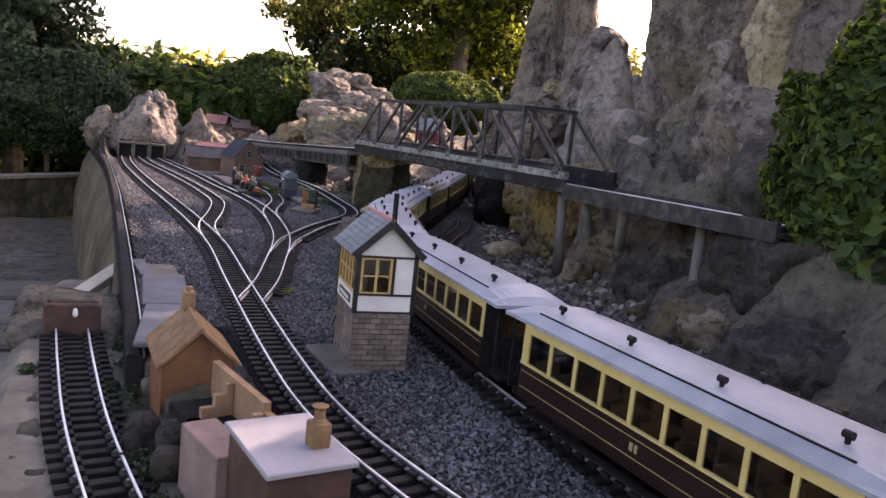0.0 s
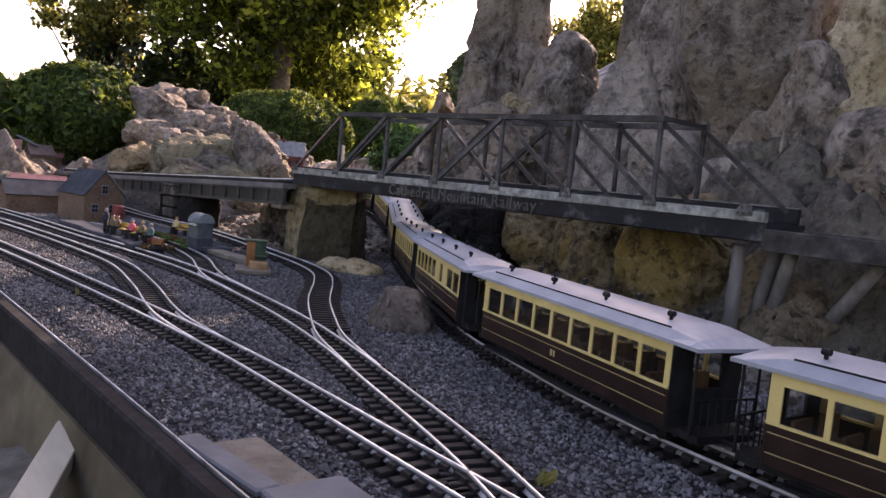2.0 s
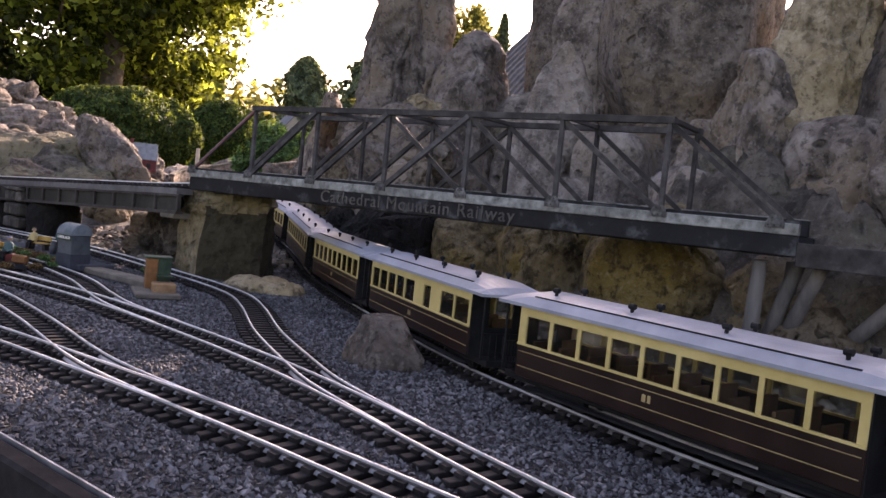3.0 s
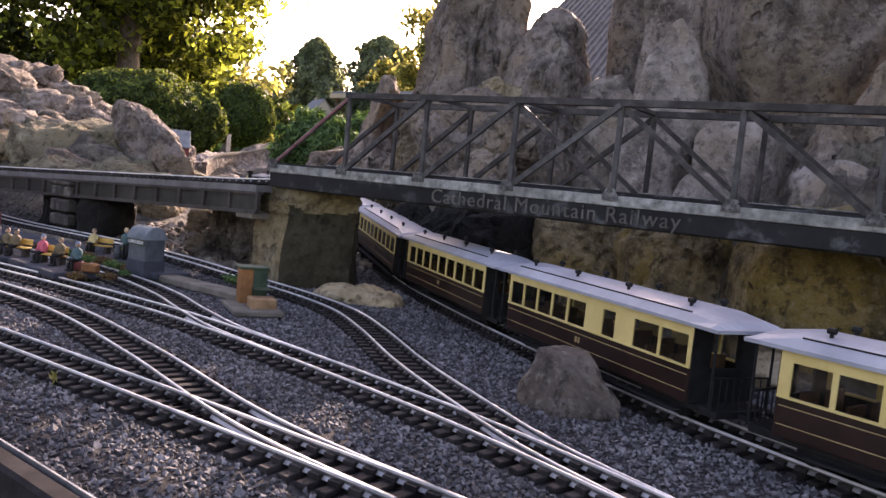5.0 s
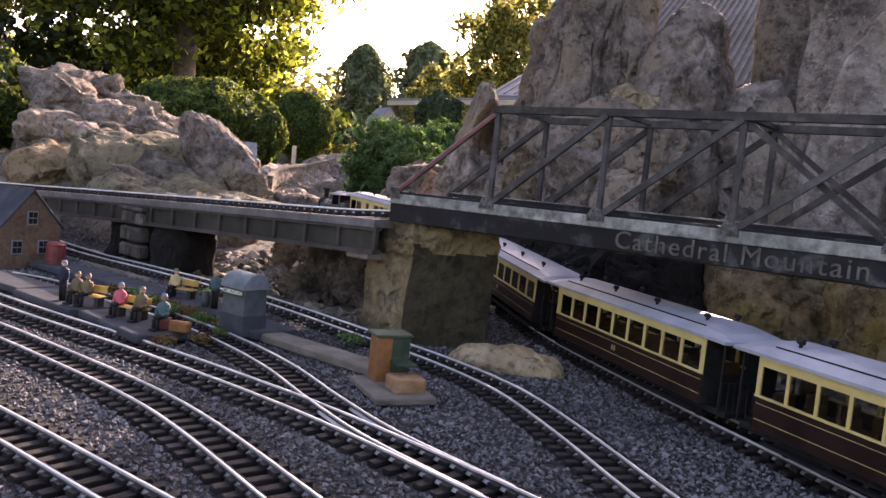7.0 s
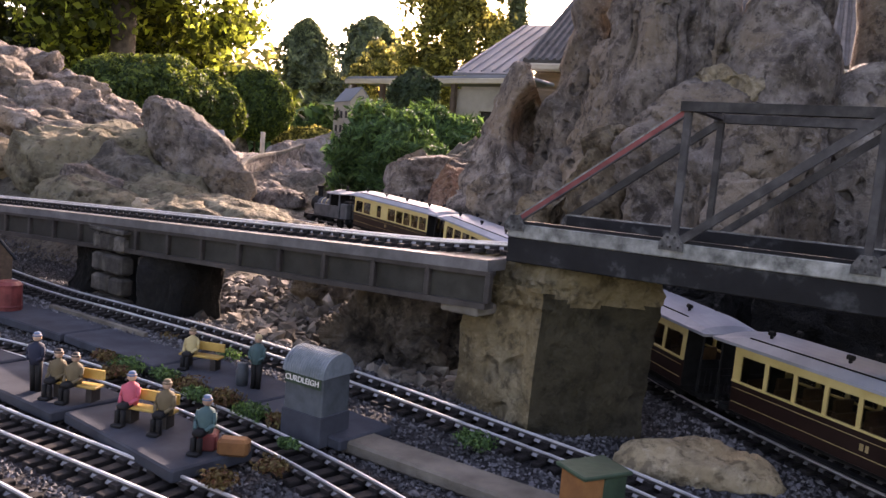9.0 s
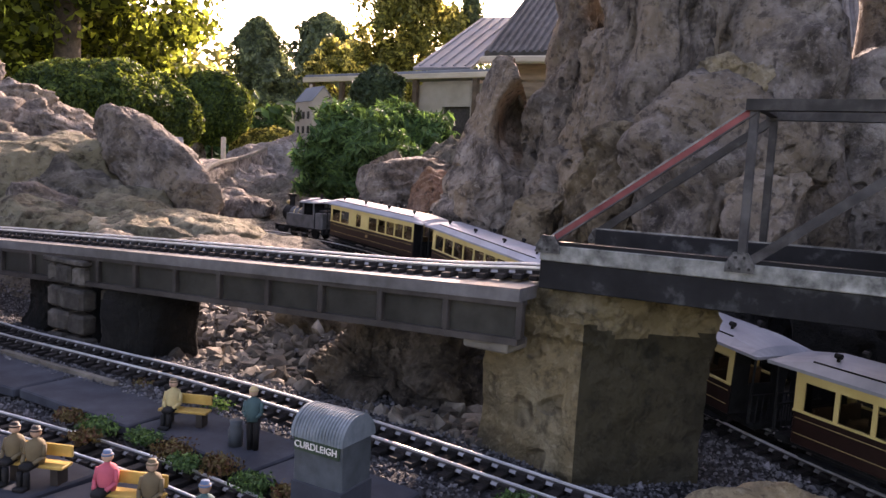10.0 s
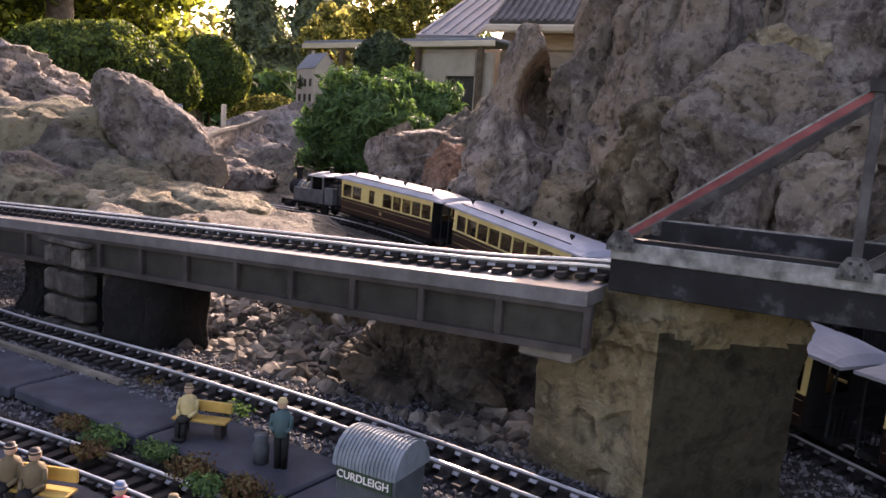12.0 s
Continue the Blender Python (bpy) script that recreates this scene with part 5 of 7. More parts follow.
def on_track(s, base):
    """The pose of a vehicle on two bogies about s; its x runs forward."""
    a, b = on_line(L5, s - base / 2), on_line(L5, s + base / 2)
    d = b - a
    return Matrix.Translation((a + b) / 2) @ Matrix.Rotation(math.atan2(d[1], d[0]), 4, "Z") @ Matrix.Rotation(-math.asin(d[2] / np.linalg.norm(d)), 4, "Y")


COACH = "chocolate and cream model railway coach with a pale grey roof"


def roof_shape(l, w, z, h, over=0.004):
    """A shallow arched roof with sloping ends."""
    s = Shape()
    n = 10
    xs = [(-l / 2, 0.0), (-l / 2 + 0.012, 0.55), (-l / 2 + 0.05, 1.0), (l / 2 - 0.05, 1.0), (l / 2 - 0.012, 0.55), (l / 2, 0.0)]
    vs = []
    for x, k in xs:
        for i in range(n + 1):
            a = -1 + 2 * i / n
            vs.append((x, a * (w / 2 + over), z + 0.002 + h * k * (1 - a * a) ** 0.6))
    m = n + 1
    fs = [(i * m + j, i * m + j + 1, i * m + m + j + 1, i * m + m + j) for i in range(len(xs) - 1) for j in range(n)]
    o = len(vs)
    vs += [(x, y, z - 0.002) for x in (-l / 2, l / 2) for y in (-w / 2 - over, w / 2 + over)]
    fs += [(o, o + 1, o + 3, o + 2)]
    ring_l = [i * m for i in range(len(xs))]
    ring_r = [i * m + n for i in range(len(xs))]
    fs += [tuple([o] + ring_l + [o + 2]), tuple([o + 1] + ring_r + [o + 3]), tuple([o, o + 1] + list(range(n, -1, -1))), tuple([o + 2, o + 3] + list(range((len(xs) - 1) * m + n, (len(xs) - 1) * m - 1, -1)))]
    return s.add(vs, fs)


def wheelset(s, x, r=0.012):
    s.rod((x, -0.021, r), (x, 0.021, r), 0.0025, n=8)
    for k in (-1, 1):
        s.rod((x, k * 0.019, r), (x, k * 0.024, r), r, n=14)
        s.rod((x, k * 0.0175, r), (x, k * 0.019, r), r * 1.14, n=14)
    return s


def coach(layout):
    """layout: windows of the side as (start, width), along 0..1 of the saloon."""
    ob = thing("coach", COACH, "railway coach", group="coaches of the train")
    L, W, z0, z1, z2, z3 = 0.5, 0.098, 0.026, 0.066, 0.103, 0.116
    body = 0.43
    part("underframe", Shape().box((0, 0, 0.021), (L, 0.07, 0.009), ch=0.001), BLACK, ob)
    part("floor", Shape().box((0, 0, 0.028), (body, W - 0.006, 0.004)), BLACK, ob)
    for k in (-1, 1):
        y = k * (W / 2 - 0.0015)
        part("lower_panel", Shape().box((0, y, (z0 + z1) / 2), (body, 0.003, z1 - z0), ch=0.0006), CHOC, ob, "dark chocolate lower panel")
        part("lining", Shape().box((0, y + k * 0.0017, z1 - 0.008), (body - 0.006, 0.0006, 0.0009)), GOLDLINE, ob)
        part("lining", Shape().box((0, y + k * 0.0017, z0 + 0.013), (body - 0.006, 0.0006, 0.0009)), GOLDLINE, ob)
        part("crest", Shape().box((0.012, y + k * 0.0017, z0 + 0.023), (0.005, 0.0006, 0.008)).box((0.005, y + k * 0.0017, z0 + 0.023), (0.004, 0.0006, 0.008)), GOLDLINE, ob, "small pale painted device")
        part("waist_rail", Shape().box((0, y + k * 0.0008, z1 + 0.001), (body, 0.0042, 0.0025)), CREAM, ob)
        part("cantrail", Shape().box((0, y, (z2 + z3) / 2), (body, 0.003, z3 - z2)), CREAM, ob, "cream upper panel")
        at = -body / 2
        for a, w in layout:
            s, e = -body / 2 + a * body, -body / 2 + (a + w) * body
            if s - at > 0.001:
                part("pillar", Shape().box(((at + s) / 2, y, (z1 + z2) / 2 + 0.001), (s - at, 0.003, z2 - z1 - 0.002)), CREAM, ob)
            part("window", Shape().box(((s + e) / 2, y - k * 0.0006, (z1 + z2) / 2 + 0.001), (e - s, 0.0008, z2 - z1 - 0.002)), GLASS, ob, "clear window pane")
            at = e
        if body / 2 - at > 0.001:
            part("pillar", Shape().box(((at + body / 2) / 2, y, (z1 + z2) / 2 + 0.001), (body / 2 - at, 0.003, z2 - z1 - 0.002)), CREAM, ob)
        part("footboard", Shape().box((0, k * 0.046, 0.0135), (0.4, 0.012, 0.002)), BLACK, ob)
    for k in (-1, 1):
        x = k * body / 2
        part("end_wall", Shape().box((x, 0, (z0 + z1) / 2), (0.003, W - 0.004, z1 - z0)), BLACK, ob)
        for j in (-1, 1):
            part("end_wall", Shape().box((x, j * 0.034, (z1 + z3) / 2), (0.003, 0.028, z3 - z1)), BLACK, ob)
        for j in (-1, 1):
            part("balcony_post", Shape().rod((k * (L / 2 - 0.004), j * 0.043, 0.026), (k * (L / 2 - 0.004), j * 0.043, z3), 0.0016, n=6), BLACK, ob)
        hand = part("balcony_railing", Shape().bar((k * (L / 2 - 0.004), -0.043, 0.062), (k * (L / 2 - 0.004), 0.043, 0.062), 0.0022, 0.0022), BLACK, ob)
        for j in range(9):
            part("baluster", Shape().rod((k * (L / 2 - 0.004), -0.04 + j * 0.01, 0.026), (k * (L / 2 - 0.004), -0.04 + j * 0.01, 0.062), 0.0008, n=5), BLACK, hand)
        part("coupling", Shape().rod((k * L / 2, 0, 0.02), (k * (L / 2 + 0.014), 0, 0.02), 0.003, n=8), BLACK, ob)
        bog = Shape().box((k * 0.155, 0.027, 0.013), (0.085, 0.004, 0.012), ch=0.001).box((k * 0.155, -0.027, 0.013), (0.085, 0.004, 0.012), ch=0.001).box((k * 0.155, 0, 0.014), (0.02, 0.05, 0.006))
        bogie = part("bogie", bog, BLACK, ob)
        for j in (-1, 1):
            part("wheelset", wheelset(Shape(), k * 0.155 + j * 0.028), BLACK, bogie)
    part("roof", roof_shape(L + 0.012, W, z3, 0.017), ROOFGREY, ob, "pale grey arched roof", smooth=False)
    for k in (-1, 1):
        part("gutter", Shape().box((0, k * (W / 2 - 0.008), z3 + 0.0122), (L - 0.1, 0.0016, 0.002)), BLACK, ob)
        for x in (-0.18, -0.06, 0.06, 0.18):
            part("roof_vent", Shape().rod((x, k * 0.025, z3 + 0.013), (x, k * 0.025, z3 + 0.023), 0.0022, n=8).rod((x - 0.004, k * 0.025, z3 + 0.023), (x + 0.004, k * 0.025, z3 + 0.023), 0.0034, n=8), BLACK, ob, "small black torpedo vent")
    seat = Shape().box((0, 0, 0.045), (0.02, 0.032, 0.006)).box((0.01, 0, 0.058), (0.004, 0.032, 0.03)).mesh("seat", SEATWOOD)
    for j in range(9):
        for k in (-1, 1):
            part("seat", seat, None, ob, m=Matrix.Translation((-0.185 + j * 0.046, k * 0.026, 0)))
    return ob


saloon = [(0.02 + k * 0.107, 0.094) for k in range(9)]
van_lay = [(0.015, 0.088), (0.113, 0.088), (0.211, 0.088), (0.309, 0.088), (0.407, 0.1), (0.6, 0.065), (0.755, 0.11), (0.875, 0.11)]
van_rear = [(1 - a - w, w) for a, w in reversed(van_lay)]
TAIL, PITCH = 0.4, 0.53      # metres along the line, from buffer to buffer
BRAKE = "chocolate and cream brake coach with a guard's door"
for k in range(8):
    at = on_track(TAIL + 0.264 + k * PITCH, 0.31)
    if k in (3, 7):
        v = coach(van_rear if k == 3 else van_lay)
        tagged(v, BRAKE)
        v.matrix_world = at
    elif k == 0:
        c = coach(saloon)
        c.matrix_world = at
    else:
        copy_thing(c, at)


def locomotive():
    ob = thing("locomotive", "small black and grey model tank engine with a pale cab roof", "locomotive")
    part("running_plate", Shape().box((0, 0, 0.032), (0.236, 0.088, 0.004)), BLACK, ob)
    for x in (-0.119, 0.119):
        part("buffer_beam", Shape().box((x, 0, 0.026), (0.005, 0.088, 0.018), ch=0.001), BLACK, ob)
        for k in (-1, 1):
            part("buffer", Shape().rod((x, k * 0.03, 0.026), (x * 1.09, k * 0.03, 0.026), 0.0045, n=10), BLACK, ob)
    part("boiler", Shape().rod((-0.02, 0, 0.07), (0.075, 0, 0.07), 0.024, n=24), LOCO_GREY, ob, "grey-painted boiler", smooth=False)
    for x in (0.0, 0.025, 0.05):
        part("boiler_band", Shape().rod((x, 0, 0.07), (x + 0.002, 0, 0.07), 0.0247, n=24), BRASS, ob)
    part("smokebox", Shape().rod((0.075, 0, 0.07), (0.108, 0, 0.07), 0.026, n=24).rod((0.108, 0, 0.07), (0.111, 0, 0.07), 0.021, n=24), BLACK, ob)
    part("smokebox_handle", Shape().rod((0.11, 0, 0.07), (0.116, 0, 0.07), 0.003, n=8), BRASS, ob)
    part("chimney", Shape().lathe((0.092, 0, 0.09), [(0.013, 0), (0.009, 0.007), (0.0095, 0.032), (0.014, 0.036), (0.0145, 0.042)]), BLACK, ob)
    part("dome", Shape().lathe((0.035, 0, 0.091), [(0.013, 0), (0.012, 0.007), (0.011, 0.018), (0.007, 0.024), (0.001, 0.026)]), BLACK, ob, smooth=True)
    part("headlamp", Shape().rod((0.1, 0, 0.104), (0.114, 0, 0.104), 0.007, n=12), BRASS, ob, "small brass headlamp")
    for k in (-1, 1):
        part("side_tank", Shape().box((0.022, k * 0.035, 0.054), (0.085, 0.016, 0.04), ch=0.002), LOCO_GREY, ob, "grey side tank")
        part("cab_side", Shape().box((-0.05, k * 0.042, 0.054), (0.058, 0.003, 0.04)).box((-0.076, k * 0.042, 0.093), (0.006, 0.003, 0.04)).box((-0.024, k * 0.042, 0.093), (0.006, 0.003, 0.04)), LOCO_GREY, ob)
        part("cab_step", Shape().box((-0.05, k * 0.043, 0.018), (0.02, 0.006, 0.003)), BLACK, ob)
        part("cylinder", Shape().rod((0.072, k * 0.036, 0.02), (0.104, k * 0.036, 0.02), 0.01, n=14), BLACK, ob)
        part("coupling_rod", Shape().box((0.0, k * 0.028, 0.014), (0.1, 0.002, 0.004)), RAIL_SIDE, ob)
    part("cab_front", Shape().box((-0.021, 0, 0.09), (0.003, 0.08, 0.04)), BLACK, ob)
    part("cab_back", Shape().box((-0.079, 0, 0.066), (0.003, 0.08, 0.064)), BLACK, ob)
    part("cab_roof", roof_shape(0.076, 0.09, 0.113, 0.012), ROOFGREY, ob, "pale cab roof", m=Matrix.Translation((-0.05, 0, 0)))
    part("safety_valve", Shape().lathe((-0.06, 0.0, 0.124), [(0.006, 0), (0.004, 0.004), (0.004, 0.014), (0.006, 0.016)]), BLACK, ob)
    bunker = part("coal_bunker", Shape().box((-0.1, 0, 0.058), (0.036, 0.084, 0.05), ch=0.002), LOCO_GREY, ob, "grey coal bunker")
    part("coal", Shape().box((-0.1, 0, 0.086), (0.028, 0.072, 0.012), ch=0.005), BLACK, bunker)
    for x in (-0.06, -0.005, 0.05):
        part("wheelset", wheelset(Shape(), x, 0.016), BLACK, ob)
    return ob


lo = locomotive()
lo.matrix_world = on_track(TAIL + 8 * PITCH + 0.128, 0.12)


# ---- signal box ----
def signal_box():
    ob = thing("signal_box", "white-boarded model signal box on a brick base with a slate roof", "signal box", Matrix.Translation((0.447, 1.385, -0.012)) @ Matrix.Rotation(radians(-4.0), 4, "Z"))
    W, D, H1, H2, H3 = 0.08, 0.115, 0.081, 0.168, 0.208
    base = part("brick_base", Shape().box((W / 2, D / 2, H1 / 2), (W - 0.006, D - 0.006, H1), ch=0.001), CONCRETE, ob, "weathered brown brick base")
    bh = H1 / 11
    for r in range(11):
        for side, run in (("front", W), ("track", D)):
            n = 5 if side == "front" else 7
            o = 0.5 * (r % 2)
            for c in range(n + (r % 2)):
                u0, u1 = max((c - o) / n, 0) * run, min((c + 1 - o) / n, 1) * run
                if side == "front":
                    part("brick", Shape().box(((u0 + u1) / 2, 0.0015, (r + 0.5) * bh), (u1 - u0 - 0.0009, 0.003, bh - 0.0009)), SBBRICK, base)
                else:
                    part("brick", Shape().box((0.0015, (u0 + u1) / 2, (r + 0.5) * bh), (0.003, u1 - u0 - 0.0009, bh - 0.0009)), SBBRICK, base)
    part("base_window", Shape().box((-0.0005 + 0.002, 0.05, 0.05), (0.003, 0.012, 0.024)), TERRA, ob)
    part("floor", Shape().box((W / 2, D / 2, H1 + 0.002), (W, D, 0.004)), TIMBER_DARK, ob)
    # corner posts
    for x in (0, W):
        for y in (0, D):
            part("corner_post", Shape().box((x, y, (H1 + H2) / 2), (0.006, 0.006, H2 - H1)), TIMBER_DARK, ob)
    # front gable: boards below, window, panel
    part("boarding", Shape().box((W / 2, 0, H1 + 0.014), (W - 0.006, 0.003, 0.022)), WHITE, ob, "white boarded panel")
    part("boarding", Shape().box((W - 0.015, 0, H1 + 0.052), (0.026, 0.003, 0.052)), WHITE, ob)
    gab = Shape()
    gab.prism([(0, H2 - 0.008), (W, H2 - 0.008), (W, H2), (W / 2, H3 - 0.004), (0, H2)], lambda p, q: (p, -0.0015, q), lambda p, q: (p, 0.0015, q))
    part("gable", gab, WHITE, ob, "white gable")
    gab2 = Shape()
    gab2.prism([(0, H1), (W, H1), (W, H2), (W / 2, H3 - 0.004), (0, H2)], lambda p, q: (p, D - 0.0015, q), lambda p, q: (p, D + 0.0015, q))
    part("gable", gab2, WHITE, ob)
    tr = Shape().box((W / 2, -0.001, H2 - 0.009), (W, 0.004, 0.003)).box((W / 2, -0.001, H1 + 0.026), (W, 0.004, 0.003)).box((W - 0.03, -0.001, H1 + 0.052), (0.003, 0.004, 0.052))
    part("trim", tr, TIMBER_DARK, ob)
    # side facing the tracks: long window
    part("boarding", Shape().box((0, D / 2, H1 + 0.014), (0.003, D - 0.006, 0.022)), WHITE, ob)
    part("name_board", Shape().box((-0.002, D / 2, H1 + 0.014), (0.002, 0.07, 0.011)), TIMBER_DARK, ob, "black name board with pale bars")
    for k in range(7):
        part("bar", Shape().box((-0.0033, 0.032 + k * 0.0085, H1 + 0.014), (0.0006, 0.005, 0.0055)), WHITE, ob)
    part("boarding", Shape().box((W, D / 2, (H1 + H2) / 2), (0.003, D - 0.006, H2 - H1)), WHITE, ob)

    def sash(name, x0, x1, y0, y1, n):
        w = part(name, Shape().box(((x0 + x1) / 2, (y0 + y1) / 2, H1 + 0.028), (max(x1 - x0, 0.004), max(y1 - y0, 0.004), 0.003)), WINFRAME, ob, "ochre-framed window")
        part("head_rail", Shape().box(((x0 + x1) / 2, (y0 + y1) / 2, H2 - 0.011), (max(x1 - x0, 0.004), max(y1 - y0, 0.004), 0.004)), WINFRAME, w)
        along = x1 - x0 > y1 - y0
        for k in range(n + 1):
            q = k / n
            p = (x0 + (x1 - x0) * q, y0 + (y1 - y0) * q)
            part("mullion", Shape().box((p[0], p[1], (H1 + H2) / 2 + 0.009), (0.0035, 0.0035, H2 - H1 - 0.036)), WINFRAME, w)
        part("glazing_bar", Shape().box(((x0 + x1) / 2, (y0 + y1) / 2, (H1 + H2) / 2 + 0.008), (max(x1 - x0, 0.003), max(y1 - y0, 0.003), 0.002)), WINFRAME, w)
        part("pane", Shape().box(((x0 + x1) / 2, (y0 + y1) / 2, (H1 + H2) / 2 + 0.009), (max(x1 - x0, 0.0008), max(y1 - y0, 0.0008), H2 - H1 - 0.04)), GLASS, w)
    sash("window", 0.006, W - 0.034, 0.0, 0.0, 2)
    sash("window", 0.0, 0.0, 0.006, D - 0.006, 5)
    part("lever_bench", Shape().box((W / 2 + 0.01, D / 2, H1 + 0.02), (0.02, D * 0.7, 0.03)), SEATWOOD, ob)
    # roof slopes with courses of slates
    sl = math.atan2(H3 - H2, W / 2)
    slope = math.hypot(W / 2 + 0.008, (W / 2 + 0.008) * math.tan(sl))
    for k in (-1, 1):
        base = Matrix.Translation((W / 2, D / 2, H3)) @ (Matrix.Rotation(math.pi, 4, "Z") if k < 0 else Matrix.Identity(4)) @ Matrix.Rotation(sl, 4, "Y")
        part("roof_board", Shape().box((slope / 2, 0, -0.002), (slope, D + 0.016, 0.003)), TIMBER_DARK, ob, m=base)
        rows = 8
        for r in range(rows):
            cols = 13
            for c in range(cols):
                w = (D + 0.014) / cols
                part("slate", Shape().box((0, 0, 0), (slope / rows + 0.003, w - 0.0008, 0.0024)), SLATE, ob,
                     m=base @ Matrix.Translation(((r + 0.5) * slope / rows, (c - (cols - 1) / 2) * w, 0.002)) @ Matrix.Rotation(0.0, 4, "Z") @ Matrix.Rotation(-0.16, 4, "Y"))
    part("ridge_tile", Shape().rod((W / 2, -0.008, H3 + 0.001), (W / 2, D + 0.008, H3 + 0.001), 0.004, n=8), TERRA, ob, "red ridge tiles")
    for k in (-1, 1):
        part("barge_board", Shape().bar((W / 2, -0.009, H3 - 0.002), (W / 2 + k * (W / 2 + 0.009), -0.009, H2 - 0.008), 0.003, 0.009), TIMBER_DARK, ob)
    part("finial", Shape().rod((W / 2, -0.008, H3), (W / 2, -0.008, H3 + 0.016), 0.0015, n=6), TIMBER_DARK, ob)
    part("stove_pipe", Shape().rod((W - 0.012, D * 0.75, H2), (W - 0.012, D * 0.75, H3 + 0.03), 0.004, n=10), BLACK, ob)
    # outside stair at the back
    st = part("stair", Shape().bar((0.01, D + 0.075, 0.012), (0.01, D + 0.004, H1), 0.003, 0.006).bar((0.035, D + 0.075, 0.012), (0.035, D + 0.004, H1), 0.003, 0.006), TRESTLE, ob, "grey timber outside stair")
    for k in range(8):
        q = (k + 0.5) / 8
        part("tread", Shape().box((0.0225, D + 0.075 - 0.071 * q, 0.012 + (H1 - 0.012) * q), (0.024, 0.009, 0.002)), TRESTLE, st)
    for x in (0.01, 0.035):
        part("handrail", Shape().bar((x, D + 0.075, 0.04), (x, D + 0.004, H1 + 0.03), 0.002, 0.002).bar((x, D + 0.075, 0.01), (x, D + 0.075, 0.042), 0.002, 0.002).bar((x, D + 0.006, H1), (x, D + 0.006, H1 + 0.03), 0.002, 0.002), TRESTLE, st)
    return ob


signal_box()
solid("box_path", Shape().box((0.44, 1.43, -0.011), (0.05, 0.13, 0.008), rz=0.1, ch=0.002), CONCRETE, "pale concrete strip beside the signal box", "path")


# ---- cottages and slabs at the lower edge ----
def gable_house(name, m, W, D, H, rise, wall, roofm, label, chimney=None, over=0.006, cat="model house"):
    ob = thing(name, label, cat, m)
    w = Shape()
    w.prism([(-W / 2, 0), (W / 2, 0), (W / 2, H), (0, H + rise), (-W / 2, H)], lambda p, q: (p, -D / 2, q), lambda p, q: (p, D / 2, q))
    part("wall", w, wall, ob)
    a = math.atan2(rise, W / 2)
    s = (W / 2 + over) / math.cos(a)
    for k in (-1, 1):
        base = Matrix.Translation((0, 0, H + rise + 0.002)) @ (Matrix.Rotation(math.pi, 4, "Z") if k < 0 else Matrix.Identity(4)) @ Matrix.Rotation(a, 4, "Y")
        part("roof", Shape().box((s / 2, 0, 0), (s, D + 2 * over, 0.004), ch=0.0008), roofm, ob, m=base)
    part("ridge", Shape().rod((0, -D / 2 - over, H + rise + 0.003), (0, D / 2 + over, H + rise + 0.003), 0.003, n=8), roofm, ob)
    if chimney is not None:
        y = chimney
        part("chimney", Shape().box((0, y, H + rise + 0.01), (0.014, 0.018, 0.026), ch=0.001).rod((0, y, H + rise + 0.022), (0, y, H + rise + 0.028), 0.004, n=8), wall if name != "cottage" else TANROOF, ob)
    return ob


LZ = -0.042
gable_house("cottage", Matrix.Translation((0.236, 1.325, LZ)) @ Matrix.Rotation(radians(3.4), 4, "Z"), 0.078, 0.108, 0.082, 0.036, BROWNWALL, TANROOF, "small brown model cottage with a tan roof", chimney=0.045)
fb = thing("flat_building", "brown model building with a flat pale roof", "model house", Matrix.Translation((0.284, 1.003, LZ)) @ Matrix.Rotation(radians(9.0), 4, "Z"))
part("wall", Shape().box((0, 0, 0.049), (0.068, 0.1, 0.098), ch=0.001), BROWNBOX, fb)
part("roof_slab", Shape().box((0, 0, 0.1005), (0.075, 0.108, 0.005), ch=0.001), SLAB, fb, "pale flat slate roof")
part("chimney", Shape().box((0.018, -0.015, 0.113), (0.016, 0.016, 0.021), ch=0.001).lathe((0.018, -0.015, 0.1235), [(0.006, 0), (0.0045, 0.003), (0.0045, 0.01), (0.007, 0.013)]), TANROOF, fb, "tan brick chimney with a pale pot")
ru = thing("ruin", "roofless ochre model ruin with broken stepped walls", "model ruin", Matrix.Translation((0.273, 1.173, LZ)) @ Matrix.Rotation(radians(15.4), 4, "Z"))
r1 = Shape()
r1.prism([(-0.072, 0), (0.072, 0), (0.072, 0.094), (-0.055, 0.091), (-0.055, 0.082), (-0.072, 0.082)], lambda p, q: (-0.004, p, q), lambda p, q: (0.004, p, q))
part("wall", r1, ORANGEWALL, ru)
r2 = Shape()
r2.prism([(-0.05, 0), (-0.005, 0), (-0.005, 0.088), (-0.012, 0.088), (-0.012, 0.078), (-0.024, 0.078), (-0.024, 0.066), (-0.037, 0.066), (-0.037, 0.055), (-0.05, 0.055)], lambda p, q: (p, 0.012, q), lambda p, q: (p, 0.019, q))
part("wall", r2, ORANGEWALL, ru)
r3 = Shape()
r3.prism([(-0.028, 0), (-0.005, 0), (-0.005, 0.082), (-0.015, 0.082), (-0.015, 0.07), (-0.028, 0.07)], lambda p, q: (p, -0.06, q), lambda p, q: (p, -0.053, q))
part("wall", r3, ORANGEWALL, ru)
# dark block painted as the shade between the walls
part("floor", Shape().box((-0.028, 0.012, 0.03), (0.045, 0.11, 0.05)), SHADESTONE, ru, "near-black block standing in for the shade inside the ruin")
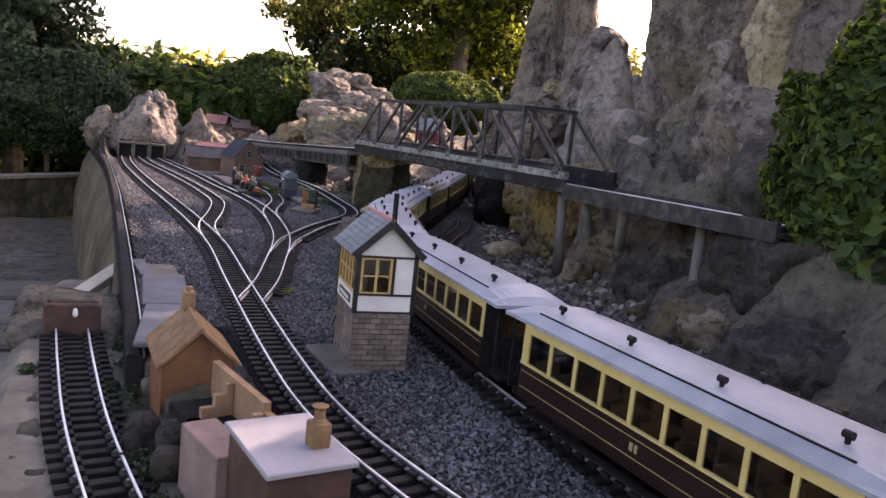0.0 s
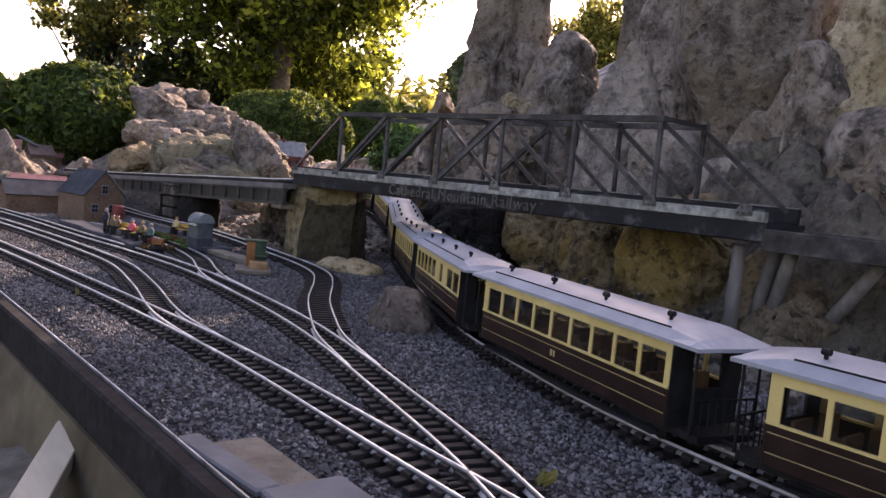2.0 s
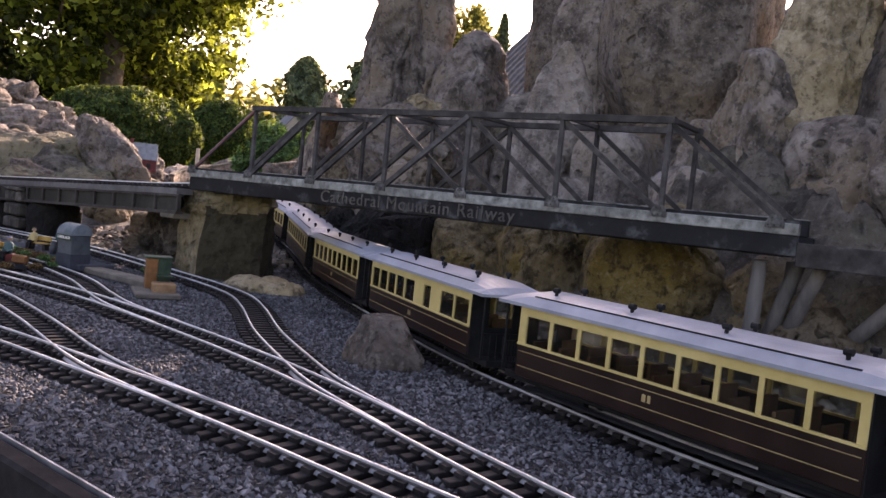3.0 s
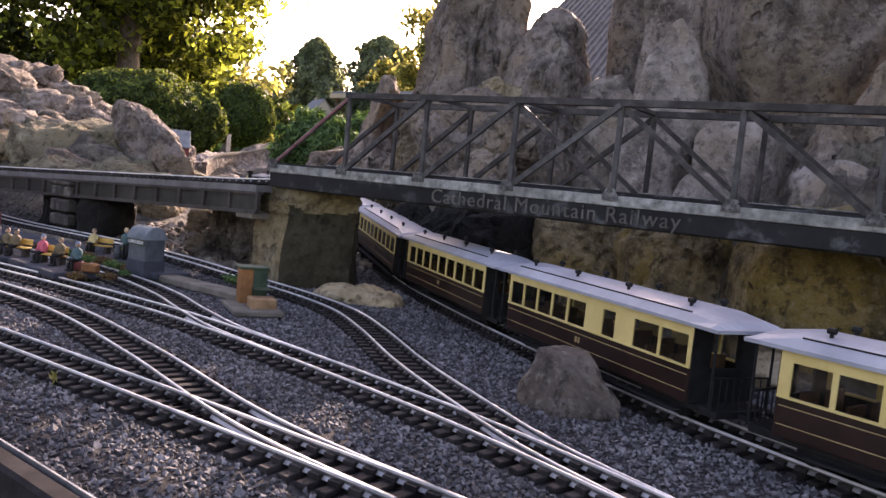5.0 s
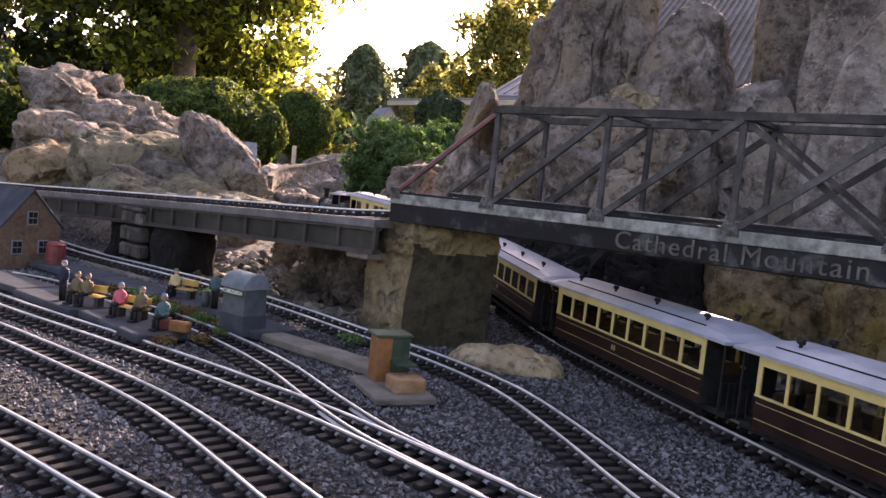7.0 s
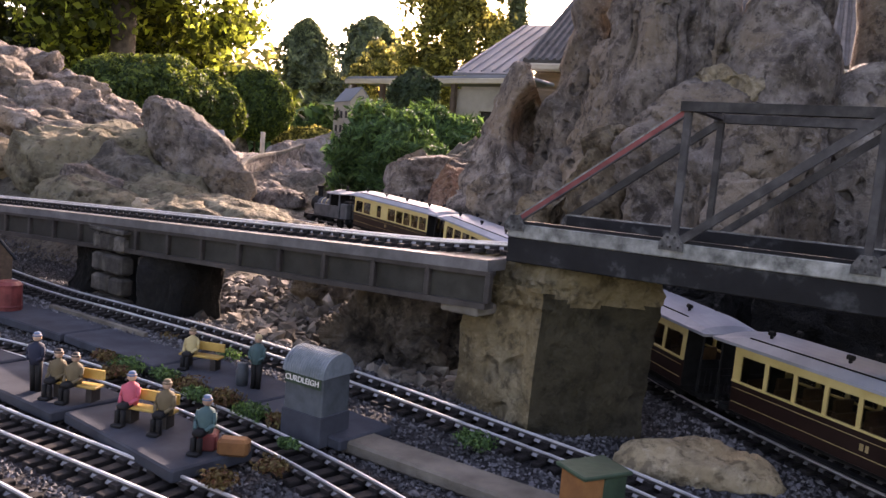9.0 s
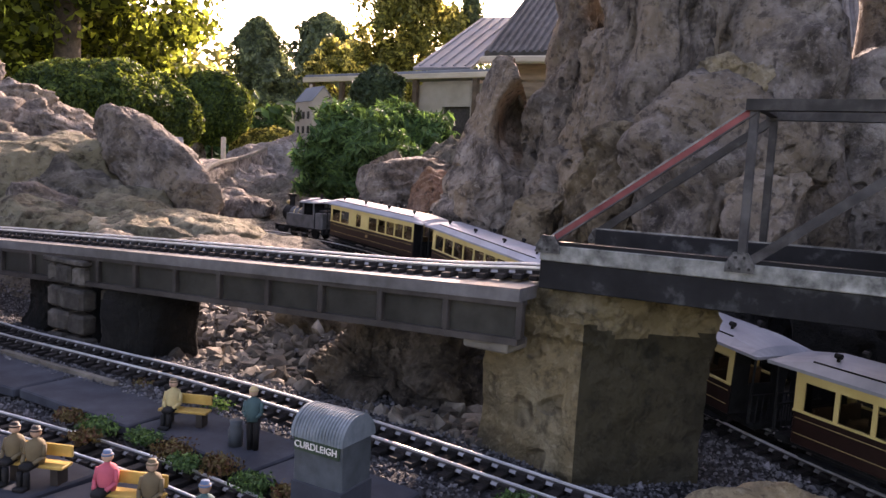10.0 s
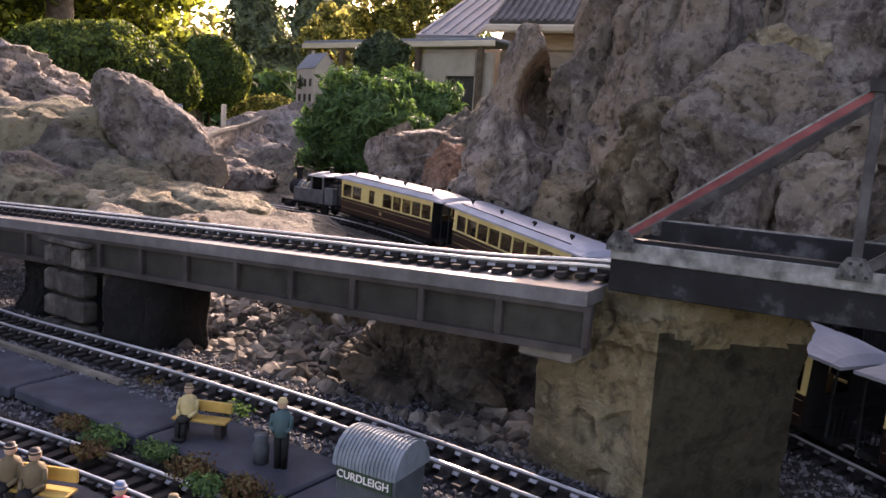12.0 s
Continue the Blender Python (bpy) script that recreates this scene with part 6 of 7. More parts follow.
part("lean_to", Shape().box((-0.055, -0.07, 0.036), (0.034, 0.085, 0.072), ch=0.001), PINKTOP, ru, "dusty pink flat-topped lean-to")

for x, y, w, l, r, z, tip in ((0.2, 1.965, 0.024, 0.14, 0.1, 0.004, 0.0), (0.231, 1.78, 0.073, 0.225, -0.03, 0.005, 0.0), (0.214, 1.535, 0.058, 0.25, -0.09, 0.012, -0.05)):
    solid("slate_slab", Shape().box((0, 0, 0), (w, l, 0.008), ch=0.002), SLATESLAB, "flat pale grey slate slab laid along the edging", "slab", group="slate slabs", m=Matrix.Translation((x, y, z)) @ Matrix.Rotation(r, 4, "Z") @ Matrix.Rotation(tip, 4, "X"))
solid("slab_support", Shape().box((0.226, 1.72, -0.045), (0.078, 0.62, 0.09), ch=0.006), CONCRETE, "rough mortar bank under the slates", "bank")
bs = thing("buffer_stop", "brown box buffer stop with a small pale lamp", "buffer stop", Matrix.Translation((0.095, 1.68, LZ)))
part("box", Shape().box((0, 0, 0.026), (0.078, 0.06, 0.052), ch=0.002), BROWNBOX, bs)
part("rubble_fill", Shape().box((0, 0.005, 0.053), (0.07, 0.05, 0.008), ch=0.003), SOIL, bs)
part("lamp", Shape().lathe((0.004, -0.032, 0.034), [(0.003, 0), (0.004, 0.004), (0.003, 0.01), (0.001, 0.013)]), WHITE, bs)
rock((0.085, 1.8, -0.062), (0.085, 0.15, 0.034), 201, mats=MORTAR, name="mortar_lump", label="pitted tan mortar lump behind the buffer stop", category="mortar", rough=0.07, boxy=0.3, gain=0.56, cuts=4, group="")
rock((0.236, 1.247, -0.03), (0.036, 0.024, 0.05), 203, mats=MOSS, name="soil_mound", label="dark mossy soil heap between cottage and ruin", category="soil", level=5, rough=0.25, group="")
solid("plank", Shape().box((0, 0, 0), (0.036, 0.2, 0.018), ch=0.001), PALEWOOD, "pale sawn timber offcut leaning on the wall", "plank", m=Matrix.Translation((0.117, 2.21, -0.084)) @ Matrix.Rotation(-0.5, 4, "Z") @ Matrix.Rotation(0.19, 4, "X"))
solid("stone_block", Shape().box((0.2, 1.393, -0.03), (0.03, 0.02, 0.022), ch=0.004), CONCRETE, "grey concrete offcut by the cottage wall", "block")
solid("urn", Shape().lathe((0.215, 1.205, LZ), [(0.012, 0), (0.02, 0.012), (0.022, 0.03), (0.017, 0.042), (0.019, 0.046)]), ROCK_DARK, "small dark clay pot by the ruin", "pot", smooth=True)
solid("urn", Shape().lathe((0.203, 1.155, LZ), [(0.01, 0), (0.016, 0.012), (0.016, 0.026), (0.012, 0.034)]), ROCK_DARK, "small dark clay pot by the lean-to", "pot", smooth=True)
rock((0.185, 1.235, -0.03), (0.026, 0.026, 0.026), 202, mats=ROCK_DARK, label="dark stone beside the cottage", category="rock", level=4, group="")


# ---- station ----
PL = "dark slate slab of the station platform"
for x, y, w, l, r in ((0.618, 4.08, 0.085, 0.22, 0.13), (0.634, 3.85, 0.098, 0.22, 0.05), (0.648, 3.62, 0.096, 0.22, -0.03)):
    solid("platform_slab", Shape().box((x, y, 0.0), (w, l, 0.014), rz=r, ch=0.002), PLATFORM, PL, "platform slab", group="platform slabs")
for x, y, w, l, r in ((0.815, 4.22, 0.11, 0.26, 0.1), (0.832, 3.965, 0.1, 0.235, 0.03), (0.838, 3.735, 0.095, 0.21, -0.02), (0.826, 3.545, 0.085, 0.16, -0.04)):
    solid("platform_slab", Shape().box((x, y, 0.0), (w, l, 0.014), rz=r, ch=0.002), PLATFORM, PL, "platform slab", group="platform slabs")
solid("platform_kerb", Shape().box((0.82, 3.36, -0.004), (0.045, 0.3, 0.016), rz=0.05, ch=0.003), CONCRETE, "grey concrete kerb leading off the platform", "kerb")
solid("platform_kerb_wall", Shape().box((0.864, 4.14, 0.008), (0.009, 0.28, 0.012), rz=0.06, ch=0.001), CONCRETE, "low weathered kerb wall behind the platform", "kerb wall")

# shelter with the station name
hut = thing("station_shelter", "blue-grey shelter with a ribbed curved roof and name board", "shelter", Matrix.Translation((0.79, 3.518, -0.006)) @ Matrix.Rotation(radians(-86), 4, "Z"))
W, D, H = 0.058, 0.048, 0.08
part("wall", Shape().box((0, 0, H / 2), (W, D, H), ch=0.0015), HUTGREY, hut)
arch = Shape()
n = 12
poly = [(-D / 2 - 0.003, H)] + [((D / 2 + 0.003) * -math.cos(math.pi * i / n), H + 0.026 * math.sin(math.pi * i / n)) for i in range(n + 1)] + [(D / 2 + 0.003, H)]
arch.prism(poly[1:-1], lambda p, q: (-W / 2 - 0.002, p, q), lambda p, q: (W / 2 + 0.002, p, q))
part("roof", arch, HUTROOF, hut, "weathered grey curved roof")
for k in range(16):
    x = -W / 2 + W * (k + 0.5) / 16
    rib = Shape()
    for i in range(n):
        a0, a1 = math.pi * i / n, math.pi * (i + 1) / n
        rib.bar((x, -(D / 2 + 0.0034) * math.cos(a0), H + 0.0265 * math.sin(a0)), (x, -(D / 2 + 0.0034) * math.cos(a1), H + 0.0265 * math.sin(a1)), 0.0018, 0.0014)
    part("roof_rib", rib, HUTROOF, hut)
part("name_board", Shape().box((0, -D / 2 - 0.001, H - 0.006), (W - 0.004, 0.003, 0.014), ch=0.0005), HUTGREEN, hut, "dark name board")
cu = bpy.data.curves.new("station_name", "FONT")
cu.body, cu.size, cu.extrude, cu.align_x = "CURDLEIGH", 0.0094, 0.0004, "CENTER"
cu.materials.append(WHITE)
tx = new("station_name", cu)
tx.parent = hut
tx.matrix_basis = Matrix.Translation((0, -D / 2 - 0.003, H - 0.0093)) @ Matrix.Rotation(radians(90), 4, "X")
part("plinth", Shape().box((0, 0, 0.018), (W + 0.003, D + 0.003, 0.036), ch=0.001), PLATFORM, hut, "dark slate lower wall")

# orange and green hut on a pale base
oh = thing("lineside_hut", "small rusty orange and dark green lineside hut", "hut", Matrix.Translation((0.792, 3.16, -0.01)) @ Matrix.Rotation(radians(-25), 4, "Z"))
part("base", Shape().box((-0.005, -0.03, 0.004), (0.085, 0.12, 0.01), ch=0.002), CONCRETE, oh, "pale concrete base")
part("side", Shape().box((-0.012, 0.01, 0.04), (0.022, 0.034, 0.064), ch=0.001), HUTORANGE, oh)
part("front", Shape().box((0.012, 0.01, 0.04), (0.026, 0.034, 0.064), ch=0.001), HUTGREEN, oh)
part("roof", Shape().box((0.0, 0.01, 0.0735), (0.055, 0.042, 0.004), ch=0.001), HUTGREEN, oh)
part("plinth_step", Shape().box((0.008, -0.045, 0.016), (0.045, 0.04, 0.022), ch=0.002), TANROOF, oh, "tan wooden step")
part("flap", Shape().box((0.012, -0.022, 0.038), (0.03, 0.034, 0.002)), HUTGREEN, oh)

# station building and its neighbours
STN = "brown brick model station building with a slate roof"
gable_house("station_building", Matrix.Translation((0.735, 4.46, -0.012)) @ Matrix.Rotation(radians(12), 4, "Z"), 0.15, 0.2, 0.1, 0.085, STATIONBRICK, PLATFORM, STN, chimney=0.06, cat="model building")
sb = bpy.data.objects["station_building"]
for x, z in ((-0.035, 0.05), (0.03, 0.05), (0.0, 0.12)):
    wd = part("window", Shape().box((x, -0.1015, z), (0.026, 0.004, 0.034)), PALEROOF, sb, "dull grey-framed window")
    for i in (-1, 1):
        for j in (-1, 1):
            part("pane", Shape().box((x + i * 0.0056, -0.1035, z + j * 0.0075), (0.0095, 0.002, 0.0125)), BLACK, wd)
gable_house("platform_building", Matrix.Translation((0.6, 4.72, -0.012)) @ Matrix.Rotation(radians(95), 4, "Z"), 0.1, 0.24, 0.07, 0.05, STATIONBRICK, PLATFORM, "brown model building with a dark slate roof", cat="model building")
gable_house("platform_building", Matrix.Translation((0.66, 4.98, -0.012)) @ Matrix.Rotation(radians(80), 4, "Z"), 0.12, 0.2, 0.08, 0.05, STATIONBRICK, TERRA, "brown model building with a red roof", cat="model building")
solid("drum", Shape().lathe((0.79, 4.3, -0.008), [(0.022, 0), (0.023, 0.003), (0.022, 0.02), (0.0235, 0.022), (0.022, 0.024), (0.022, 0.056), (0.023, 0.06), (0.016, 0.066)]), REDDRUM, "red oil drum by the station building", "drum", smooth=False)


# ---- benches and painted figures ----
def bench(m):
    ob = thing("bench", "yellow wooden model platform bench", "bench", m, group="platform benches")
    part("seat", Shape().box((0, 0, 0.018), (0.062, 0.018, 0.003), ch=0.0006), YELLOWWOOD, ob)
    part("backrest", Shape().box((0, 0.009, 0.03), (0.062, 0.003, 0.012), ch=0.0006), YELLOWWOOD, ob)
    for x in (-0.022, 0.022):
        part("leg", Shape().box((x, 0, 0.009), (0.008, 0.016, 0.018)), TIMBER_DARK, ob)
    return ob


def figurine(m, coat, seated, label, hat=None):
    """A small painted figurine, one plain mesh."""
    s = Shape()
    z = 0.018 if seated else 0.034
    if seated:
        s.box((0, -0.009, z + 0.003), (0.013, 0.02, 0.007), slot=1, ch=0.002)
        s.box((-0.003, -0.019, z / 2), (0.005, 0.006, z), slot=1, ch=0.001).box((0.004, -0.019, z / 2), (0.005, 0.006, z), slot=1, ch=0.001)
        s.box((0, -0.022, 0.002), (0.013, 0.01, 0.004), slot=1, ch=0.001)
    else:
        s.rod((-0.0035, 0, 0), (-0.004, 0, z + 0.004), 0.0035, 0.0045, 8, 1).rod((0.0035, 0, 0), (0.004, 0, z + 0.004), 0.0035, 0.0045, 8, 1)
    s.lathe((0, 0, z), [(0.0075, 0), (0.009, 0.008), (0.0095, 0.018), (0.008, 0.024), (0.003, 0.027), (0.0028, 0.029)], 10, 0)
    for k in (-1, 1):
        s.rod((k * 0.009, 0, z + 0.022), (k * 0.0105, -0.003, z + 0.01), 0.0026, 0.0024, 6, 0)
        s.rod((k * 0.0105, -0.003, z + 0.01), (k * 0.006, -0.012 if seated else -0.006, z + 0.006), 0.0024, 0.002, 6, 0)
    s.lathe((0, 0, z + 0.028), [(0.002, 0), (0.0045, 0.002), (0.0052, 0.005), (0.0045, 0.0085), (0.0015, 0.0105)], 10, 2)
    s.lathe((0, 0, z + 0.0345), [(0.0056, 0), (0.0056, 0.001), (0.0044, 0.0015), (0.0038, 0.0045), (0.001, 0.005)], 10, 3)
    return solid("figurine", s, [coat, BLACK, SKIN, hat or TIMBER_DARK], label, "figurine", group="painted platform figurines", smooth=True, m=m)


def plain(name, c):
    return mat(name, (tuple(0.75 * k for k in c), c), 80, 0.75, 0.2, stain=0.15)


C_OLIVE, C_PINK, C_BLUE, C_TAN, C_TEAL, C_NAVY = plain("olive_paint", (0.13, 0.1, 0.055)), plain("pink_paint", (0.5, 0.1, 0.13)), plain("blue_paint", (0.09, 0.14, 0.22)), plain("tan_paint", (0.42, 0.34, 0.16)), plain("teal_paint", (0.05, 0.1, 0.1)), plain("navy_paint", (0.02, 0.025, 0.045))
PZ = 0.007
face = Matrix.Rotation(radians(-65), 4, "Z")
for x, y in ((0.637, 3.768), (0.652, 3.638), (0.835, 3.8)):
    bench(Matrix.Translation((x, y, PZ)) @ face)
for x, y, c, s, l, h in ((0.626, 3.792, C_OLIVE, 1, "olive-coated seated painted figurine", None), (0.633, 3.766, C_OLIVE, 1, "brown-coated seated painted figurine", None),
                         (0.642, 3.66, C_PINK, 1, "pink-coated seated painted figurine", C_BLUE), (0.655, 3.612, C_OLIVE, 1, "olive-coated seated painted figurine", C_OLIVE),
                         (0.827, 3.812, C_TAN, 1, "tan-coated seated painted figurine on a bench", C_OLIVE), (0.832, 3.676, C_TEAL, 0, "standing painted figurine in a teal coat", C_TAN),
                         (0.614, 3.822, C_NAVY, 0, "standing painted figurine in dark uniform", C_BLUE), (0.655, 3.54, C_TEAL, 1, "seated painted figurine on a red trunk", C_BLUE)):
    figurine(Matrix.Translation((x, y, PZ)) @ face, c, s, l, h)
solid("trunk", Shape().box((0.657, 3.54, PZ + 0.009), (0.022, 0.022, 0.018), rz=-0.8, ch=0.002), REDDRUM, "small red model trunk on the platform", "trunk")
solid("suitcase", Shape().box((0.667, 3.508, PZ + 0.009), (0.032, 0.018, 0.018), rz=-0.9, ch=0.003), HUTORANGE, "tan model suitcase on the platform", "suitcase")
solid("milk_churn", Shape().lathe((0.828, 3.7, PZ), [(0.008, 0), (0.009, 0.018), (0.0065, 0.024), (0.0075, 0.03)]), HUTGREY, "grey model milk churn on the platform", "churn", smooth=True)


# ---- plants ----
def leaves(name, pts, nrm, size, mats, label, category, seed, parent=None, kind="", long=1.8):
    """Many small bent leaves at pts, roughly facing nrm, in one mesh."""
    g = np.random.default_rng(seed)
    n = len(pts)
    a = nrm + g.normal(size=(n, 3)) * 0.7
    a /= np.linalg.norm(a, axis=1)[:, None]
    b = np.cross(a, g.normal(size=(n, 3)))
    b /= np.linalg.norm(b, axis=1)[:, None]
    c = np.cross(a, b)
    s = (size * g.uniform(0.6, 1.4, n))[:, None]
    v = np.stack([pts - b * s * long * 0.5, pts + c * s * 0.45 + a * s * 0.12, pts + b * s * long * 0.5, pts - c * s * 0.45 + a * s * 0.12], axis=1).reshape(-1, 3)
    f = np.arange(n * 4).reshape(n, 4)
    ob = new(name, array_mesh(name, v, f, mats))
    if parent is not None:
        ob.parent = parent
        return ob
    return tagged(ob, label, category, kind=kind)


def cloud(n, c, r, seed, shell=0.5, lumps=0.25, freq=2.0):
    """Points in the outer shell of a lumpy ellipsoid, and their outward directions."""
    g = np.random.default_rng(seed)
    d = g.normal(size=(n, 3))
    d /= np.linalg.norm(d, axis=1)[:, None]
    k = 1 + lumps * fbm(d + seed, freq, 3, seed)
    rad = k * (1 - shell * g.uniform(0, 1, n) ** 1.5)
    return np.array(c) + d * rad[:, None] * np.array(r), d


def bush(name, c, r, n, size, leafm, label, category="bush", seed=0, shell=0.3, lumps=0.18, freq=2.0, stem=None, long=1.8):
    ob = thing(name, label, category, Matrix.Translation((c[0], c[1], stem if stem is not None else c[2] - r[2])))
    base = np.array(ob.location)
    p, d = cloud(n, np.array(c) - base, r, seed, shell, lumps, freq)
    leaves("crown", p, d, size, leafm, "", "", seed + 1, parent=ob, long=long)
    h = c[2] - base[2]
    part("stem", Shape().rod((0, 0, -0.02), (0, 0, h), 0.03 * max(r), 0.02 * max(r), 8), BARK, ob)
    # dense dark heart, added to close the view through the crown
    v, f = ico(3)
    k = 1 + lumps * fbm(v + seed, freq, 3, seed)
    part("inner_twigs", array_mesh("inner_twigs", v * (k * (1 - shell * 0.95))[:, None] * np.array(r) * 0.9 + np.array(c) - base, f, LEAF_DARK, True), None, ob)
    return ob


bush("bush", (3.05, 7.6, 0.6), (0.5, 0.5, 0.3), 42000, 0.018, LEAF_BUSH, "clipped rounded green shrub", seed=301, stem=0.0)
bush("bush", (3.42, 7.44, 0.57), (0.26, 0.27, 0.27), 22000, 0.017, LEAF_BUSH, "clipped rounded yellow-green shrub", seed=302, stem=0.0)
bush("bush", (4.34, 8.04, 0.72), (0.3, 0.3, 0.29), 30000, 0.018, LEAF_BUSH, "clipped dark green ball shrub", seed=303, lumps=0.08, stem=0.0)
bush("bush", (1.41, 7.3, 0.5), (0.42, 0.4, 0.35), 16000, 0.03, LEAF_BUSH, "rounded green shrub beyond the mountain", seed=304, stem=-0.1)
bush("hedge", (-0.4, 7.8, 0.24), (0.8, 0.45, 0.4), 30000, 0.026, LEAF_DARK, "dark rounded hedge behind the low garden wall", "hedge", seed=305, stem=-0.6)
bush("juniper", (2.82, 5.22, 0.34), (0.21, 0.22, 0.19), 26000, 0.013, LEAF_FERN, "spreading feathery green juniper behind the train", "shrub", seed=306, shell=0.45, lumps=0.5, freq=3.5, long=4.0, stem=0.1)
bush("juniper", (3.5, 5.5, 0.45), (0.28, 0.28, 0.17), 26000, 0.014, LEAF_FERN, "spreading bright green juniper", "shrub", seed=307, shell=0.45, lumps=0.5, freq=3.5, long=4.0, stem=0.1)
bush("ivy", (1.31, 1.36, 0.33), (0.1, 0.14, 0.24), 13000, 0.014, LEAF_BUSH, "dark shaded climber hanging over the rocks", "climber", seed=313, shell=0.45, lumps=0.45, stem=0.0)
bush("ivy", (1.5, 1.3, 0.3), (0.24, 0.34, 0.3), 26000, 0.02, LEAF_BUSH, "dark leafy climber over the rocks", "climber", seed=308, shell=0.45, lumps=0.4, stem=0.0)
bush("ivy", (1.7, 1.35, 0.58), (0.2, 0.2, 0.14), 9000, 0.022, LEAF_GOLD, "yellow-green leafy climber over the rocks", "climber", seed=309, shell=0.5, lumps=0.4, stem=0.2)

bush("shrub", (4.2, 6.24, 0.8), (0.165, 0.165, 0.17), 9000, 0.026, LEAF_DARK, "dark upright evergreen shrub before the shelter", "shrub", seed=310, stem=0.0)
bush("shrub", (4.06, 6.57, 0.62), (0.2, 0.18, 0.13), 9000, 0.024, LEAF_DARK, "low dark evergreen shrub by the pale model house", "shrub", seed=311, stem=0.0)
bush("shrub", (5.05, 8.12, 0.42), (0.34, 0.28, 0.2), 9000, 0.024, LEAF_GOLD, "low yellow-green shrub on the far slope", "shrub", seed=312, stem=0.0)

# small dry plants between the platforms
for k, (x, y, s) in enumerate(((0.762, 3.93, 0.013), (0.764, 3.87, 0.017), (0.735, 3.85, 0.013), (0.778, 3.8, 0.014), (0.775, 3.74, 0.017), (0.76, 3.7, 0.013), (0.779, 3.67, 0.016), (0.772, 3.61, 0.015), (0.776, 3.56, 0.012), (0.735, 3.5, 0.008), (0.68, 3.46, 0.012), (0.905, 3.37, 0.016), (0.62, 3.47, 0.012), (0.91, 3.83, 0.016), (0.905, 3.98, 0.014))):
    p, d = cloud(900, (x, y, 0.004 + s * 0.2), (s * 1.2, s * 1.6, s * 0.5), 400 + k, 0.95, 0.6, 4.0)
    p[:, 2] = np.maximum(p[:, 2], -0.006)
    leaves("ground_plant", p, d, 0.003, LEAF_FERN if k % 2 else LEAF_RUST, "low sprawling green plant beside the platform" if k % 2 else "low sprawling russet plant beside the platform", "plant", 430 + k)
for k, (x, y, s) in enumerate(((0.172, 1.5, 0.018), (0.172, 1.38, 0.02), (0.178, 1.28, 0.02), (0.185, 1.18, 0.022), (0.195, 1.08, 0.022), (0.165, 1.6, 0.016), (0.15, 1.42, 0.012), (0.215, 0.98, 0.02), (0.05, 1.5, 0.01), (0.22, 1.24, 0.018))):
    p, d = cloud(700, (x, y, -0.041 + s * 0.2), (s * 0.9, s * 1.4, s * 0.6), 470 + k, 0.95, 0.6, 4.0)
    p[:, 2] = np.maximum(p[:, 2], -0.042)
    leaves("ground_plant", p, d, 0.0032, LEAF_DARK, "small dark weed on the mossy ledge", "plant", 490 + k)
p, d = cloud(60, (0.3, 2.86, -0.006), (0.012, 0.012, 0.006), 460, 0.9)
leaves("fallen_leaf", p[:3], d[:3] * 0.1 + np.array((0, 0, 1.0)), 0.012, LEAF_GOLD, "yellow fallen leaf on the ballast", "leaf", 461)
p, d = cloud(60, (0.455, 1.83, -0.004), (0.012, 0.012, 0.004), 462, 0.9)
leaves("fallen_leaf", p[:3], d[:3] * 0.1 + np.array((0, 0, 1.0)), 0.012, LEAF_GOLD, "yellow fallen leaf on the ballast", "leaf", 463)


def tree(c, h, r, crown_c, crown_r, n, size, leafm, label, seed, limbs=7, clumps=26):
    """A tapered trunk with limbs, and a crown of clumps of leaves with gaps."""
    ob = thing("tree", label, "tree", Matrix.Translation(c))
    g = random.Random(seed)
    t = Shape()
    top = Vector((g.uniform(-0.1, 0.1), g.uniform(-0.1, 0.1), h))
    t.rod((0, 0, -0.3), top * 0.5, r, r * 0.75, 12).rod(top * 0.5, top, r * 0.75, r * 0.35, 12)
    part("trunk", t, BARK, ob, smooth=True)
    cc = Vector(crown_c) - Vector(c)
    centres = []
    for k in range(clumps):
        d = Vector((g.gauss(0, 1), g.gauss(0, 1), g.gauss(0, 1))).normalized() * g.uniform(0.45, 1.0)
        centres.append(cc + Vector((d.x * crown_r[0], d.y * crown_r[1], d.z * crown_r[2])))
    for k in range(limbs):
        e = centres[k]
        part("limb", Shape().rod(top * g.uniform(0.35, 0.95), e, r * 0.3, r * 0.08, 7), BARK, ob)
    P, Dn = [], []
    for k, e in enumerate(centres):
        rr = g.uniform(0.14, 0.3)
        p, d = cloud(n // clumps, e, (crown_r[0] * rr, crown_r[1] * rr, crown_r[2] * rr * 0.8), seed * 7 + k, 0.95, 0.4)
        P.append(p)
        Dn.append(d)
    leaves("crown", np.vstack(P), np.vstack(Dn), size, leafm, "", "", seed + 5, parent=ob, long=1.3)
    return ob


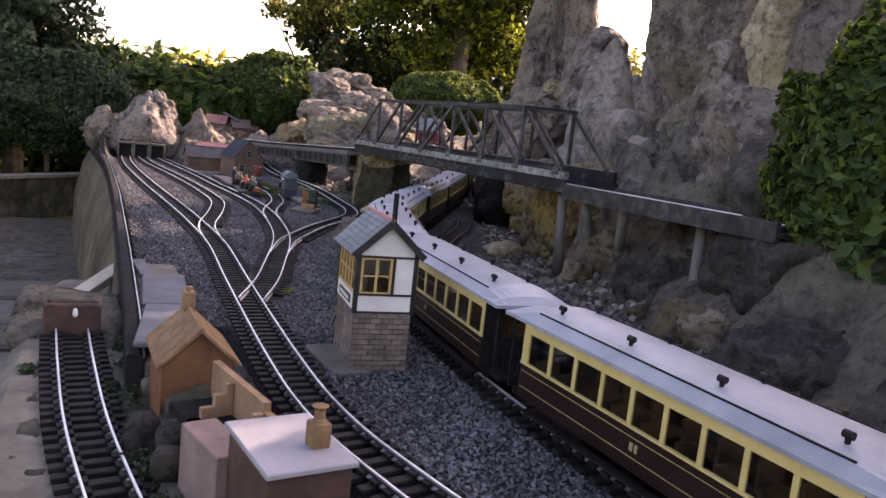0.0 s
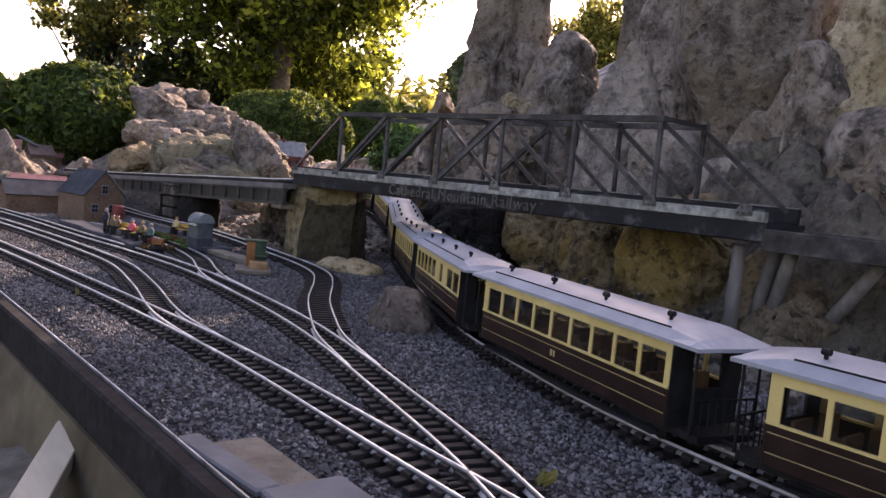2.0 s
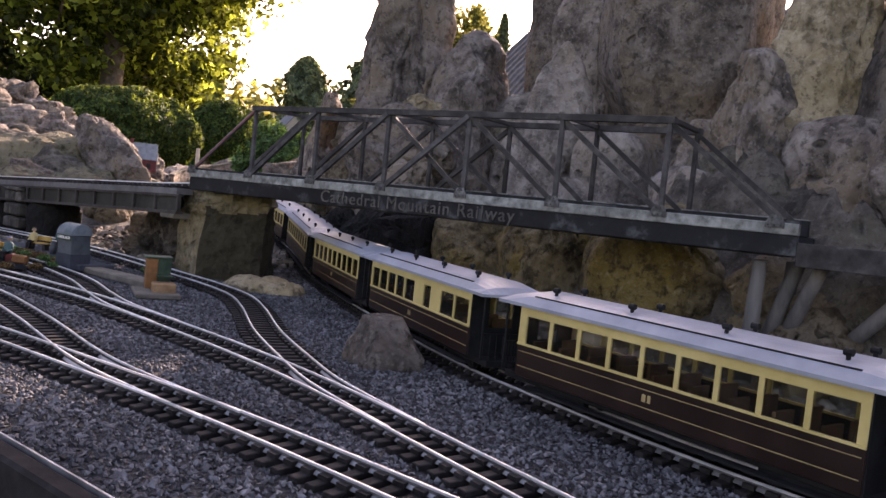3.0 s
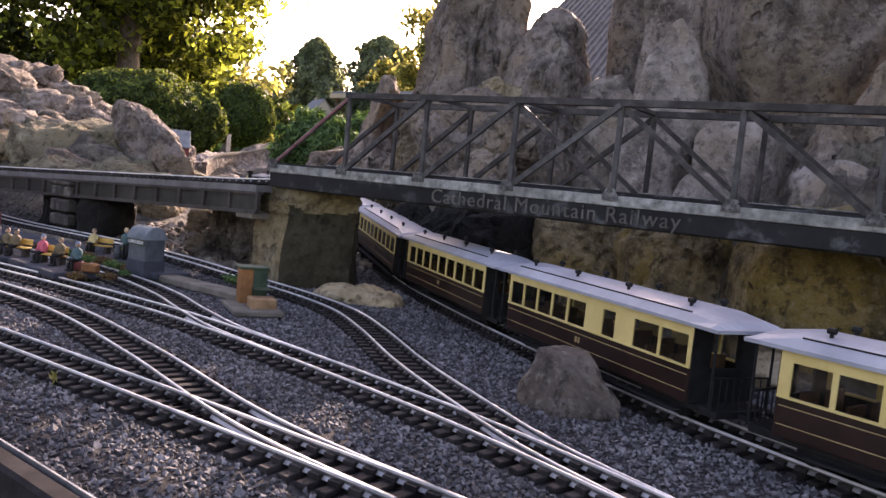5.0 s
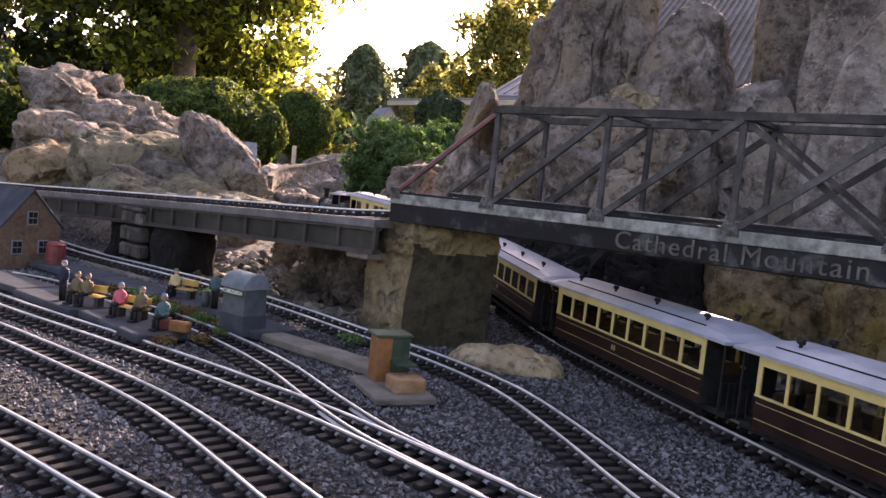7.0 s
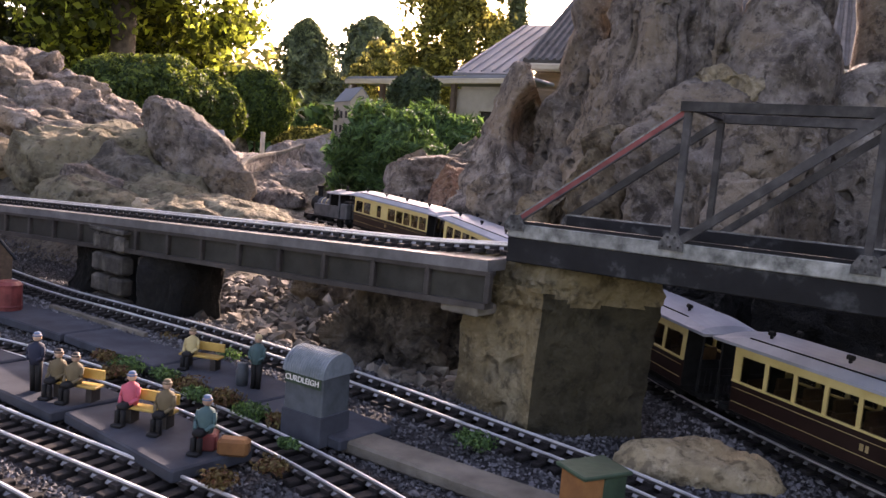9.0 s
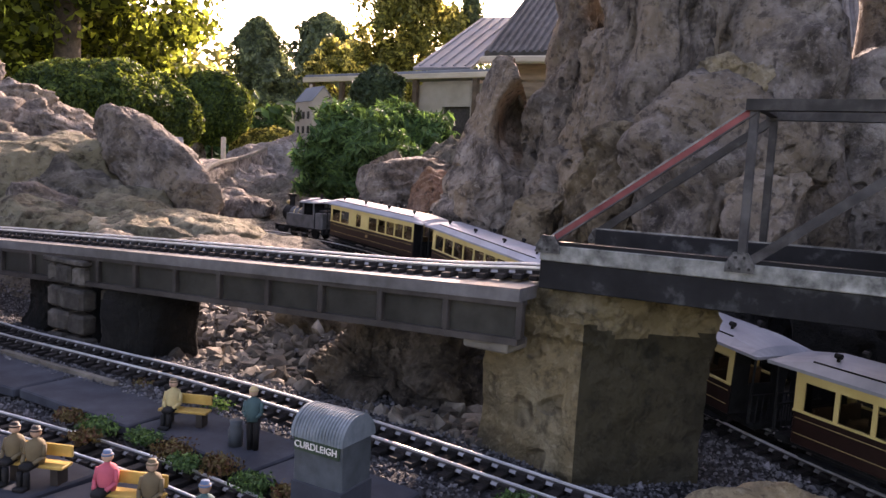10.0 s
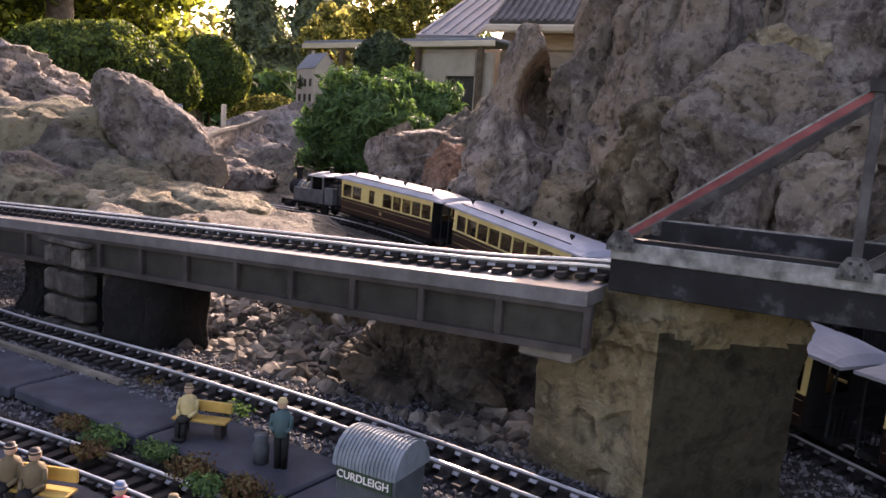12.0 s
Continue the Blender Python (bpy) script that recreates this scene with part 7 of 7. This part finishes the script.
def conifer(c, h, r, n, size, leafm, label, seed, blunt=0.6):
    """A tapered trunk and a crown of drooping tiers that narrows upwards."""
    ob = thing("tree", label, "tree", Matrix.Translation(c))
    part("trunk", Shape().rod((0, 0, -0.2), (0, 0, h * 0.95), r * 0.12, r * 0.02, 8), BARK, ob)
    g = np.random.default_rng(seed)
    z = g.uniform(0.1, 1.0, n) ** 0.8
    a = g.uniform(0, 2 * np.pi, n)
    d = np.stack([np.cos(a), np.sin(a), 0.25 * np.ones(n)], axis=1)
    k = (1 - z) ** blunt * (1 + 0.9 * fbm(np.stack([d[:, 0] * 1.2, d[:, 1] * 1.2, z * 5], axis=1) + seed, 2.0, 3, seed)) * (1 - 0.6 * g.uniform(0, 1, n) ** 1.6)
    p = np.stack([d[:, 0] * k * r, d[:, 1] * k * r, z * h - 0.15 * k * r], axis=1)
    leaves("crown", p, d, size, leafm, "", "", seed + 5, parent=ob, long=2.2)
    return ob


plane = tree((4.17, 9.83, -0.6), 6.0, 0.14, (4.55, 10.4, 2.9), (2.05, 1.5, 2.1), 62000, 0.066, LEAF_TREE, "broad plane tree with yellow-green backlit leaves", 501, clumps=170)
# dark leaf clumps behind the crown, painted as its shaded depth
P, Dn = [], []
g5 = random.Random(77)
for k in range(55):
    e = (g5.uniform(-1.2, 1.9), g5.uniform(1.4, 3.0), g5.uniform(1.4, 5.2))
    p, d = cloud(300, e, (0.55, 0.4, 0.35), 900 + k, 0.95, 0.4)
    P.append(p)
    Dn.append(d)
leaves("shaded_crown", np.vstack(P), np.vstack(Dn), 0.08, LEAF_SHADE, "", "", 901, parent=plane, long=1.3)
tree((3.0, 13.1, -0.6), 3.0, 0.08, (3.0, 13.1, 2.2), (0.9, 0.9, 0.9), 9000, 0.06, LEAF_GOLD, "pale green garden tree", 502, clumps=60)
conifer((14.9, 19.1, -0.6), 4.7, 1.15, 26000, 0.085, LEAF_PINE, "upright dark green garden conifer", 503, blunt=0.42)
conifer((21.8, 23.2, -0.6), 6.4, 1.9, 22000, 0.12, LEAF_PINE, "dark conifer standing beyond the garden", 504, blunt=0.42)
tree((14.4, 13.5, -0.6), 3.5, 0.15, (14.4, 13.5, 3.2), (1.5, 1.3, 1.9), 30000, 0.08, LEAF_GOLD, "tall golden-green birch tree", 505, clumps=110)
tree((17.5, 18.5, -0.6), 3.0, 0.15, (17.5, 18.5, 2.6), (1.7, 1.4, 1.3), 20000, 0.1, LEAF_GOLD, "rounded yellow-green garden tree", 506, clumps=80)
conifer((-0.75, 8.7, -0.6), 3.6, 0.8, 28000, 0.045, LEAF_DARK, "dark conifer beside the layout", 507, blunt=0.45)
conifer((15.4, 12.7, -0.6), 5.6, 0.9, 6000, 0.07, LEAF_PINE, "thin dark pine behind the house", 508, blunt=0.8)

# unseen tree, added out of view to cast shade on the near yard
tree((4.9, 1.9, -0.6), 3.2, 0.1, (3.8, 3.1, 2.45), (0.7, 1.15, 0.5), 16000, 0.07, LEAF_TREE, "unseen tree added to shade the near end of the yard", 509, clumps=90)

# far hedges and woods
for k, (x, y, z, rx, ry, rz, m) in enumerate(((-2.0, 30, 0.2, 9, 3, 1.5, LEAF_BUSH), (9, 34, 0.3, 9, 3, 1.6, LEAF_BUSH), (22, 30, 1.2, 9, 4, 2.6, LEAF_GOLD), (32, 20, 1.0, 6, 8, 2.6, LEAF_BUSH), (4.5, 14, 0.2, 4.0, 1.0, 1.0, LEAF_GOLD), (9.5, 13.0, 0.4, 2.6, 1.0, 0.9, LEAF_BUSH), (0.8, 10.5, 0.0, 2.2, 0.7, 0.75, LEAF_BUSH), (-4, 9, -0.2, 2.6, 2.0, 0.75, LEAF_DARK), (6.5, 13.5, 0.9, 3.0, 1.0, 1.3, LEAF_BUSH), (7.0, 10.5, 0.1, 1.4, 0.7, 0.8, LEAF_FERN))):
    p, d = cloud(16000, (x, y, z), (rx, ry, rz), 600 + k, 0.5, 0.45, 3.0)
    leaves("woodland", p, d, max(0.05, 0.0085 * math.hypot(x, y)), m, "mixed green hedge and trees beyond the garden", "woodland", 620 + k, kind="stuff")


# ---- house, pergola and small things behind ----
def house():
    # local x runs along the eave, y up the slope of the roof
    ob = thing("house", "low house with grey tiled roof and brown cladding", "house", Matrix.Translation((6.5, 6.85, -0.6)) @ Matrix.Rotation(radians(-78), 4, "Z"))
    part("wall", Shape().box((2.0, 2.2, 1.0), (3.9, 3.9, 2.0)), CLADDING, ob)
    for k in range(12):
        part("board", Shape().box((2.0, 0.24, 0.12 + 0.16 * k), (3.92, 0.03, 0.15), ch=0.012), CLADDING, ob)
    a = math.atan2(1.5, 2.4)
    roof = Matrix.Translation((0, 0, 2.02)) @ Matrix.Rotation(a, 4, "X")
    part("roof", Shape().box((2.0, 1.4, 0.0), (4.0, 2.85, 0.06)), TILE, ob, m=roof)
    rib = Shape().rod((0, -0.03, 0.03), (0, 2.82, 0.03), 0.024, n=6).mesh("roof_rib", TILE)
    for k in range(57):
        part("roof_rib", rib, None, ob, m=roof @ Matrix.Translation((0.03 + k * 0.07, 0, 0)))
    part("gutter", Shape().box((2.0, -0.06, 1.96), (4.05, 0.07, 0.07), ch=0.015), PALEWOOD, ob, "pale gutter board")
    return ob


house()
lt = thing("lean_to_shelter", "pale sheet-roofed lean-to beside the house", "lean-to", Matrix.Translation((6.6, 7.05, -0.6)) @ Matrix.Rotation(radians(-78), 4, "Z"))
part("roof", Shape().box((-0.3, 1.0, 0.0), (0.6, 2.1, 0.03)), PALEROOF, lt, m=Matrix.Translation((0, 0, 1.92)) @ Matrix.Rotation(0.42, 4, "X"))
for k in range(5):
    part("roof_rib", Shape().rod((-0.55 + 0.12 * k, 0.0, 0.018), (-0.55 + 0.12 * k, 2.0, 0.018), 0.012, n=6), PALEROOF, lt, m=Matrix.Translation((0, 0, 1.92)) @ Matrix.Rotation(0.42, 4, "X"))
part("wall", Shape().box((-0.3, 0.6, 0.95), (0.56, 0.9, 1.9)), HOUSEWALL, lt)
pg = thing("pergola", "long low flat-roofed timber shelter in the garden", "shelter", Matrix.Translation((6.12, 7.6, -0.6)))
part("roof", Shape().box((0.15, 0, 1.8), (0.5, 2.2, 0.035), ch=0.01), PALEROOF, pg)
part("fascia", Shape().box((-0.11, 0, 1.765), (0.025, 2.2, 0.05), ch=0.005), PALEWOOD, pg)
for y in (-0.95, -0.3, 0.25, 0.6, 1.0):
    part("post", Shape().box((-0.08, y, 0.87), (0.045, 0.045, 1.74)), BARK, pg)
wl_ = Shape().box((0.0, -0.95, 1.25), (0.06, 0.16, 0.9)).box((0.0, -0.42, 1.25), (0.06, 0.3, 0.9)).box((0.0, -0.72, 1.6), (0.06, 0.31, 0.2))
part("wall", wl_, HOUSEWALL, pg, "tan wall with a dark doorway")
part("doorway", Shape().box((0.02, -0.72, 1.15), (0.03, 0.31, 0.7)), TIMBER_DARK, pg)
# far model cottages on the mound
rock((2.3, 5.93, 0.12), (0.22, 0.2, 0.13), 490, mats=TANSOIL, label="low earthy rock carrying the red cottage", level=5, rough=0.15, boxy=0.7)
gable_house("cottage_on_mound", Matrix.Translation((2.3, 5.88, 0.25)) @ Matrix.Rotation(radians(62), 4, "Z"), 0.13, 0.17, 0.075, 0.085, REDDRUM, SLATE, "small red model cottage with a grey roof", chimney=0.05)
rc = bpy.data.objects["cottage_on_mound"]
for y in (-0.045, 0.0, 0.045):
    part("window", Shape().box((-0.0655, y, 0.035), (0.004, 0.022, 0.03)), TIMBER_DARK, rc, "small dark window")
rock((1.0, 7.15, 0.06), (0.34, 0.22, 0.12), 491, mats=ROCK_RED, label="red-brown earthy slope carrying model houses", level=5, rough=0.2, boxy=0.7)
for x, y, z, w, d, h, turn_, roof_ in ((0.9, 7.12, 0.14, 0.13, 0.16, 0.06, 75, TERRA), (1.08, 7.06, 0.13, 0.12, 0.15, 0.05, 100, PINKTOP), (1.2, 7.2, 0.12, 0.11, 0.14, 0.05, 60, TERRA)):
    gable_house("mound_house", Matrix.Translation((x, y, z)) @ Matrix.Rotation(radians(turn_), 4, "Z"), w, d, h, 0.06, STATIONBRICK, roof_, "small brick model house with a dull red roof")
# pale board added for light reflected off a flat roof
solid("tilted_board", Shape().box((0, 0, 0), (0.14, 0.04, 0.012), ch=0.002), PALEROOF, "pale tilted board set as the gleam of a flat roof", "board", m=Matrix.Translation((1.0, 7.02, 0.262)) @ Matrix.Rotation(radians(24), 4, "Y"))
rock((4.25, 8.1, 0.12), (0.24, 0.2, 0.36), 492, mats=ROCK_SLAB, label="small conical grey rock in the garden", level=5, rough=0.14, taper=0.7, boxy=0.8)
HX, HY = 3.9, 6.52
column((HX, HY, 0.5), (0.24, 0.22, 0), 320, label="rock ledge carrying the pale model house", level=5, rough=0.2, boxy=0.6)
gable_house("garden_model_house", Matrix.Translation((HX, HY, 0.46)) @ Matrix.Rotation(radians(-20), 4, "Z"), 0.15, 0.24, 0.26, 0.09, HOUSEWALL, PALEROOF, "pale cream model house with small dark windows", chimney=0.06)
gh = bpy.data.objects["garden_model_house"]
for x in (-0.035, 0.035):
    for z in (0.08, 0.17):
        part("window", Shape().box((x, -0.121, z), (0.026, 0.006, 0.045)), TIMBER_DARK, gh, "small dark window")
for y in (-0.07, 0.0, 0.07):
    for z in (0.08, 0.17):
        part("window", Shape().box((-0.076, y, z), (0.006, 0.026, 0.045)), TIMBER_DARK, gh, "small dark window")
solid("marker_post", Shape().box((2.832, 6.113, 0.34), (0.02, 0.02, 0.2), ch=0.003), PALEWOOD, "pale wooden marker post on the slope", "post")
vw = thing("garden_wall", "low grey garden wall with a pale curved coping", "wall")
vl = spline([(2.5, 5.86, 0.25), (2.6, 5.98, 0.27), (2.75, 6.06, 0.315), (3.04, 6.2, 0.35), (3.4, 6.42, 0.41)], 0.03)
part("wall", sweep(Shape(), vl, 0.0, [(-0.02, -0.36), (0.02, -0.36), (0.012, -0.01), (-0.012, -0.01)]), ROCK_SLAB, vw)
part("coping", sweep(Shape(), vl, 0.0, [(-0.016, -0.01), (0.016, -0.01), (0.014, 0.004), (-0.014, 0.004)]), CONCRETE, vw, "pale worn coping")
gw = thing("garden_wall", "low dark garden wall with a pale coping beside the layout", "wall")
gl = spline([(0.05, 7.3, -0.3), (-0.6, 6.53, -0.3), (-1.3, 5.7, -0.3), (-2.6, 4.2, -0.3)], 0.1)
part("wall", sweep(Shape(), gl, 0.0, [(-0.05, -0.33), (0.05, -0.33), (0.05, -0.02), (-0.05, -0.02)]), MOSS, gw)
part("coping", sweep(Shape(), gl, 0.0, [(-0.065, -0.02), (0.065, -0.02), (0.06, 0.0), (-0.06, 0.0)]), CONCRETE, gw, "pale stone coping")
